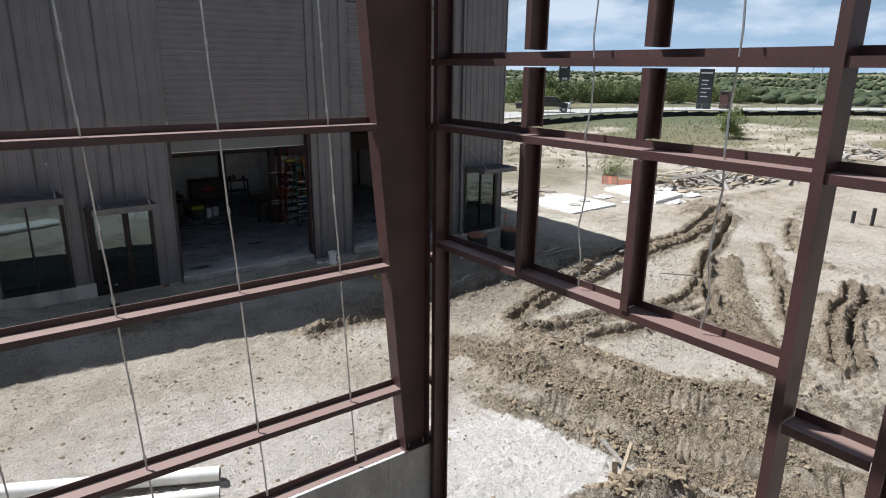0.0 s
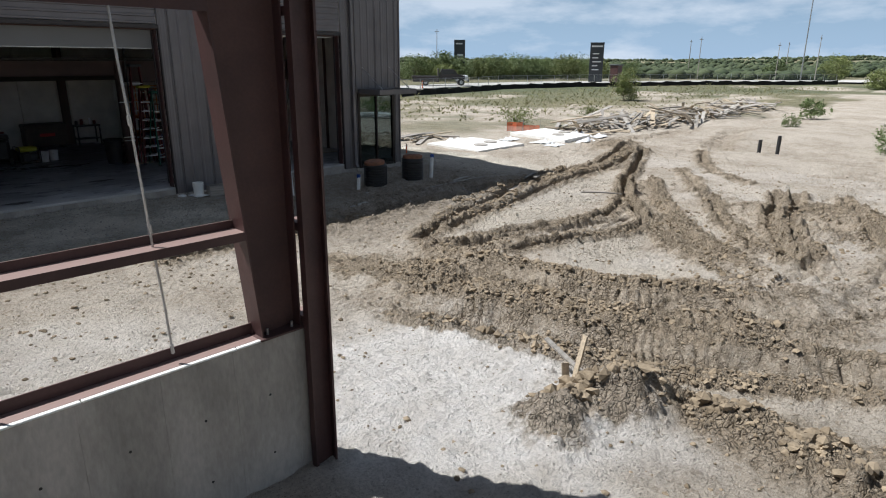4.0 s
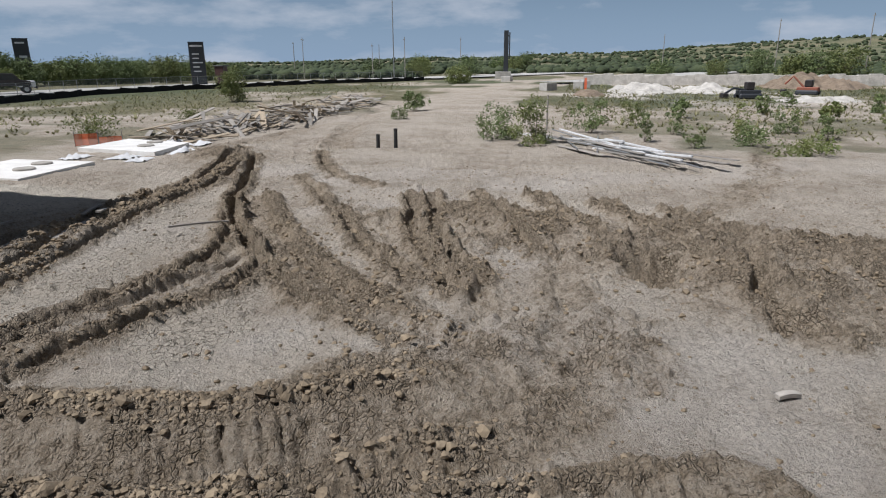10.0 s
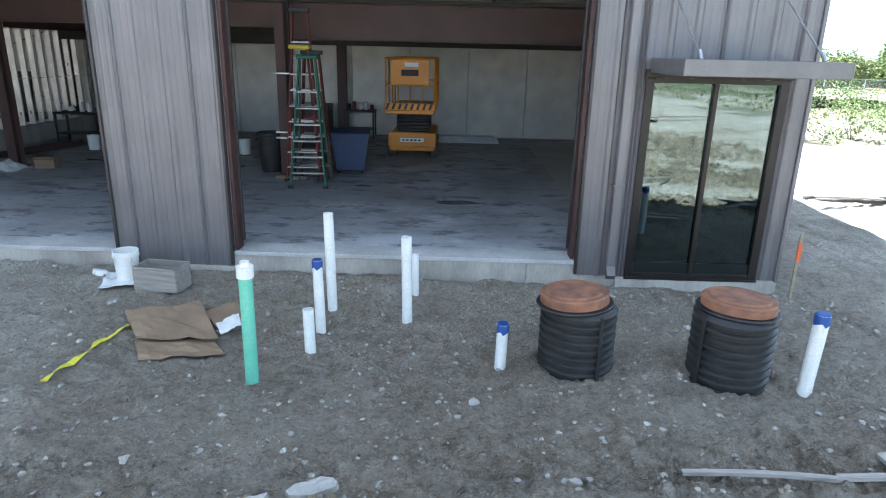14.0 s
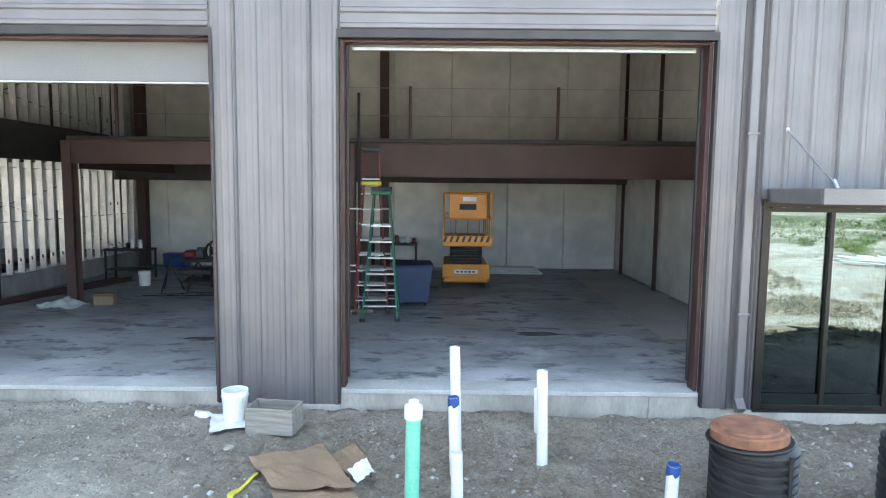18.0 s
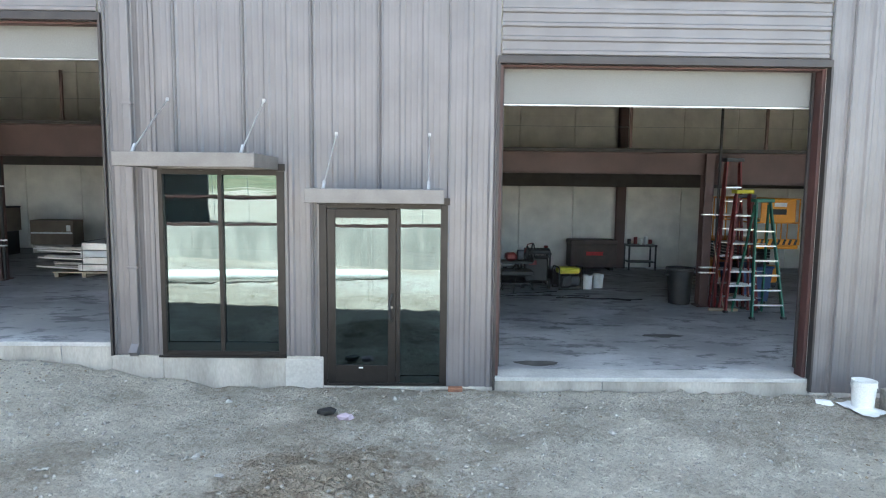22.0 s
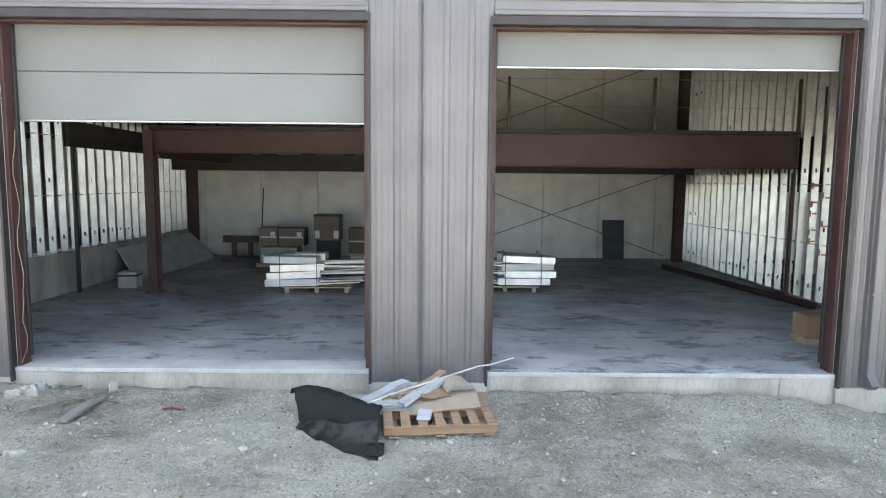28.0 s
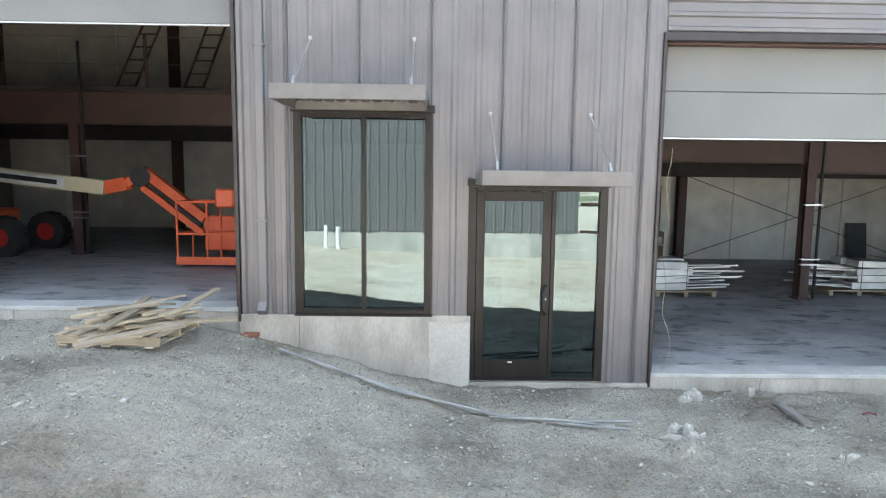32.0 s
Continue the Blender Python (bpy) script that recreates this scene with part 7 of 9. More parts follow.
# pipes standing out of the ground by the doorway
def riser(x, y, top, r, material, label, cap=None, tilt=0):
    z = ground_at(x, y)
    t = thing("standpipe", label, "standpipe", "standpipes by the doorway", at=pose(x, y, z, tilt, tilt * 0.5, 0))
    h = top - z
    part("pipe", M().lathe([(r, -0.3), (r, h), (r * 0.86, h), (r * 0.86, h - 0.12)], 18), material, t, smooth=2)
    if cap == "blue":
        part("tape_cap", M().add([(r * k * math.cos(q * 0.3927), r * k * math.sin(q * 0.3927), zz) for k, zs in ((1.05, -0.07), (1.07, -0.01), (0.9, 0.012), (0.02, 0.014)) for q in range(16) for zz in [h + zs - (0.035 * ((q * 7 + int(x * 10)) % 4) / 3 if zs < -0.05 else 0)]], [(i * 16 + q, i * 16 + (q + 1) % 16, i * 16 + 16 + (q + 1) % 16, i * 16 + 16 + q) for i in range(3) for q in range(16)]), M_BLUE, t, "blue tape over the end", smooth=2)
    if cap == "white":
        part("cap", M().lathe([(r * 1.25, h - 0.09), (r * 1.25, h + 0.015), (r * 0.7, h + 0.02), (r * 0.65, h + 0.06), (0.002, h + 0.06)], 16), M_PVC, t, "white cleanout cap", smooth=2)


riser(12.36, 17.37, 0.45, 0.062, M_GREENPVC, "green sewer cleanout pipe with a white cap", "white", 2)
riser(12.78, 19.2, 0.48, 0.06, M_PVC, "tall white plastic pipe standing in gravel", None, -3)
riser(12.76, 18.6, 0.09, 0.058, M_PVC, "white plastic pipe with blue tape on its end", "blue", -4)
riser(12.77, 18.02, -0.24, 0.058, M_PVC, "short white plastic pipe stub", None, -3)
riser(13.72, 18.92, 0.30, 0.06, M_PVC, "tall white plastic pipe standing in gravel", None, -2)
riser(13.77, 19.6, -0.12, 0.05, M_PVC, "shorter white plastic pipe beside a taller one", None, -2)
riser(14.75, 17.85, -0.25, 0.058, M_PVC, "short white pipe with blue tape on its end", "blue", 2)
riser(17.52, 17.3, 0.18, 0.065, M_PVC, "white plastic pipe with blue tape on its end", "blue", 2)

for x, y, tilt in ((15.5, 17.85, 4), (16.92, 17.6, -3)):
    t = thing("tank_riser", "black corrugated tank riser with a rusty orange lid", "tank riser", "tank risers", at=pose(x, y, ground_at(x, y), 0, 0, x * 40))
    prof, z = [(0.37, -0.3), (0.37, 0.0)], 0.0
    while z < 0.66:
        prof += [(0.345, z + 0.01), (0.345, z + 0.04), (0.375, z + 0.055), (0.375, z + 0.075)]
        z += 0.083
    prof += [(0.33, 0.70), (0.30, 0.70)]
    part("barrel", M().lathe(prof, 36), M_RISER, t, smooth=2)
    part("collar", M().lathe([(0.372, 0.69), (0.378, 0.70), (0.372, 0.712), (0.1, 0.712)], 30).moved(pose(0, 0, 0, tilt, 0, 0)), M_RISER, t)
    part("lid", M().lathe([(0.325, 0.713), (0.335, 0.72), (0.335, 0.80), (0.32, 0.815), (0.28, 0.815), (0.27, 0.835), (0.002, 0.84)], 36).moved(pose(0, 0, 0, tilt, 0, 0)), M_LID, t, "rusty orange-brown lid", smooth=2)
    for a in (0.6, 2.4, 4.3):
        part("seam", M().cbox(0.366, 0.386, -0.02, 0.02, 0.0, 0.68, 0.004).moved(pose(0, 0, 0, 0, 0, math.degrees(a))), M_RISER, t)

sk = thing("survey_stake", "wooden stake with an orange ribbon by the corner", "stake", at=(18.62, 19.75, ground_at(18.62, 19.75)))
part("stake", M().cbox(-0.02, 0.02, -0.012, 0.012, -0.2, 0.85, 0.003), M_WOOD, sk)
part("ribbon", M().cbox(-0.024, 0.03, -0.016, 0.016, 0.5, 0.75, 0.006), M_ORANGE, sk)


def bucket(x, y, z, r=0.15, h=0.37, material=None, label="white plastic five-gallon bucket", tilt=0):
    t = thing("bucket", label, "bucket", "buckets", at=pose(x, y, z, tilt, 0, x * 50))
    part("pail", M().lathe([(r * 0.86, 0), (r * 0.97, h * 0.8), (r * 1.05, h * 0.8), (r * 1.05, h * 0.84), (r, h * 0.84), (r * 1.02, h), (r * 0.93, h), (r * 0.82, 0.02)], 22), material or M_PVC, t, smooth=2)
    part("bail", M().path([(r * math.cos(a) * 1.06, 0.02, h * 0.8 - 0.12 * math.sin(a)) for a in [math.pi * i / 8 for i in range(9)]], 0.004, 5), M_ROD, t, "wire bail handle")


z = ground_at(10.17, 19.42) + 0.02
bucket(10.17, 19.42, z, label="white paint bucket with spills beside the pier")
bx = thing("wooden_crate", "small open plywood crate on gravel", "crate", at=pose(10.68, 19.26, ground_at(10.68, 19.26), 0, 0, -8))
for a, b, c, d in ((-0.28, 0.28, -0.17, -0.15), (-0.28, 0.28, 0.15, 0.17), (-0.28, -0.26, -0.15, 0.15), (0.26, 0.28, -0.15, 0.15)):
    part("side", M().cbox(a, b, c, d, 0, 0.3, 0.004), M_WOODG, bx)
part("bottom", M().box(-0.26, 0.26, -0.15, 0.15, 0.0, 0.02), M_WOODG, bx)
def flat_sheet(name, cs, up, wave, material, label, category, seed):
    """A limp sheet over four corners, lying on the ground."""
    vs, nn = [], 9
    for j in range(nn):
        for k in range(nn):
            u, v = k / (nn - 1), j / (nn - 1)
            X = (cs[0][0] * (1 - u) + cs[1][0] * u) * (1 - v) + (cs[3][0] * (1 - u) + cs[2][0] * u) * v
            Y = (cs[0][1] * (1 - u) + cs[1][1] * u) * (1 - v) + (cs[3][1] * (1 - u) + cs[2][1] * u) * v
            jag = 0.02 * noise.noise(Vector((u * 7, v * 7, seed)))
            mz = sum(ground_at(X + dx, Y + dy) for dx in (-0.2, 0, 0.2) for dy in (-0.2, 0, 0.2)) / 9
            vs.append((X + jag, Y - jag, max(mz, ground_at(X, Y)) + up + wave * (0.5 + noise.noise(Vector((u * 2.2, v * 2.2, seed + 3))))))
    top = len(vs)
    vs += [(p[0], p[1], p[2] + 0.007) for p in vs]
    fs = []
    for j in range(nn - 1):
        for k in range(nn - 1):
            q = (j * nn + k, j * nn + k + 1, (j + 1) * nn + k + 1, (j + 1) * nn + k)
            fs += [q[::-1], tuple(p + top for p in q)]
    rim = list(range(nn)) + [j * nn + nn - 1 for j in range(1, nn)] + [(nn - 1) * nn + k for k in range(nn - 2, -1, -1)] + [j * nn for j in range(nn - 2, 0, -1)]
    fs += [(rim[i], rim[(i + 1) % len(rim)], rim[(i + 1) % len(rim)] + top, rim[i] + top) for i in range(len(rim))]
    return solid(name, M().add(vs, fs), material, label, category, "litter by the pier")


flat_sheet("cardboard_sheet", [(11.02, 17.83), (11.23, 17.47), (11.94, 17.81), (11.69, 18.12)], 0.02, 0.02, M_CARD, "flattened brown cardboard under another sheet", "cardboard", 1)
flat_sheet("cardboard_sheet", [(11.40, 18.66), (11.63, 19.07), (11.85, 18.65), (11.70, 18.30)], 0.02, 0.03, M_CARD, "small brown cardboard flap on gravel", "cardboard", 2)
flat_sheet("cardboard_sheet", [(10.66, 18.36), (11.30, 18.82), (11.80, 18.04), (11.07, 17.77)], 0.05, 0.05, M_CARD, "flattened brown cardboard box on gravel", "cardboard", 3)
flat_sheet("paper_sheet", [(11.66, 18.34), (11.82, 18.62), (11.93, 18.38), (11.80, 18.12)], 0.075, 0.02, M_PAPER, "white paper sheet on cardboard", "paper", 4)
flat_sheet("plastic_sheet", [(9.86, 19.5), (10.02, 18.98), (10.42, 19.22), (10.2, 19.6)], 0.01, 0.05, M_FOIL, "crumpled white plastic under a bucket", "plastic sheet", 5)
M_YEL = mat("yellow_strap", (0.6, 0.55, 0.04), (0.5, 0.45, 0.05), rough=0.6)
m = M()
pts = [(10.80 - 0.012 * i + 0.03 * math.sin(i * 0.9), 18.15 - i * 0.075) for i in range(17)]
for (ax, ay), (bx_, by), i in zip(pts[:-1], pts[1:], range(16)):
    za, zb = ground_at(ax, ay) + 0.03, ground_at(bx_, by) + 0.03
    w0, w1 = 0.022 + 0.010 * math.sin(i * 1.3), 0.022 + 0.010 * math.sin(i * 1.3 + 1.3)
    m.add([(ax - w0, ay, za), (ax + w0, ay, za + 0.02 * math.sin(i)), (bx_ + w1, by, zb + 0.02 * math.sin(i + 1)), (bx_ - w1, by, zb)] + [(ax - w0, ay, za - 0.004), (ax + w0, ay, za - 0.004 + 0.02 * math.sin(i)), (bx_ + w1, by, zb - 0.004 + 0.02 * math.sin(i + 1)), (bx_ - w1, by, zb - 0.004)], [(0, 1, 2, 3), (7, 6, 5, 4), (0, 3, 7, 4), (1, 5, 6, 2)])
solid("caution_tape", m, M_YEL, "flat yellow strap lying on gravel", "strap")
M_CORD = mat("pale_cord", (0.42, 0.36, 0.24), (0.34, 0.29, 0.19), rough=0.8)
for x0, z1, z0, s in ((-10.58, 3.2, 0.25, 1),):
    pts = [(x0 + 0.03 * math.sin(i * 1.3) + (0.08 * math.sin(i * 0.7) if i < 5 else 0), 20.03 if i > 3 else 19.93, z0 + 0.03 + (z1 - z0) * i / 16) for i in range(17)]
    solid("cord", M().path(pts, 0.0035, 5), M_CORD, "thin pale cord hanging down a door jamb", "cord")

# pallets by the wall
def pallet(x, y, turn, label, n=7, z=None, wood=None):
    t = thing("pallet", label, "pallet", "pallets", at=pose(x, y, (ground_at(x, y) if z is None else z) + 0.01, 0, 0, turn))
    for k in (-0.45, 0, 0.45):
        part("stringer", M().cbox(-0.6, 0.6, k - 0.02, k + 0.02, 0.02, 0.11, 0.003), wood or M_WOOD, t)
    for i in range(n):
        xx = -0.55 + i * 1.1 / (n - 1)
        part("deck_board", M().cbox(xx - 0.05, xx + 0.05, -0.5, 0.5, 0.112, 0.13, 0.003), wood or M_WOOD, t)
    for xx in (-0.5, 0, 0.5):
        part("bottom_board", M().cbox(xx - 0.05, xx + 0.05, -0.5, 0.5, 0.0, 0.018, 0.003), wood or M_WOOD, t)
    return t


def card(l, w, curl, seed):
    """A sheet of cardboard, curled up at one end."""
    m, vs, k = M(), [], 8
    for i in range(k + 1):
        f = i / k
        z = curl * max(0, f - 0.35) ** 2 * 2 + 0.012 * math.sin(f * 9 + seed)
        for yy in (-w / 2, 0, w / 2):
            for t in (0, 0.007):
                vs.append((-l / 2 + l * f, yy + 0.02 * math.sin(f * 5 + seed), z + t + 0.01 * math.sin(yy * 7 + seed)))
    fs = []
    for i in range(k):
        o, q = 6 * i, 6 * i + 6
        fs += [(o, q, q + 2, o + 2), (o + 2, q + 2, q + 4, o + 4), (o + 3, q + 3, q + 1, o + 1), (o + 5, q + 5, q + 3, o + 3), (o + 1, q + 1, q, o), (o + 4, q + 4, q + 5, o + 5)]
    fs += [(0, 2, 3, 1), (2, 4, 5, 3), (6 * k + 1, 6 * k + 3, 6 * k + 2, 6 * k), (6 * k + 3, 6 * k + 5, 6 * k + 4, 6 * k + 2)]
    return m.add(vs, fs)


M_TRIMW = mat("dull_white_trim", (0.46, 0.47, 0.48), (0.38, 0.385, 0.39), rough=0.5, bump=0.1, scale=3)
M_PALLET = mat("reddish_pallet_wood", (0.36, 0.235, 0.145), (0.25, 0.165, 0.105), rough=0.85, scale=5, bump=0.3, fine=30, stretch=(0.3, 4, 4))
M_TARPD = mat("dusty_black_tarp", (0.05, 0.048, 0.044), (0.016, 0.016, 0.016), spec=0.2, rough=0.85, scale=5, bump=0.4, fine=16, edge=(0.42, 0.58))
M_STRIP = mat("dull_galvanised", (0.36, 0.36, 0.35), (0.26, 0.255, 0.245), rough=0.6, metal=0.4, bump=0.1, scale=4)
M_RED = mat("red_fibreglass", (0.15, 0.014, 0.014), (0.12, 0.012, 0.012), rough=0.45, bump=0.05)
M_CARDP = mat("pale_cardboard", (0.38, 0.31, 0.24), (0.33, 0.265, 0.2), rough=0.9, bump=0.1, scale=3)
pallet(-5.27, 18.9, 6, "worn wooden pallet carrying scrap trim", wood=M_PALLET)
gp = ground_at(-5.27, 18.9) + 0.142


def scrap(name, p0, p1, w, material, label, category, lip=0.0, t=0.005, roll=0.0):
    """A flat length from one end to the other, lying over the heap; lip: depth of a folded edge."""
    a, b = Vector(p0), Vector(p1)
    u = (b - a).normalized()
    v = u.cross(Vector((0, 0, 1))).normalized() * math.cos(roll) + Vector((0, 0, 1)) * math.sin(roll)
    n = v.cross(u)
    ob = thing(name, label, category, "scraps on the pallet")
    k = 5

    def strip(e0, e1, thick):
        vs = []
        for i in range(k + 1):
            c = a + (b - a) * (i / k) + n * (0.012 * math.sin(i * 1.9 + p0[0] * 7))
            vs += [c + e0, c + e1, c + e1 + thick, c + e0 + thick]
        fs = [(0, 3, 2, 1), tuple(4 * k + q for q in (0, 1, 2, 3))]
        for i in range(k):
            fs += [(4 * i + q, 4 * i + (q + 1) % 4, 4 * i + 4 + (q + 1) % 4, 4 * i + 4 + q) for q in range(4)]
        return M().add([tuple(q) for q in vs], fs)
    part("web", strip(-v * (w / 2), v * (w / 2), n * t), material, ob)
    if lip:
        part("lip", strip(v * (w / 2) - n * lip, v * (w / 2) + n * t, v * t), material, ob)
    return ob


# flattened cartons, the upper one with a rolled flap
for l, w, x, y, z, tx, ty, a, mm, nm in ((0.84, 0.40, -5.21, 18.97, 0.012, 5, -2, 7, M_CARD, "flattened brown carton lying on a pallet"), (0.86, 0.42, -5.22, 18.99, 0.045, 12, -3, 6, M_CARDP, "pale flattened carton on top of another")):
    solid("cardboard_sheet", card(l, w, 0.0, x * 9), mm, nm, "cardboard", "scraps on the pallet", at=pose(x, y, gp + z, tx, ty, a))
fl = thing("carton_flap", "pale carton flap curled over on a heap of scrap", "cardboard", "scraps on the pallet", at=pose(-5.03, 19.27, gp + 0.10, 0, 0, 14))
vs, nn = [], 10
for i in range(nn + 1):
    a = math.pi * (0.05 + 0.85 * i / nn)
    for yy in (-0.19, 0.19):
        for r in (0.085, 0.091):
            vs.append((-0.17 * math.cos(a) - 0.05 * yy, yy * (1 - 0.25 * i / nn), r * 1.25 * math.sin(a)))
fs = []
for i in range(nn):
    o, q = 4 * i, 4 * i + 4
    fs += [(o, q, q + 2, o + 2), (o + 3, q + 3, q + 1, o + 1), (o + 1, q + 1, q, o), (o + 2, q + 2, q + 3, o + 3)]
part("curl", M().add(vs, fs + [(0, 2, 3, 1), (4 * nn + 1, 4 * nn + 3, 4 * nn + 2, 4 * nn)]), M_CARDP, fl)
part("flat_flap", card(0.40, 0.3, 0.0, 2.0).moved(pose(-0.3, -0.05, 0.0, 8, 4, 10)), M_CARD, fl)
scrap("plank", (-5.63, 19.10, gp + 0.06), (-5.19, 19.70, gp + 0.16), 0.11, M_PALLET, "brown board scrap under metal trim", "plank", t=0.025)
scrap("trim_scrap", (-6.25, 18.93, gp + 0.0), (-5.65, 19.53, gp + 0.12), 0.13, M_TRIMW, "bent white metal trim offcut on a pallet", "trim scrap", 0.035)
scrap("trim_scrap", (-5.67, 18.85, gp + 0.08), (-5.23, 19.35, gp + 0.19), 0.12, M_TRIMW, "bent white metal trim offcut on a pallet", "trim scrap", 0.035)
scrap("trim_scrap", (-6.08, 18.99, gp + 0.04), (-5.61, 18.93, gp + 0.05), 0.11, M_TRIMW, "bent white metal trim offcut on a pallet", "trim scrap", 0.03)
scrap("trim_scrap", (-5.98, 18.85, gp + 0.02), (-5.53, 18.81, gp + 0.02), 0.09, M_STRIP, "grey metal trim offcut on a pallet", "trim scrap", 0.02)
scrap("paper_sheet", (-5.41, 18.53, gp + 0.004), (-5.39, 18.85, gp + 0.006), 0.15, M_TRIMW, "crumpled pale wrapper on pallet boards", "paper")
solid("steel_strip", M().path([(-6.34, 18.65, gp - 0.02), (-6.18, 18.69, gp + 0.06), (-5.77, 18.80, gp + 0.19), (-5.28, 18.95, gp + 0.31), (-4.79, 19.15, gp + 0.41), (-4.65, 19.25, gp + 0.40), (-4.35, 19.45, gp + 0.43)], 0.010, 6), M_TRIMW, "thin bent metal strip sticking up from the pallet", "metal strip")
# black sheet folded over on itself: a standing fold behind, a dirty flap in front
tp = thing("tarp", "folded black tarp with a dirty flap on the dirt", "tarp")


def drape(far, near, height, seed, wave):
    """A limp sheet between two edge lines, with a height profile across it."""
    vs, nn = [], 21
    for j in range(nn):
        for k in range(nn):
            u, v = k / (nn - 1), j / (nn - 1)
            f = [np.interp(u * (len(far) - 1), range(len(far)), [q[c] for q in far]) for c in (0, 1)]
            g = [np.interp(u * (len(near) - 1), range(len(near)), [q[c] for q in near]) for c in (0, 1)]
            x, y = f[0] + (g[0] - f[0]) * v, f[1] + (g[1] - f[1]) * v
            wr = wave * (noise.noise(Vector((u * 4, v * 5, seed))) + 0.5 * noise.noise(Vector((u * 11, v * 9, seed + 5))))
            vs.append((x + 0.5 * wr, y + 0.5 * wr, max(ground_at(x, y) + 0.012, -0.08 + height(u, v) + wr)))
    top = len(vs)
    vs += [(p[0], p[1], p[2] - 0.008) for p in vs]
    fs = []
    for j in range(nn - 1):
        for k in range(nn - 1):
            q = (j * nn + k, j * nn + k + 1, (j + 1) * nn + k + 1, (j + 1) * nn + k)
            fs += [q, tuple(p + top for p in q[::-1])]
    rim = list(range(nn)) + [j * nn + nn - 1 for j in range(1, nn)] + [(nn - 1) * nn + k for k in range(nn - 2, -1, -1)] + [j * nn for j in range(nn - 2, 0, -1)]
    fs += [(rim[i], rim[i] + top, rim[(i + 1) % len(rim)] + top, rim[(i + 1) % len(rim)]) for i in range(len(rim))]
    return M().add(vs, fs).mesh("sheet", True)


part("fold", drape([(-7.01, 19.30), (-6.58, 19.25), (-6.23, 19.02), (-5.87, 18.85)], [(-6.81, 18.88), (-6.53, 18.65), (-6.23, 18.40), (-5.87, 18.30)], lambda u, v: (0.40 - 0.10 * u) * (1 - (2 * v - 0.75) ** 2 * 0.6) * min(1, 0.8 + u), 3, 0.03), M_TARP, tp, "black standing fold")
part("flap", drape([(-6.75, 18.88), (-6.53, 18.62), (-6.23, 18.40), (-5.87, 18.32)], [(-6.81, 18.70), (-6.45, 18.32), (-6.13, 18.04), (-5.83, 17.88)], lambda u, v: (0.06 + 0.20 * u) * (1 - v) ** 1.2 + 0.015, 9, 0.025), M_TARPD, tp, "grey dusty flap")
part("corner", drape([(-5.95, 18.20), (-5.88, 18.22), (-5.79, 18.20)], [(-5.96, 17.94), (-5.85, 17.90), (-5.78, 17.96)], lambda u, v: 0.07 + 0.05 * math.sin(math.pi * v), 12, 0.01), M_TARP, tp, "turned-up black corner")
pallet(-17.2, 19.05, -6, "worn wooden pallet covered with loose wood")
rs = random.Random(51)
gz = ground_at(-17.2, 19.05) + 0.15
for i in range(26):
    solid("wood_offcut", plank(rs.uniform(0.3, 1.1), rs.uniform(0.06, 0.12), 0.025, 0.01), M_WOOD, "pale split wood offcut on a pallet", "wood offcut", "offcuts on the pallet", at=pose(-17.0 + rs.gauss(0, 0.24), 19.1 + rs.gauss(0, 0.25), gz + 0.008 * i, rs.gauss(0, 9), rs.gauss(0, 6), rs.gauss(64, 20)))
M_DEBRIS = mat("dark_twigs", (0.12, 0.10, 0.08), (0.2, 0.17, 0.13), rough=0.9)
for i, pts in enumerate((((-15.6, 19.55), (-14.6, 19.2), (-13.2, 18.95), (-12.2, 18.7), (-11.4, 18.55)), ((-15.2, 19.4), (-14.1, 19.05), (-12.9, 18.85), (-11.9, 18.5), (-11.5, 18.3)), ((-13.0, 18.75), (-12.2, 18.6), (-11.6, 18.55)))):
    solid("steel_channel", M().path([(x, y, ground_at(x, y) + 0.05 + 0.03 * math.sin(k * 2)) for k, (x, y) in enumerate(pts)], 0.02, 6), M_STRIP, "long bent galvanised strip lying on gravel", "metal strip", "metal strips")
for x, y, mm, nm in ((-11.1, 18.25, M_STONE, "pale broken plaster lump on gravel"), (3.1, 18.8, M_DARK, "black and pink rag on gravel"), (3.35, 18.72, M_BANNER, "black and pink rag on gravel"), (9.75, 19.55, M_FOIL, "white spilled plaster on gravel"), (10.75, 19.75, M_BLUE, "blue plastic wrapper on gravel")):
    q = M().add([tuple(Vector((v.x * 0.13 * rs.uniform(0.5, 1.4), v.y * 0.09 * rs.uniform(0.5, 1.4), v.z * 0.06 * rs.uniform(0.5, 1.5))) ) for v in iv], jf)
    solid("litter", q.mesh("litter"), mm, nm, "litter", "litter", at=(x, y, ground_at(x, y) + 0.03))
for x, y, l, w, h, a in ((-10.95, 18.5, 0.17, 0.12, 0.09, 20), (-10.8, 18.47, 0.15, 0.12, 0.1, 70), (-10.82, 18.32, 0.16, 0.1, 0.07, 5), (-10.7, 18.33, 0.1, 0.08, 0.05, 40), (-10.87, 18.6, 0.12, 0.08, 0.05, 0), (-9.38, 19.86, 0.12, 0.1, 0.1, 30), (-9.31, 17.91, 0.17, 0.07, 0.05, 4), (-9.42, 17.92, 0.08, 0.07, 0.05, 50)):
    flake(x, y, l, w, h, a, "white limestone lump on gravel")
for x, y, l, w, h, a in ((-10.42, 19.5, 0.22, 0.14, 0.06, 10), (-10.28, 19.6, 0.26, 0.18, 0.09, -20), (-10.22, 19.75, 0.12, 0.1, 0.09, 40)):
    flake(x, y, l, w, h, a, "rough pale stone by the wall")
lay("plank", -9.29, 19.43, -9.32, 18.65, 0.12, 0.03, M_WOODG, "grey board lying on gravel by the doorway")
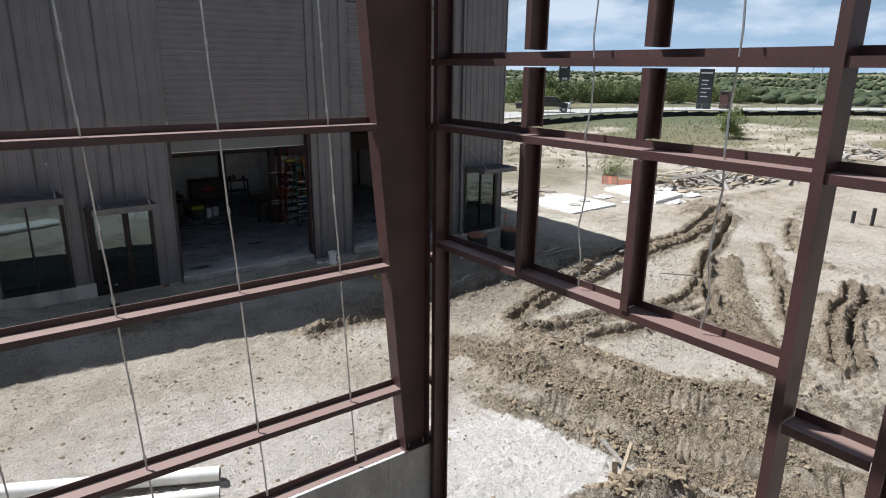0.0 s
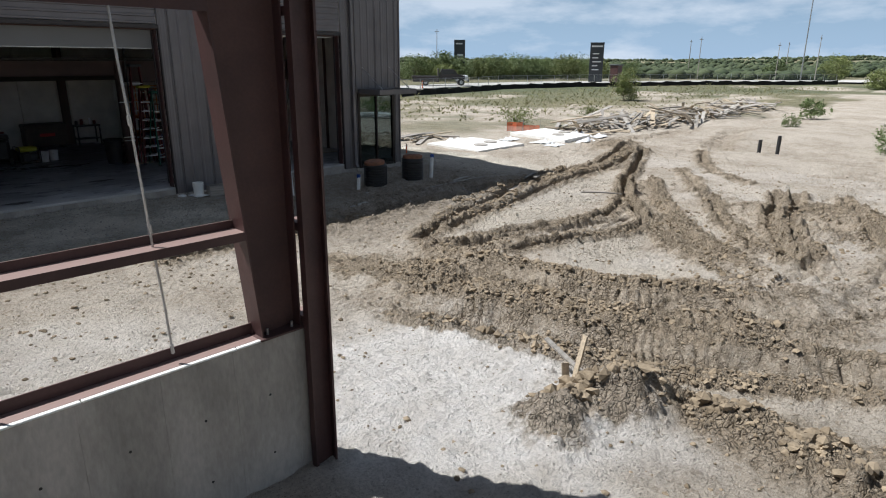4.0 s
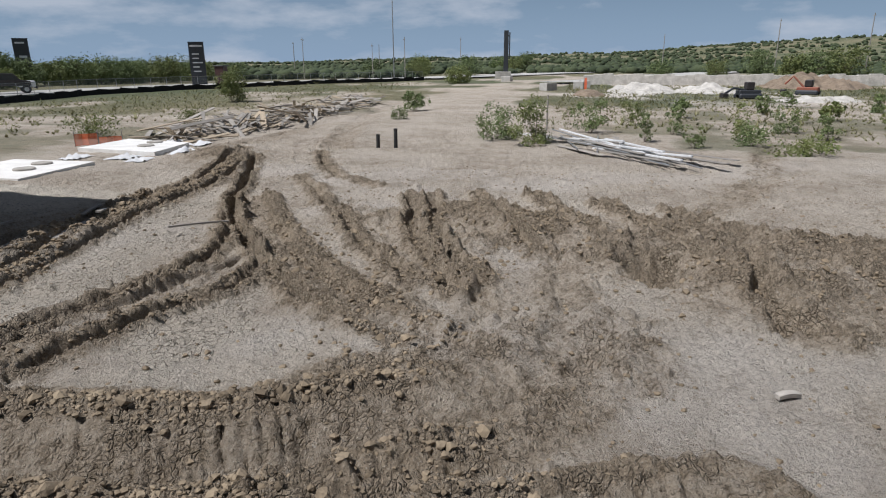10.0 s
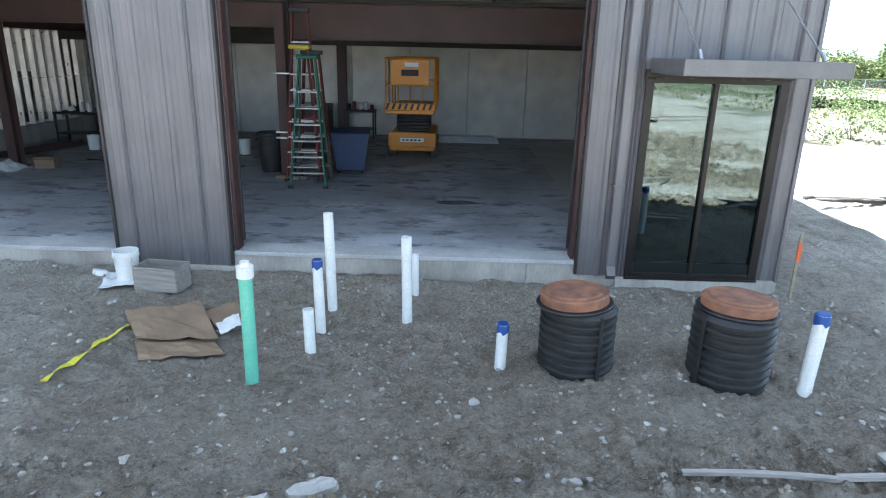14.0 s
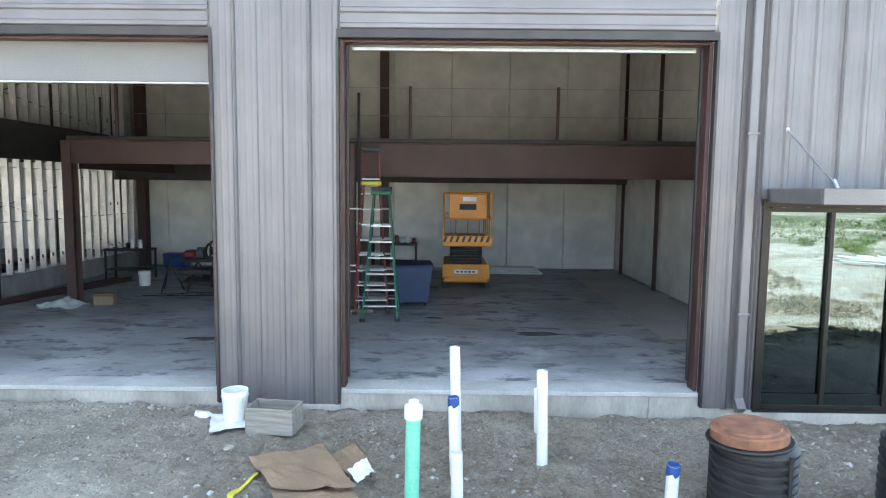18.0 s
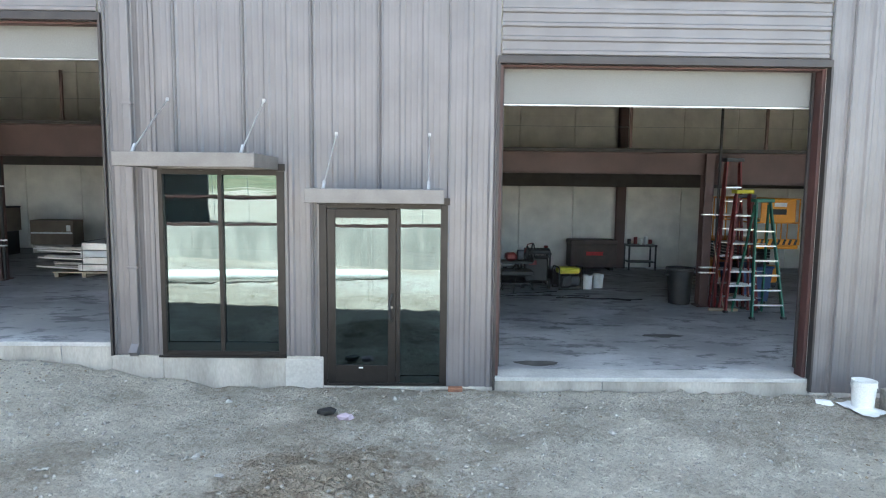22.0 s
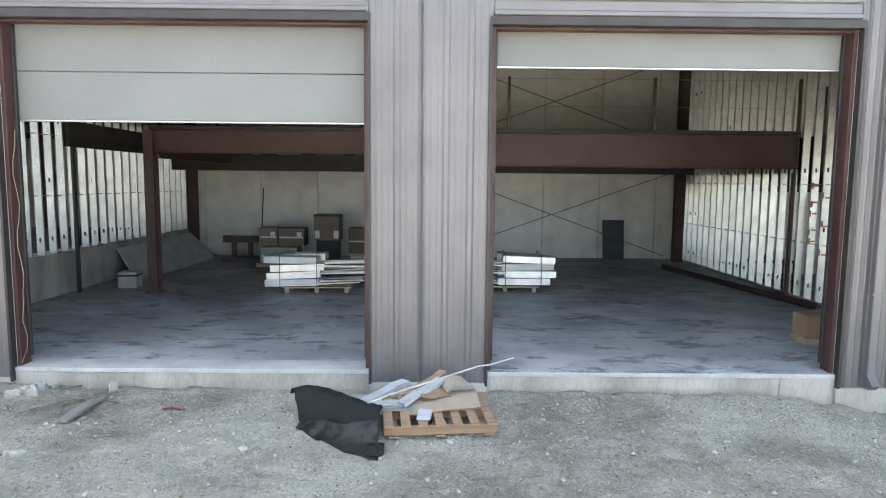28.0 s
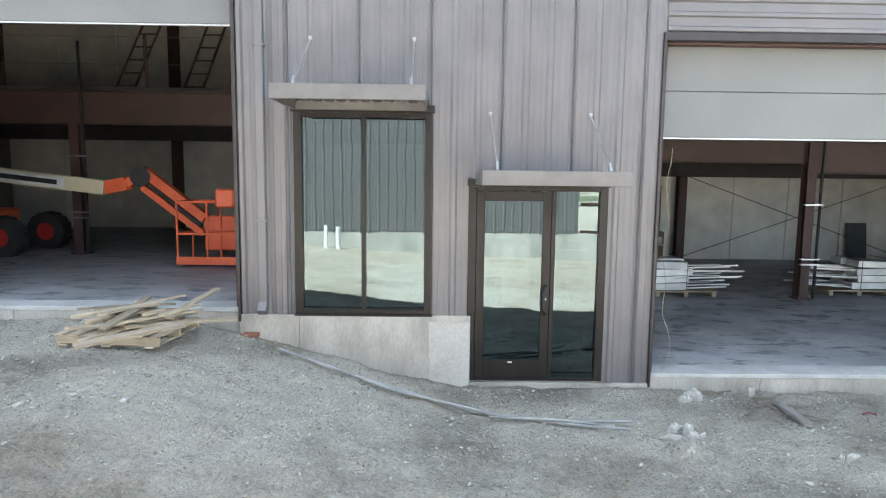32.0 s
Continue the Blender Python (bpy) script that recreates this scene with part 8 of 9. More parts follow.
for q in (((-9.88, 18.97), (-9.7, 19.2), (-9.66, 19.3)), ((-9.24, 19.35), (-9.1, 19.3), (-9.0, 19.22)), ((-9.25, 19.12), (-9.12, 18.95), (-9.0, 18.8)), ((-10.02, 19.79), (-9.85, 19.78), (-9.72, 19.74)), ((-9.75, 19.25), (-9.5, 19.38), (-9.3, 19.33)), ((-9.55, 19.45), (-9.42, 19.3), (-9.4, 19.2)), ((-9.5, 19.62), (-9.3, 19.58), (-9.1, 19.66))):
    solid("stick", M().path([(x, y, ground_at(x, y) + 0.03 + 0.02 * i) for i, (x, y) in enumerate(q)], 0.011, 5), M_DEBRIS, "thin dark stick in a heap of rubbish", "stick", "sticks by the wall")
solid("red_strip", M().path([(-8.42, 19.07, ground_at(-8.42, 19.07) + 0.02), (-8.32, 19.1, ground_at(-8.32, 19.1) + 0.03), (-8.22, 19.11, ground_at(-8.22, 19.11) + 0.02)], 0.012, 5), M_RED, "short red strip on gravel", "strip")
for x, y in ((4.72, 19.86), (-16.05, 19.9)):
    solid("brick", M().cbox(-0.1, 0.1, -0.045, 0.045, 0, 0.06, 0.006), M_LID, "loose brick by the wall", "brick", at=(x, y, ground_at(x, y)))

# ---- inside the units ----
M_BROWN = mat("brown_primed_beam", (0.085, 0.047, 0.040), (0.065, 0.036, 0.031), rough=0.55, scale=1.5, bump=0.08)
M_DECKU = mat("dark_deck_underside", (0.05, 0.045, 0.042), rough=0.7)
M_YELLOW = mat("yellow_machine_paint", (0.68, 0.27, 0.018), (0.58, 0.22, 0.016), rough=0.4, bump=0.03, scale=2)
M_BLACKM = mat("black_machine_paint", (0.015, 0.015, 0.016), (0.03, 0.028, 0.026), rough=0.5, bump=0.1)
M_GREENF = mat("green_fibreglass", (0.014, 0.115, 0.07), (0.014, 0.095, 0.06), rough=0.45, bump=0.05)
M_ALU = mat("bright_aluminium", (0.75, 0.75, 0.75), (0.62, 0.62, 0.62), rough=0.3, metal=0.9, bump=0.03)
M_BOOM = mat("cream_boom_paint", (0.72, 0.66, 0.46), (0.66, 0.6, 0.42), rough=0.45, bump=0.03)
M_LIFT = mat("orange_red_lift_paint", (0.78, 0.15, 0.055), (0.68, 0.12, 0.045), rough=0.45, bump=0.05)
M_CHEST = mat("brown_steel_chest", (0.085, 0.055, 0.042), (0.065, 0.043, 0.034), rough=0.5, bump=0.05)
M_SPRAY = mat("dull_red_spray", (0.30, 0.07, 0.03), (0.36, 0.11, 0.05), rough=0.8, bump=0, scale=12)
M_GREY = mat("dark_grey_board", (0.075, 0.08, 0.085), rough=0.7)
M_SIGNR = mat("red_badge", (0.55, 0.03, 0.03), rough=0.5, bump=0)
M_MAT = mat("grey_floor_membrane", (0.48, 0.465, 0.43), (0.40, 0.39, 0.36), rough=0.8, scale=0.8)


def ibeam(name, p0, p1, d, w, parent, material=M_BROWN, up=(0, 0, 1)):
    return part(name, M().beam(p0, p1, ipoly(d, w, 0.02, 0.012), up), material, parent)


def mezzanine(x0, x1, fz, cols, label, stair=True):
    """A steel gallery: front beam, deck, columns, posts with cables."""
    t = thing("mezzanine", label, "mezzanine", "mezzanines")
    y = 25.6
    wall_x, x0 = x0, cols[0] if stair else x0
    split = cols[1] if stair else x0
    if stair:
        ibeam("front_beam", (x0, y, fz + 3.25), (split - 0.06, y, fz + 3.25), 0.48, 0.22, t)
    ibeam("front_beam", (split + 0.06, y, fz + 3.14), (x1, y, fz + 3.14), 0.70, 0.22, t)
    if stair:
        part("stringer_beam", M().cbox(wall_x + 0.02, wall_x + 0.14, 25.5, 30.35, fz + 3.12, fz + (3.98 if wall_x > 0 else 3.66), 0.01), M_DECKU, t, "black steel beam along the partition")
        part("hanger", M().cbox(wall_x + 0.15, wall_x + 0.21, 25.5, 25.58, fz, fz + 3.12, 0.004), M_DECKU, t)
        for i in range(3):
            part("rail_post", M().cbox(wall_x + 0.06, wall_x + 0.1, 25.6 + i * 2.2, 25.65 + i * 2.2, fz + (3.98 if wall_x > 0 else 3.66), fz + 5.0, 0.004), M_BROWN, t)
    ibeam("side_beam", (x0 + 0.12, y + 0.12, fz + 3.2), (x0 + 0.12, 32.4, fz + 3.2), 0.6, 0.2, t)
    ibeam("side_beam", (x1 - 0.12, y + 0.12, fz + 3.2), (x1 - 0.12, 32.4, fz + 3.2), 0.6, 0.2, t)
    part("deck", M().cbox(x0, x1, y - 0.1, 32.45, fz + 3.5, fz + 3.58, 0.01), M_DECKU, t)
    x = x0 + 0.9
    while x < x1 - 0.3:
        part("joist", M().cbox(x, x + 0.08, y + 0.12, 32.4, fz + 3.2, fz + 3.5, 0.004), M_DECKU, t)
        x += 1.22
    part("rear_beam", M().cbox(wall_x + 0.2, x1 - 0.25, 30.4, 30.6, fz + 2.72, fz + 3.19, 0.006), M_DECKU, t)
    for cx in cols:
        c = part("column", M().beam((cx, y, fz), (cx, y, fz + (3.48 if stair else 2.79)), ipoly(0.26, 0.2, 0.014, 0.01), (0, 1, 0)), M_BROWN, t)
        part("base_plate", M().cbox(cx - 0.17, cx + 0.17, y - 0.17, y + 0.17, fz, fz + 0.025, 0.004), M_BROWN, c)
        if cx == cols[0] and stair:
            continue
        part("sprinkler_pipe", M().tube((cx + 0.2, y - 0.16, fz + 0.03), (cx + 0.2, y - 0.16, fz + 4.5), 0.03, 10), M_DARK, t, "black riser pipe beside the column")
        for zz in (fz + 0.78, fz + 0.9, fz + 2.1):
            part("clamp", M().cbox(cx - 0.16, cx + 0.27, y - 0.2, y - 0.125, zz, zz + 0.03, 0.004), M_ALU, t, "bright pipe clamp")
    for i in range(5):
        px = x1 - 0.05 - 3.07 * i
        if px > x0:
            part("rail_post", M().cbox(px - 0.03, px + 0.03, y - 0.09, y - 0.04, fz + 3.5, fz + 4.66, 0.004), M_BROWN, t)
    for zz in (4.05, 4.62):
        part("rail_cable", M().tube((x0 + 0.3, y - 0.065, fz + zz), (x1 - 0.3, y - 0.065, fz + zz), 0.006, 5), M_ROD, t)
    return t


mezzanine(2.85, 18.05, -0.28, (4.65, 10.6), "brown primed steel mezzanine with cable rail posts")
mezzanine(-13.2, 2.38, 0.19, (-11.4, -5.4), "brown primed steel mezzanine with cable rail posts")
mezzanine(-27.3, -13.6, 1.06, (-21.35,), "brown primed steel mezzanine with cable rail posts", False)

# wall columns of the main frame
for x, y, z in ((10.65, 32.35, -0.28), (2.95, 32.3, -0.28), (17.98, 31.4, -0.28), (17.98, 28.3, -0.28), (17.98, 23.9, -0.28), (-5.55, 32.35, 0.19), (-13.15, 32.3, 0.19), (2.3, 31.9, 0.19), (-17.8, 32.3, 1.06), (-21.9, 32.3, 1.06), (2.95, 25.3, -0.28), (2.28, 25.5, 0.19)):
    thin = x == 17.98
    low = y < 26
    c = thing("frame_column", "dark brown steel wall column", "column", "wall columns", at=(x, y, z))
    part("shaft", M().beam((0, 0, 0), (0, 0, 2.7 if low and not thin else 8.2), ipoly(0.09 if thin or low else 0.3, 0.06 if thin or low else 0.26, 0.016, 0.012), (1, 0, 0) if thin else (0, 1, 0)), M_BROWN, c)
    part("base_plate", M().cbox(-0.06 if thin else -0.15, 0.06 if thin else 0.15, -0.06 if thin else -0.16, 0.06 if thin else 0.16, 0, 0.02, 0.004), M_BROWN, c)
# cross bracing on the back walls
for a, b, z in ((-5.3, 2.1, 0.19), (-5.3, 2.1, 3.8)):
    br = thing("cross_brace", "thin steel cross bracing rods on the back wall", "bracing", "bracing")
    for p0, p1 in (((a, z + 0.1), (b, z + 2.75)), ((a, z + 2.75), (b, z + 0.1))):
        part("rod", M().tube((p0[0], 32.52, p0[1]), (p1[0], 32.52, p1[1]), 0.012, 6), M_BROWN, br)


def studs(x, fz, base, side):
    """Open steel stud partition on a curb, bright studs 0.41 m apart, boarded on the far side."""
    t = thing("stud_wall", "open galvanised stud partition on a concrete curb", "wall", kind="structure")
    y0 = FY + 0.3
    if base > fz + 0.02:
        part("curb", M().cbox(x - 0.14, x + 0.14, y0, 32.6, fz - 0.1, base, 0.01), M_CONC, t)
    n = 0
    y = y0 + 0.1
    while y < 32.5:
        q, z0, z1 = M(), base + 0.003, TOP - 0.2
        for sx in (-1, 1):
            a, b = sorted((x + sx * 0.074, x + sx * 0.076))
            c, d = sorted((x + sx * 0.062, x + sx * 0.074))
            q.box(a, b, y, y + 0.041, z0, z1).box(c, d, y + 0.039, y + 0.041, z0, z1)
        q.box(x - 0.074, x - 0.02, y, y + 0.002, z0, z1).box(x + 0.02, x + 0.074, y, y + 0.002, z0, z1)
        zz, hole = z0, base + 0.31
        while hole < z1:
            q.box(x - 0.02, x + 0.02, y, y + 0.002, zz, hole - 0.045)
            zz, hole = hole + 0.045, hole + 1.22
        q.box(x - 0.02, x + 0.02, y, y + 0.002, zz, z1)
        part("stud", q, M_STUD, t)
        y += 0.406
        n += 1
    part("bottom_track", M().cbox(x - 0.08, x + 0.08, y0, 32.6, base, base + 0.003, 0.001).cbox(x - 0.08, x - 0.078, y0, 32.6, base + 0.003, base + 0.05, 0.0005), M_STUD, t)
    for z in (base + 1.2, base + 2.45):
        part("bridging", M().cbox(x - 0.02, x + 0.02, y0 + 0.15, 32.5, z, z + 0.016, 0.002), M_STUD, t)
    return t


studs(2.62, -0.28, 0.20, 1)
studs(-13.38, 0.19, 1.07, 1)
# painted mark on the webs of two studs, unreadable
mk = thing("spray_mark", "red spray-painted mark on steel studs, not readable", "mark", "spray marks")
ys = FY + 0.4 + 0.406 * int((25.6 - FY - 0.4) / 0.406)
for i in range(8):
    z, yy = 1.2 + i * 0.195, ys if i % 3 else ys - 0.406
    part("stroke", M().box(2.546, 2.576 + 0.02 * (i % 2), yy - 0.0035, yy - 0.001, z, z + 0.13), M_SPRAY, mk)
    part("stroke", M().box(2.598, 2.692, yy - 0.0035, yy - 0.001, z + 0.045 * (i % 3), z + 0.035 + 0.045 * (i % 3)), M_SPRAY, mk)

# membrane along the end wall
solid("floor_membrane", M().cbox(16.4, 17.9, 22.9, 31.6, -0.277, -0.27, 0.002), M_MAT, "grey membrane rolled out on the slab", "floor sheet")
# stain patches
M_STAIN = mat("dark_floor_stain", (0.06, 0.058, 0.055), (0.12, 0.115, 0.11), rough=0.7)
rs = random.Random(61)
for x, y, r, z in ((6.0, 20.75, 0.28, -0.28), (12.4, 24.5, 0.16, -0.28), (14.3, 23.2, 0.35, -0.28), (8.6, 22.6, 0.3, -0.28)):
    p = [(x + r * 1.5 * rs.uniform(0.5, 1) * math.cos(a), y + r * 0.6 * rs.uniform(0.5, 1) * math.sin(a)) for a in [2 * math.pi * i / 14 for i in range(14)]]
    solid("floor_stain", M().prism(p, 2, z + 0.001, z + 0.004), M_STAIN, "dark oily stain on the slab", "stain", "stains")

# scissor lift
L = thing("scissor_lift", "yellow scissor lift with black scissor stack and hazard stripes", "scissor lift", at=pose(13.14, 29.2, -0.28, 0, 0, 0))
part("chassis", M().cbox(-0.58, 0.58, -1.15, 1.15, 0.18, 0.62, 0.04), M_YELLOW, L)
part("front_plate", M().cbox(-0.6, 0.6, -1.2, -1.151, 0.3, 0.66, 0.02), M_YELLOW, L)
part("nameplate", M().cbox(-0.3, 0.3, -1.212, -1.2, 0.42, 0.52, 0.004), M_SIGNW, L, "pale maker plate")
for i in range(5):
    part("plate_letter", M().box(-0.24 + i * 0.1, -0.18 + i * 0.1, -1.217, -1.2125, 0.45, 0.49), M_DARK, L)
for x in (-0.55, 0.55):
    for y in (-0.85, 0.85):
        w = part("wheel", M().tube((x - 0.07, y, 0.19), (x + 0.07, y, 0.19), 0.19, 20), M_GREY, L)
        part("hub", M().tube((x - 0.08, y, 0.19), (x + 0.08, y, 0.19), 0.09, 12), M_YELLOW, w)
for i in range(6):
    z = 0.66 + i * 0.085
    for x in (-0.4, 0.36):
        part("scissor_arm", M().cbox(x, x + 0.05, -1.0, 1.0, z, z + 0.055, 0.008), M_BLACKM, L)
    part("cross_tube", M().tube((-0.4, -0.98, z + 0.03), (0.4, -0.98, z + 0.03), 0.04, 10), M_BLACKM, L)
part("platform", M().cbox(-0.58, 0.58, -2.0, 1.2, 1.18, 1.28, 0.02), M_YELLOW, L)
part("toe_board", M().cbox(-0.6, 0.6, -2.02, -2.0, 1.28, 1.44, 0.006), M_YELLOW, L)
for i in range(8):
    part("hazard_stripe", M().prism([(-0.58 + i * 0.145, 1.29), (-0.52 + i * 0.145, 1.29), (-0.47 + i * 0.145, 1.43), (-0.53 + i * 0.145, 1.43)], 1, -2.028, -2.0205), M_BLACKM, L)
for x in (-0.57, 0.57):
    for y in (-1.98, -1.18, -0.4, 0.4, 1.18):
        part("guard_post", M().tube((x, y, 1.28), (x, y, 2.45), 0.02, 8), M_YELLOW, L)
    for z in (1.85, 2.45):
        part("guard_rail", M().tube((x, -1.98, z), (x, 1.18, z), 0.02, 8), M_YELLOW, L)
for y in (-1.98, 1.18):
    for z in (1.85, 2.45):
        part("guard_rail", M().tube((-0.57, y, z), (0.57, y, z), 0.02, 8), M_YELLOW, L)
for x in (-0.28, 0.0, 0.28):
    part("guard_post", M().tube((x, -1.98, 1.44), (x, -1.98, 1.85), 0.014, 8), M_YELLOW, L)
part("control_panel", M().cbox(-0.45, 0.45, -2.04, -2.005, 1.86, 2.43, 0.02), M_YELLOW, L)
part("panel_badge", M().cbox(-0.12, 0.2, -2.05, -2.041, 2.26, 2.36, 0.004), M_SIGNW, L)
part("panel_badge", M().cbox(-0.2, 0.2, -2.05, -2.041, 2.06, 2.2, 0.004), M_DARK, L)


tl = thing("trim_bundle", "low bundle of white metal trim lengths on the slab", "metal trim")
for i in range(7):
    yy = 31.2 + 0.24 * i
    part("length", M().cbox(-1.0 - 0.12 * (i % 3), 1.0, -0.07, 0.07, 0, 0.05, 0.006).moved(pose(14.55 - 0.08 * (i % 2), yy, -0.279 + 0.03 * (i % 2), 0, 0, -2 + i * 0.7)), M_FOIL, tl)
for i in range(2):
    part("pipe_length", M().tube((11.5, 31.9 + 0.2 * i, -0.24), (13.9, 31.3 + 0.2 * i, -0.22), 0.025, 8), M_STUD, tl)


def stepladder(x, y, z, h, turn, rail, label, spread=0.42):
    t = thing("stepladder", label, "stepladder", "stepladders", at=pose(x, y, z, 0, 0, turn))
    w0, w1 = 0.34, 0.15
    for s in (-1, 1):
        part("front_rail", M().beam((s * w0, -spread, 0), (s * w1, 0, h), [(-0.04, -0.016), (0.04, -0.016), (0.04, 0.016), (-0.04, 0.016)], (1, 0, 0)), rail, t)
        part("rear_rail", M().beam((s * w0, spread, 0), (s * w1, 0.05, h - 0.05), [(-0.03, -0.014), (0.03, -0.014), (0.03, 0.014), (-0.03, 0.014)], (1, 0, 0)), rail, t)
        part("foot", M().cbox(s * w0 - 0.05, s * w0 + 0.05, -spread - 0.05, -spread + 0.04, 0, 0.05, 0.008), M_DARK, t)
    k = int(h / 0.305)
    for i in range(1, k):
        f = i * 0.305 / h
        ww, yy = w0 + (w1 - w0) * f, -spread * (1 - f)
        part("step", M().cbox(-ww, ww, yy - 0.05, yy + 0.04, i * 0.305 - 0.03, i * 0.305, 0.004), M_ALU, t, "aluminium step")
        if i % 2:
            part("rear_bar", M().tube((-ww, spread - (spread - 0.05) * f, i * 0.305), (ww, spread - (spread - 0.05) * f, i * 0.305), 0.012, 6), M_ALU, t)
    part("top_cap", M().cbox(-w1 - 0.05, w1 + 0.05, -0.1, 0.14, h, h + 0.08, 0.015), M_YEL if "yellow" in label else (M_GREY if rail is M_RED else rail), t)
    return t


stepladder(11.36, 24.55, -0.28, 2.42, 2, M_GREENF, "green fibreglass stepladder with aluminium steps")
stepladder(11.12, 24.95, -0.28, 2.6, 4, M_RED, "red fibreglass stepladder with yellow cap", 0.14)
stepladder(11.06, 25.35, -0.28, 3.3, 3, M_RED, "tall red fibreglass stepladder beside the column", 0.12)
stepladder(11.3, 25.2, -0.28, 2.5, -4, M_RED, "folded red fibreglass stepladder behind the others", 0.1)

t = thing("tool_chest", "brown steel job-site tool chest against the back wall", "tool chest", at=(9.6, 31.9, -0.28))
part("body", M().cbox(-0.75, 0.75, -0.35, 0.35, 0.1, 0.85, 0.02), M_CHEST, t)
part("lid", M().cbox(-0.77, 0.77, -0.37, 0.37, 0.85, 1.0, 0.03), M_CHEST, t)
part("badge", M().cbox(-0.25, 0.3, -0.362, -0.351, 0.5, 0.62, 0.004), M_SIGNR, t)
for x in (-0.6, 0.6):
    part("skid", M().cbox(x - 0.06, x + 0.06, -0.3, 0.3, 0, 0.1, 0.01), M_DARK, t)


def bench(x, y, z, w, label, items):
    t = thing("work_table", label, "table", "work tables", at=(x, y, z))
    part("tabletop", M().cbox(-w / 2, w / 2, -0.3, 0.3, 0.78, 0.84, 0.01), M_BLACKM, t)
    part("shelf", M().cbox(-w / 2 + 0.03, w / 2 - 0.03, -0.27, 0.27, 0.25, 0.28, 0.008), M_BLACKM, t)
    for sx in (-1, 1):
        for sy in (-1, 1):
            part("leg", M().cbox(sx * (w / 2 - 0.04) - 0.025, sx * (w / 2 - 0.04) + 0.025, sy * 0.26 - 0.025, sy * 0.26 + 0.025, 0, 0.78, 0.004), M_BLACKM, t)
    rg = random.Random(int(x * 10))
    for i in range(items):
        xx = -w / 2 + 0.12 + (w - 0.24) * i / max(1, items - 1)
        h = rg.uniform(0.08, 0.25)
        solid("can", M().lathe([(0.06, 0), (0.062, h), (0.05, h + 0.01), (0.002, h + 0.01)], 12), rg.choice((M_PVC, M_RED, M_DARK, M_ALU)), "small can standing on a work table", "can", "cans on the tables", at=(x + xx, y + rg.uniform(-0.15, 0.15), z + 0.842))


bench(11.25, 32.0, -0.28, 0.95, "black steel work table with small tools", 5)
bench(3.95, 29.4, -0.28, 1.2, "black steel work table with cans and clutter", 6)
bench(7.3, 29.3, -0.28, 0.9, "black steel work table behind the machines", 3)

t = thing("generator", "yellow and black portable generator on the floor", "generator", at=pose(7.95, 27.75, -0.28, 0, 0, 8))
for sx in (-0.32, 0.32):
    part("frame_tube", M().path([(sx, -0.26, 0.03), (sx, -0.26, 0.56), (sx, -0.2, 0.62), (sx, 0.2, 0.62), (sx, 0.26, 0.56), (sx, 0.26, 0.03)], 0.017, 8), M_BLACKM, t)
for yy in (-0.26, 0.26):
    part("cross_bar", M().tube((-0.32, yy, 0.05), (0.32, yy, 0.05), 0.017, 8), M_BLACKM, t)
part("fuel_tank", M().cbox(-0.29, 0.29, -0.2, 0.2, 0.44, 0.6, 0.05), M_YEL, t)
part("engine", M().cbox(-0.26, 0.05, -0.2, 0.18, 0.08, 0.42, 0.04), M_BLACKM, t)
part("alternator", M().tube((0.02, 0, 0.24), (0.28, 0, 0.24), 0.14, 16), M_GREY, t)
part("recoil_cover", M().tube((-0.1, -0.22, 0.25), (-0.1, -0.26, 0.25), 0.12, 16), M_BLACKM, t)

t = thing("pipe_threader", "red and black pipe threading machine on a tripod stand", "machine", at=(6.55, 27.5, -0.28))
for a in (0.3, 2.4, 4.5):
    part("tripod_leg", M().tube((0, 0, 0.72), (0.5 * math.cos(a), 0.42 * math.sin(a), 0), 0.022, 8), M_BLACKM, t)
part("bed", M().cbox(-0.4, 0.4, -0.18, 0.18, 0.72, 0.8, 0.02), M_BLACKM, t)
part("motor_housing", M().cbox(-0.30, 0.0, -0.17, 0.17, 0.8, 1.0, 0.06), M_RED, t)
part("chuck", M().tube((0.02, 0, 0.94), (0.18, 0, 0.94), 0.13, 18), M_GREY, t)
part("hose_coil", M().path([(0.28 + 0.0 * i, 0.17 * math.cos(i * 0.8), 0.98 + 0.17 * math.sin(i * 0.8)) for i in range(17)], 0.025, 6), M_DARK, t)
part("lever", M().path([(0.2, 0, 1.0), (0.3, 0.1, 1.2), (0.42, 0.1, 1.24)], 0.015, 6), M_RED, t)
part("hand_wheel", M().path([(0.42 + 0.0 * i, 0.24 * math.cos(i * 0.42) - 0.05, 1.0 + 0.24 * math.sin(i * 0.42)) for i in range(16)], 0.018, 6), M_BLACKM, t)
part("oil_pan", M().cbox(-0.42, 0.42, -0.28, 0.28, 0.42, 0.56, 0.03), M_BLACKM, t)
part("stand_shelf", M().cbox(-0.36, 0.36, -0.24, 0.24, 0.2, 0.24, 0.008), M_BLACKM, t)
t = thing("welder", "black wheeled welding machine with hand grips", "machine", at=pose(7.15, 28.0, -0.28, 0, 0, -8))
part("case", M().cbox(-0.3, 0.3, -0.35, 0.35, 0.22, 0.85, 0.04), M_BLACKM, t)
part("red_panel", M().cbox(-0.2, 0.0, -0.362, -0.351, 0.66, 0.78, 0.006), M_RED, t)
part("top_rack", M().cbox(-0.34, 0.36, -0.3, 0.3, 0.95, 1.05, 0.02), M_BLACKM, t)
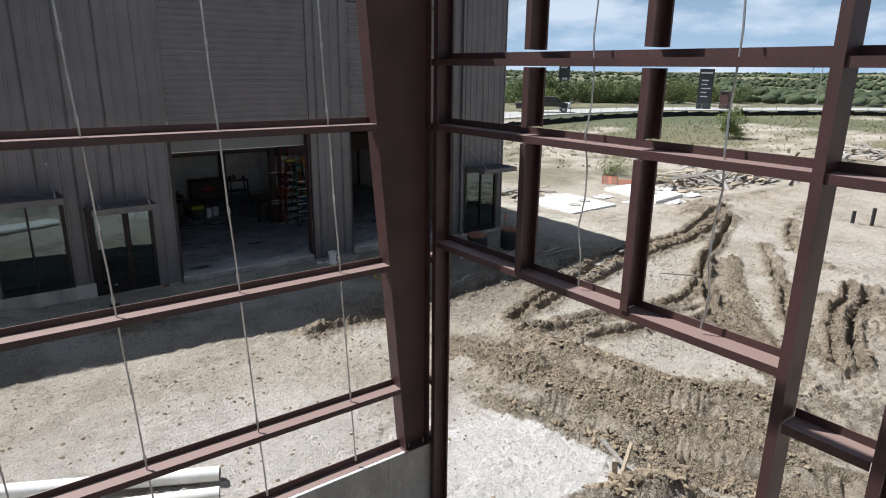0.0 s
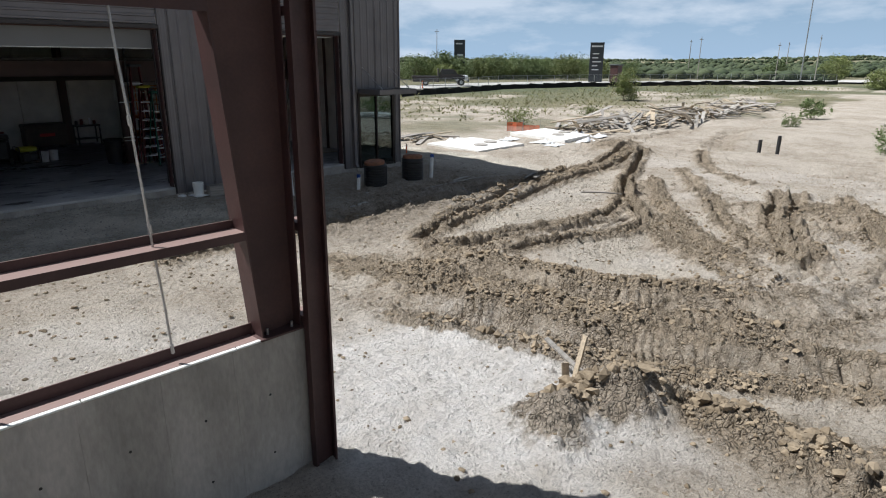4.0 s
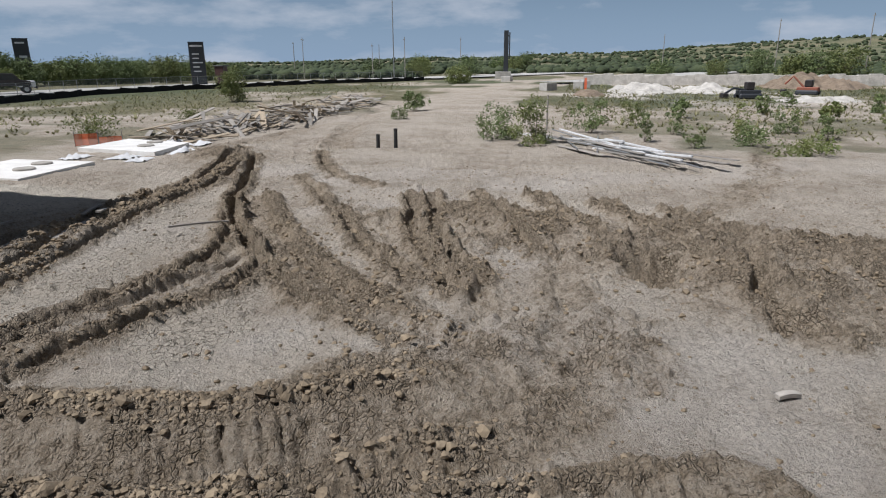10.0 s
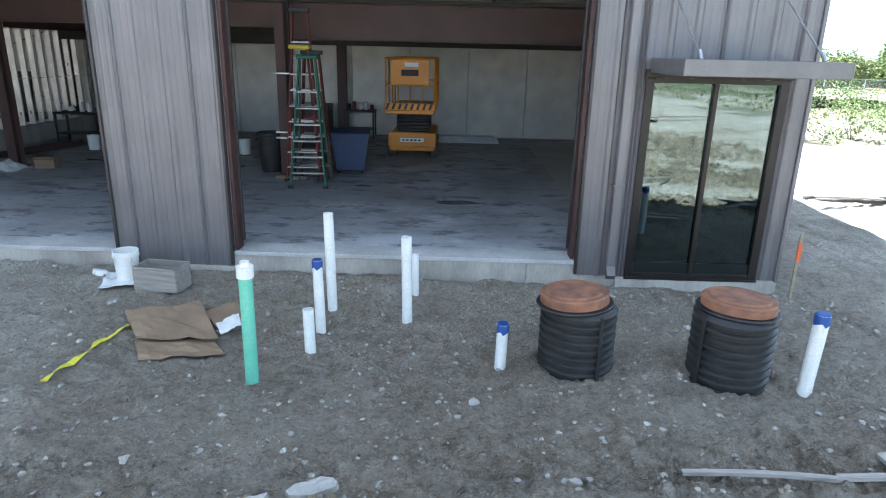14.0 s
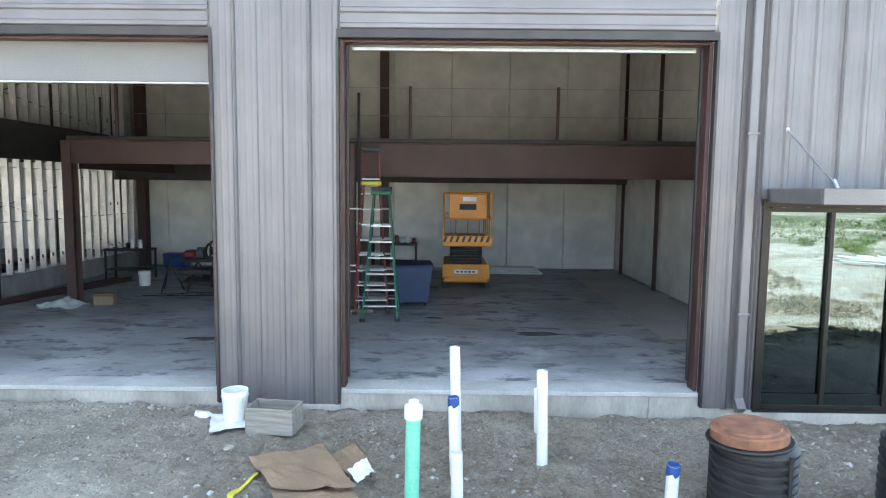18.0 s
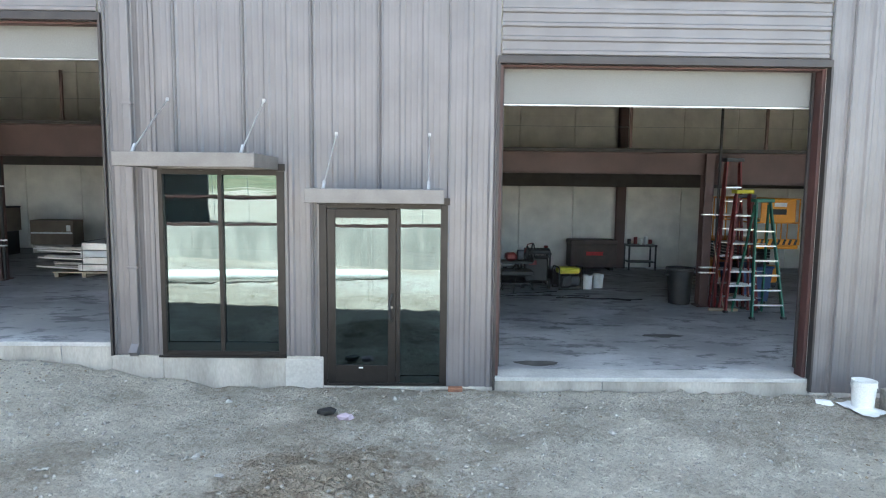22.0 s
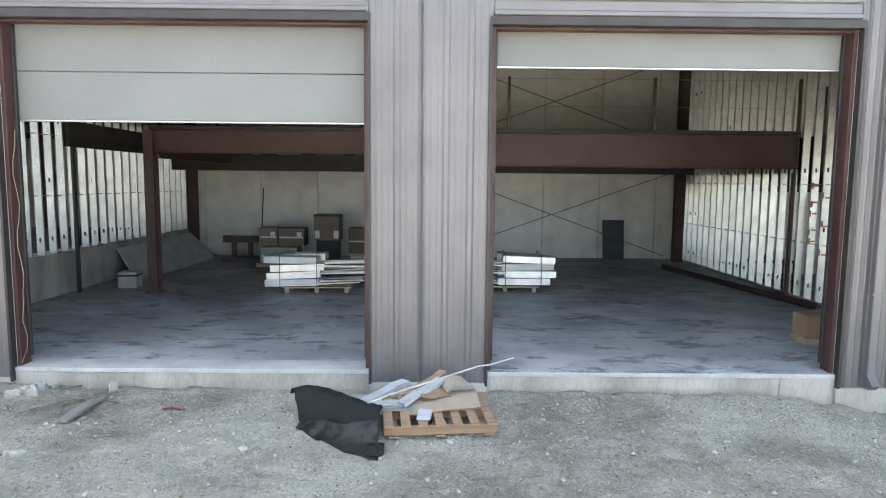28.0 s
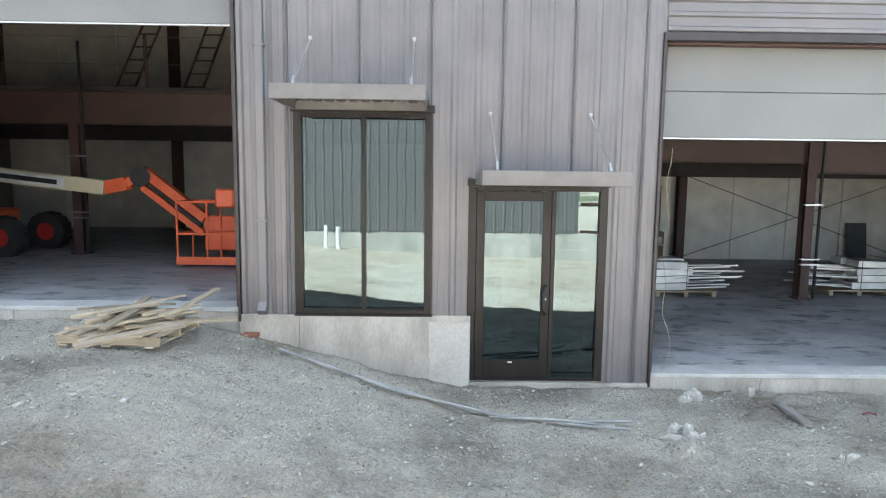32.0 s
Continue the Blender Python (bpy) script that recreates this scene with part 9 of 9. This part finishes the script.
for sx in (-0.3, 0.3):
    part("upright", M().tube((sx, 0.25, 0.2), (sx, 0.25, 1.0), 0.025, 8), M_BLACKM, t)
    part("front_upright", M().tube((sx, -0.28, 0.85), (sx, -0.28, 1.0), 0.02, 8), M_BLACKM, t)
    wl_ = part("wheel", M().tube((sx * 1.15 - 0.04, -0.1, 0.14), (sx * 1.15 + 0.04, -0.1, 0.14), 0.14, 18), M_TYRE, t)
    part("hub", M().tube((sx * 1.15 - 0.045, -0.1, 0.14), (sx * 1.15 + 0.045, -0.1, 0.14), 0.06, 12), M_ALU, wl_)
rc = random.Random(8)
for i in range(5):
    a, x0, y0 = rc.uniform(-0.3, 0.3), rc.uniform(5.4, 7.8), rc.uniform(26.4, 27.0)
    solid("hose", M().path([(x0 + 0.22 * j * math.cos(a), y0 + 0.22 * j * math.sin(a) + 0.06 * math.sin(j * 1.7 + i), -0.262) for j in range(9)], 0.014, 6), M_DARK, "black hose lying on the slab", "hose", "hoses")
for i in range(6):
    x0, w, h = 6.0 + 0.42 * i, rc.uniform(0.16, 0.34), rc.uniform(0.15, 0.42)
    solid("tool_case", M().cbox(-w, w, -0.14, 0.14, 0, h, 0.02).cbox(-0.06, 0.06, -0.02, 0.02, h, h + 0.04, 0.008), rc.choice((M_BLACKM, M_DECKU, M_GREY, M_BLACKM)), "dark plastic tool case on the slab", "tool case", "tool cases", at=pose(x0, 28.7 + 0.2 * (i % 2), -0.28, 0, 0, rc.uniform(-15, 15)))
t = thing("pipe_stand", "black folding tripod pipe stand", "pipe stand", at=(5.9, 27.4, -0.28))
for a in (0.3, 2.4, 4.5):
    part("leg", M().tube((0, 0, 0.7), (0.33 * math.cos(a), 0.33 * math.sin(a), 0), 0.018, 8), M_BLACKM, t)
part("head", M().path([(-0.14, 0, 0.86), (0, 0, 0.72), (0.14, 0, 0.86)], 0.025, 8), M_BLACKM, t)
part("post", M().tube((0, 0, 0.5), (0, 0, 0.76), 0.025, 8), M_BLACKM, t)
for x, y, mm, nm in ((8.5, 27.9, None, "white plastic five-gallon bucket"), (8.85, 28.1, None, "white plastic five-gallon bucket"), (4.9, 28.2, None, "pale plastic bucket on the slab")):
    bucket(x, y, -0.28, material=mm, label=nm)
t = thing("cooler", "blue plastic cooler box by the back wall", "cooler", at=(4.1, 32.0, -0.28))
part("body", M().cbox(-0.36, 0.36, -0.2, 0.2, 0, 0.36, 0.04), M_BLUEP, t)
part("lid", M().cbox(-0.38, 0.38, -0.22, 0.22, 0.36, 0.44, 0.03), M_BLUEP, t)
M_TOTE = mat("navy_plastic", (0.010, 0.028, 0.085), (0.014, 0.034, 0.10), rough=0.45)
t = thing("tote_bin", "dark blue wheeled tote bin", "bin", at=pose(11.9, 26.2, -0.28, 0, 0, 6))
part("tub", M().prism([(-0.3, 0.08), (0.3, 0.08), (0.4, 0.85), (-0.4, 0.85)], 1, -0.45, 0.45), M_TOTE, t)
part("rim", M().cbox(-0.43, 0.43, -0.48, 0.48, 0.85, 0.9, 0.015), M_TOTE, t)
for x in (-0.25, 0.25):
    for y in (-0.38, 0.38):
        part("castor", M().tube((x - 0.02, y, 0.04), (x + 0.02, y, 0.04), 0.04, 12), M_DARK, t)
t = thing("trash_can", "black rubber trash can beside the column", "trash can", at=(10.2, 25.9, -0.28))
part("can", M().lathe([(0.24, 0), (0.30, 0.78), (0.33, 0.8), (0.33, 0.85), (0.30, 0.85), (0.23, 0.03)], 22), M_BLACKM, t, smooth=2)
for sx in (-1, 1):
    part("grip", M().cbox(sx * 0.32 - 0.03, sx * 0.32 + 0.03, -0.08, 0.08, 0.66, 0.72, 0.01), M_BLACKM, t)
t = thing("broom", "push broom leaning on the column", "broom", at=(10.85, 25.2, -0.28))
part("handle", M().tube((0, -0.2, 0.05), (-0.1, 0.25, 1.5), 0.014, 8), M_WOOD, t)
part("head", M().cbox(-0.35, 0.3, -0.26, -0.18, 0.0, 0.07, 0.01), M_WOOD, t)
cl_, nn = [], 19
for j in range(nn):
    for k in range(nn):
        u, v = 2 * k / (nn - 1) - 1, 2 * j / (nn - 1) - 1
        d = math.hypot(u, v)
        fold = abs(noise.noise(Vector((u * 2.4, v * 2.4, 4)))) * 0.22 + abs(noise.noise(Vector((u * 5, v * 5, 8)))) * 0.09
        cl_.append((u * 0.46 * (1 - 0.15 * abs(v)) + 0.1 * noise.noise(Vector((u * 2, v * 2, 1))), v * 0.32 + 0.08 * noise.noise(Vector((u * 2, v * 2, 6))), 0.004 + max(0, 1 - d * d * 0.75) * (0.07 + fold)))
solid("drop_cloth", M().add(cl_, [(j * nn + k, j * nn + k + 1, (j + 1) * nn + k + 1, (j + 1) * nn + k) for j in range(nn - 1) for k in range(nn - 1)]).mesh("drop_cloth", True), M_PVC, "crumpled white drop cloth on the slab", "cloth", at=(4.55, 25.3, -0.28))
t = thing("cardboard_box", "small open cardboard box on the slab", "box", "boxes", at=pose(5.3, 25.6, -0.28, 0, 0, 10))
part("carton", M().cbox(-0.2, 0.2, -0.15, 0.15, 0, 0.24, 0.006), M_CARD, t)
part("flap", M().cbox(-0.2, 0.2, -0.28, -0.152, 0.2, 0.215, 0.003), M_CARD, t)
for i, (x0, y0, x1, y1) in enumerate(((3.0, 24.2, 3.9, 28.6), (3.15, 24.9, 3.9, 28.9), (3.3, 25.6, 4.2, 29.0))):
    solid("steel_length", M().beam((x0, y0, -0.22), (x1, y1, -0.22), [(-0.06, -0.06), (0.06, -0.06), (0.06, -0.045), (-0.045, -0.045), (-0.045, 0.06), (-0.06, 0.06)]), M_BROWN, "dark steel angle length on the floor", "steel length", "steel lengths")
t = thing("strut_bundle", "bright bundle of galvanised pipe on the floor", "pipe bundle", at=(14.5, 31.9, -0.28))
for i in range(7):
    part("tube", M().tube((-1.6 + 0.1 * (i % 3), 0.06 * (i % 4), 0.04 + 0.05 * (i // 4)), (0.95 - 0.07 * (i % 2), 0.06 * (i % 4), 0.04 + 0.05 * (i // 4)), 0.024, 8), M_ALU, t)

# second unit
def steel_stack(x, y, z, turn, label):
    t = thing("panel_stack", label, "metal stack", "stacks of steel trim", at=pose(x, y, z, 0, 0, turn))
    for k in range(3):
        part("pallet_runner", M().cbox(-0.7 + k * 0.65, -0.6 + k * 0.65, -0.5, 0.5, 0, 0.1, 0.005), M_WOOD, t)
    part("pallet_deck", M().cbox(-0.75, 0.75, -0.5, 0.5, 0.1, 0.13, 0.005), M_WOOD, t)
    rg = random.Random(int(abs(x) * 10))
    for k in range(4):
        for j in range(2):
            dx, zz = rg.uniform(-0.12, 0.05), 0.14 + k * 0.165
            part("trim_box", M().cbox(-0.62, 0.55, -0.22, 0.22, 0, 0.15, 0.004).moved(pose(-0.42 + dx, -0.24 + j * 0.47, zz + 0.015 * j, 0, rg.uniform(-3.5, 1.5), rg.uniform(-3, 3))), M_ALU if (k + j) % 3 else M_FOIL, t)
    for k in range(15):
        yy, zz = -0.45 + 0.21 * (k % 5), 0.17 + 0.2 * (k // 5) + 0.03 * (k % 2)
        part("stud_length", M().cbox(-0.3, 1.05 + rg.uniform(-0.12, 0.3), yy, yy + 0.04, zz, zz + 0.035, 0.003).moved(pose(0, 0, 0, 0, rg.uniform(-3, 1), rg.uniform(-2, 2))), M_STUD, t)
    for xx in (-0.45, 0.35):
        part("strap", M().path([(xx - 0.35, -0.49, 0.13), (xx - 0.35, -0.5, 0.84), (xx - 0.35, 0.52, 0.84), (xx - 0.35, 0.53, 0.13)], 0.008, 4), M_DARK, t)


steel_stack(-7.95, 26.2, 0.19, 2, "stack of bright galvanised trim strapped on a pallet")
steel_stack(-3.75, 26.5, 0.19, 178, "stack of bright galvanised trim strapped on a pallet")
solid("leaning_board", M().cbox(0.06, 0.74, 0, 0.04, 0, 1.28, 0.006), M_GREY, "dark grey board leaning on the back wall", "board", at=pose(0, 32.28, 0.19, -7, 0, 0))
M_WRAP = mat("grey_stretch_wrap", (0.30, 0.285, 0.26), (0.22, 0.205, 0.19), rough=0.35, bump=0.5, scale=2, fine=9, depth=0.03)
M_CARTON = mat("dusty_carton", (0.185, 0.145, 0.11), (0.15, 0.118, 0.09), rough=0.9, bump=0.1, scale=3)
for x, y, w, h, zz in ((-10.11, 30.2, 0.52, 0.52, 0.58), (-9.47, 30.25, 0.72, 0.5, 0.58), (-9.8, 30.1, 1.05, 0.5, 0.06), (-7.3, 31.0, 1.3, 0.75, 0.3), (-7.3, 31.0, 1.2, 0.26, 0.04)):
    t = thing("carton", "brown cardboard carton partly wrapped in film", "box", "boxes", at=(x, y, 0.19 + zz))
    part("box", M().cbox(-w / 2, w / 2, -0.3, 0.3, 0, h, 0.01), M_CARTON if zz > 0.1 else M_WRAP, t)
    part("tape", M().box(-w / 2 + 0.02, w / 2 - 0.02, -0.304, -0.3005, h * 0.45, h * 0.45 + 0.05), M_FOIL, t)
    if zz > 0.2:
        part("label", M().box(w / 2 - 0.2, w / 2 - 0.07, -0.305, -0.301, h * 0.55, h * 0.8), M_PAPER, t)
pallet(-9.8, 30.1, 0, "wooden pallet under wrapped cartons", z=0.18)
t = thing("heater_unit", "boxed dark mechanical unit with white labels", "heater unit", at=(-8.45, 30.2, 0.19))
part("base_unit", M().cbox(-0.3, 0.3, -0.3, 0.3, 0.05, 0.75, 0.01), M_BLACKM, t)
part("top_carton", M().cbox(-0.36, 0.36, -0.33, 0.33, 0.76, 1.48, 0.01), M_CARTON, t)
part("strap", M().cbox(-0.365, 0.365, -0.335, 0.335, 1.44, 1.49, 0.003), M_DARK, t)
for x in (-0.34, 0.2):
    part("label", M().box(x, x + 0.14, -0.335, -0.3305, 0.82, 1.04), M_PAPER, t)
t = thing("sawhorse_bench", "rough brown timber bench by the back wall", "bench", at=(-11.4, 31.3, 0.19))
part("top_beam", M().cbox(-0.45, 0.6, -0.09, 0.09, 0.55, 0.75, 0.01), M_CHEST, t)
for x in (-0.2, 0.3):
    part("leg", M().cbox(x, x + 0.12, -0.07, 0.07, 0.1, 0.55, 0.006), M_CHEST, t)
part("skid", M().cbox(-0.5, 0.6, -0.15, 0.15, 0, 0.1, 0.01), M_CHEST, t)
solid("leaning_sheet", M().add([(-12.42, 26.9, 0.195), (-12.3, 31.9, 0.195), (-13.1, 31.9, 0.98), (-13.17, 27.5, 0.94), (-12.46, 26.9, 0.195), (-12.34, 31.9, 0.195), (-13.13, 31.9, 0.965), (-13.2, 27.5, 0.925)], [(0, 1, 2, 3), (7, 6, 5, 4), (0, 4, 5, 1), (1, 5, 6, 2), (2, 6, 7, 3), (3, 7, 4, 0)]), M_SILL, "long pale wallboard sheet leaning on the curb", "wallboard")
t = thing("bundle_box", "white strapped box beside the curb", "box", "boxes", at=pose(-12.3, 26.3, 0.19, 0, 0, 8))
part("carton", M().cbox(-0.2, 0.2, -0.2, 0.2, 0, 0.36, 0.01), M_SILL, t)
part("strap", M().cbox(-0.204, 0.204, -0.204, 0.204, 0.26, 0.3, 0.002), M_DARK, t)
solid("steel_length", M().beam((1.2, 30.2, 0.25), (2.2, 24.3, 0.25), [(-0.06, -0.06), (0.06, -0.06), (0.06, -0.045), (-0.045, -0.045), (-0.045, 0.06), (-0.06, 0.06)]), M_BROWN, "dark steel angle length on the floor", "steel length", "steel lengths")
t = thing("carton", "small teal and brown carton by the door jamb", "box", "boxes", at=(0.62, 21.7, 0.19))
part("box", M().cbox(-0.22, 0.22, -0.2, 0.2, 0.1, 0.45, 0.008), M_CARD, t)
part("skid", M().cbox(-0.24, 0.24, -0.22, 0.22, 0, 0.1, 0.005), M_WOOD, t)
for i, (x, z1) in enumerate(((-11.0, 2.4), (-6.2, 2.6))):
    solid("conduit_length", M().tube((x, 32.4, 0.95), (x + 0.05, 32.55, z1), 0.02, 6), M_DARK, "thin dark conduit standing against the back wall", "conduit", "conduits")

# third unit: boom lift
B = thing("boom_lift", "orange boom lift with cream boom and basket near the floor", "boom lift", at=(0, 0, 0))
part("main_boom", M().beam((-25.4, 25.3, 3.05), (-20.2, 24.5, 2.53), [(-0.12, -0.14), (0.12, -0.14), (0.12, 0.14), (-0.12, 0.14)]), M_BOOM, B)
part("boom_sleeve", M().beam((-20.2, 24.5, 2.53), (-19.75, 24.45, 2.62), [(-0.1, -0.13), (0.1, -0.13), (0.1, 0.13), (-0.1, 0.13)]), M_LIFT, B)
part("jib_knuckle", M().tube((-19.45, 24.3, 2.76), (-19.45, 24.56, 2.76), 0.2, 18), M_BLACKM, B)
part("upper_link", M().beam((-19.75, 24.45, 2.6), (-19.4, 24.43, 2.9), [(-0.09, -0.08), (0.09, -0.08), (0.09, 0.08), (-0.09, 0.08)]), M_LIFT, B)
part("jib_arm", M().beam((-19.4, 24.43, 2.86), (-18.2, 24.35, 1.95), [(-0.09, -0.09), (0.09, -0.09), (0.09, 0.09), (-0.09, 0.09)]), M_LIFT, B)
part("jib_link", M().beam((-19.45, 24.43, 2.55), (-18.25, 24.35, 1.65), [(-0.07, -0.06), (0.07, -0.06), (0.07, 0.06), (-0.07, 0.06)]), M_LIFT, B)
part("jib_cylinder", M().tube((-19.3, 24.43, 2.6), (-18.3, 24.36, 1.8), 0.05, 12), M_BLACKM, B)
part("sticker", M().beam((-24.0, 24.96, 2.915), (-20.95, 24.49, 2.61), [(0.125, -0.1), (0.128, -0.1), (0.128, 0.1), (0.125, 0.1)]), M_SIGNW, B, "white strip with a dark lettered brand bar")
part("sticker_bar", M().beam((-23.5, 24.88, 2.865), (-21.1, 24.51, 2.625), [(0.13, -0.045), (0.132, -0.045), (0.132, 0.05), (0.13, 0.05)]), M_DARK, B)
bk = part("basket", M().cbox(-18.5, -17.35, 23.6, 24.4, 1.12, 1.17, 0.01).cbox(-18.5, -17.35, 23.58, 23.6, 1.12, 1.27, 0.004), M_LIFT, B)
for x in (-18.48, -17.92, -17.37):
    for y in (23.62, 24.38):
        part("basket_post", M().tube((x, y, 1.15), (x, y, 2.3), 0.02, 8), M_LIFT, bk)
for z in (1.7, 2.3):
    for y in (23.62, 24.38):
        part("basket_rail", M().tube((-18.48, y, z), (-17.37, y, z), 0.02, 8), M_LIFT, bk)
    for x in (-18.48, -17.37):
        part("basket_rail", M().tube((x, 23.62, z), (x, 24.38, z), 0.02, 8), M_LIFT, bk)
part("control_box", M().cbox(-17.75, -17.4, 23.6, 23.85, 2.2, 2.55, 0.03), M_LIFT, bk)
part("fork", M().cbox(-18.25, -17.5, 24.4, 24.46, 1.3, 2.0, 0.02), M_LIFT, B)
part("chassis", M().cbox(-26.4, -23.3, 24.9, 26.6, 1.5, 2.0, 0.05), M_LIFT, B)
part("turntable", M().cbox(-26.9, -24.6, 25.0, 26.5, 2.0, 2.9, 0.1), M_LIFT, B)
for x in (-22.65, -25.8):
    for y in (25.0, 26.6):
        w = part("wheel", M().tube((x, y - 0.17, 1.46), (x, y + 0.17, 1.46), 0.42, 26), M_TYRE, B)
        part("rim", M().tube((x, y - 0.18, 1.46), (x, y + 0.18, 1.46), 0.2, 16), M_SIGNR, w)
        for i in range(16):
            a = i * math.pi / 8
            part("lug", M().cbox(-0.05, 0.05, -0.16, 0.16, 0.41, 0.45, 0.01).moved(pose(x, y, 1.46, 0, math.degrees(a), 0)), M_TYRE, w)
for x0, x1 in ((-20.75, -20.35), (-19.2, -18.85)):
    t = thing("ladder", "aluminium extension ladder standing on the mezzanine", "ladder", "ladders")
    for d in (0, 0.42):
        part("rail", M().beam((x0 + d - 0.25, 26.6, 4.65), (x1 + d, 27.6, 7.2), [(-0.03, -0.015), (0.03, -0.015), (0.03, 0.015), (-0.03, 0.015)]), M_BROWN, t)
    for i in range(8):
        f = (i + 0.5) / 8
        xx = x0 - 0.25 + (x1 - x0 + 0.25) * f
        part("rung", M().tube((xx, 26.6 + f, 4.65 + 2.55 * f), (xx + 0.42, 26.6 + f, 4.65 + 2.55 * f), 0.018, 6), M_BROWN, t)

# ---- the sheeted part of the new building, seen in the panes ----
nb = thing("new_wall", "grey-green ribbed metal wall of the next building", "wall", kind="structure")
x = -27.0
while x < -8.7:
    part("panel", ribbed(x, min(x + 0.9144, -8.7), 0.95, 8.4, 0.0).moved(pose(0, 6.91, 0) @ Matrix.Diagonal((1, -1, 1, 1))), M_AWN, nb)
    x += 0.9144
part("stub_wall_segment", M().cbox(-27, -10.0, 6.58, 6.9, -0.6, 0.95, 0.012), M_CONC, nb)
solid("new_roof", M().box(-27, -8.7, -8, 7.05, 8.4, 8.5), M_ROOF, "metal roof of the next building", "roof", kind="structure")
solid("new_wall_back", M().box(-27, -8.7, -8.2, -8, -1, 8.4), M_AWN, "metal wall of the next building", "wall", kind="structure")
for x in (-17.2, -16.8):
    solid("vent_pipe", M().tube((0, 0, -0.2), (0, 0, 0.75), 0.07, 14), M_PVC, "white plastic pipe by the stub wall", "standpipe", "standpipes", at=(x, 7.6, ground_at(x, 7.6)))

# dusty paper laid along the side wall of the end unit
M_RUNNER = mat("dusty_floor_paper", (0.34, 0.295, 0.23), (0.28, 0.24, 0.19), rough=0.9, bump=0.15, scale=1.2, fine=14)
rnd = random.Random(77)
edge = [(16.47 + 0.05 * math.sin(i * 0.9) + rnd.uniform(-0.02, 0.02), 22.75 + i * 0.26) for i in range(32)]
vs = [(x, y, z) for z in (-0.278, -0.272) for xy in edge for x, y in (xy, (17.75, xy[1]))]
k = 2 * len(edge)
fs = []
for i in range(len(edge) - 1):
    a = 2 * i
    fs += [(a, a + 2, a + 3, a + 1), (a + k, a + 1 + k, a + 3 + k, a + 2 + k), (a, a + k, a + 2 + k, a + 2), (a + 1, a + 3, a + 3 + k, a + 1 + k)]
fs += [(0, 1, 1 + k, k), (k - 2, 2 * k - 2, 2 * k - 1, k - 1)]
solid("floor_paper", M().add(vs, fs), M_RUNNER, "dusty brown floor paper laid along a side wall", "floor paper")
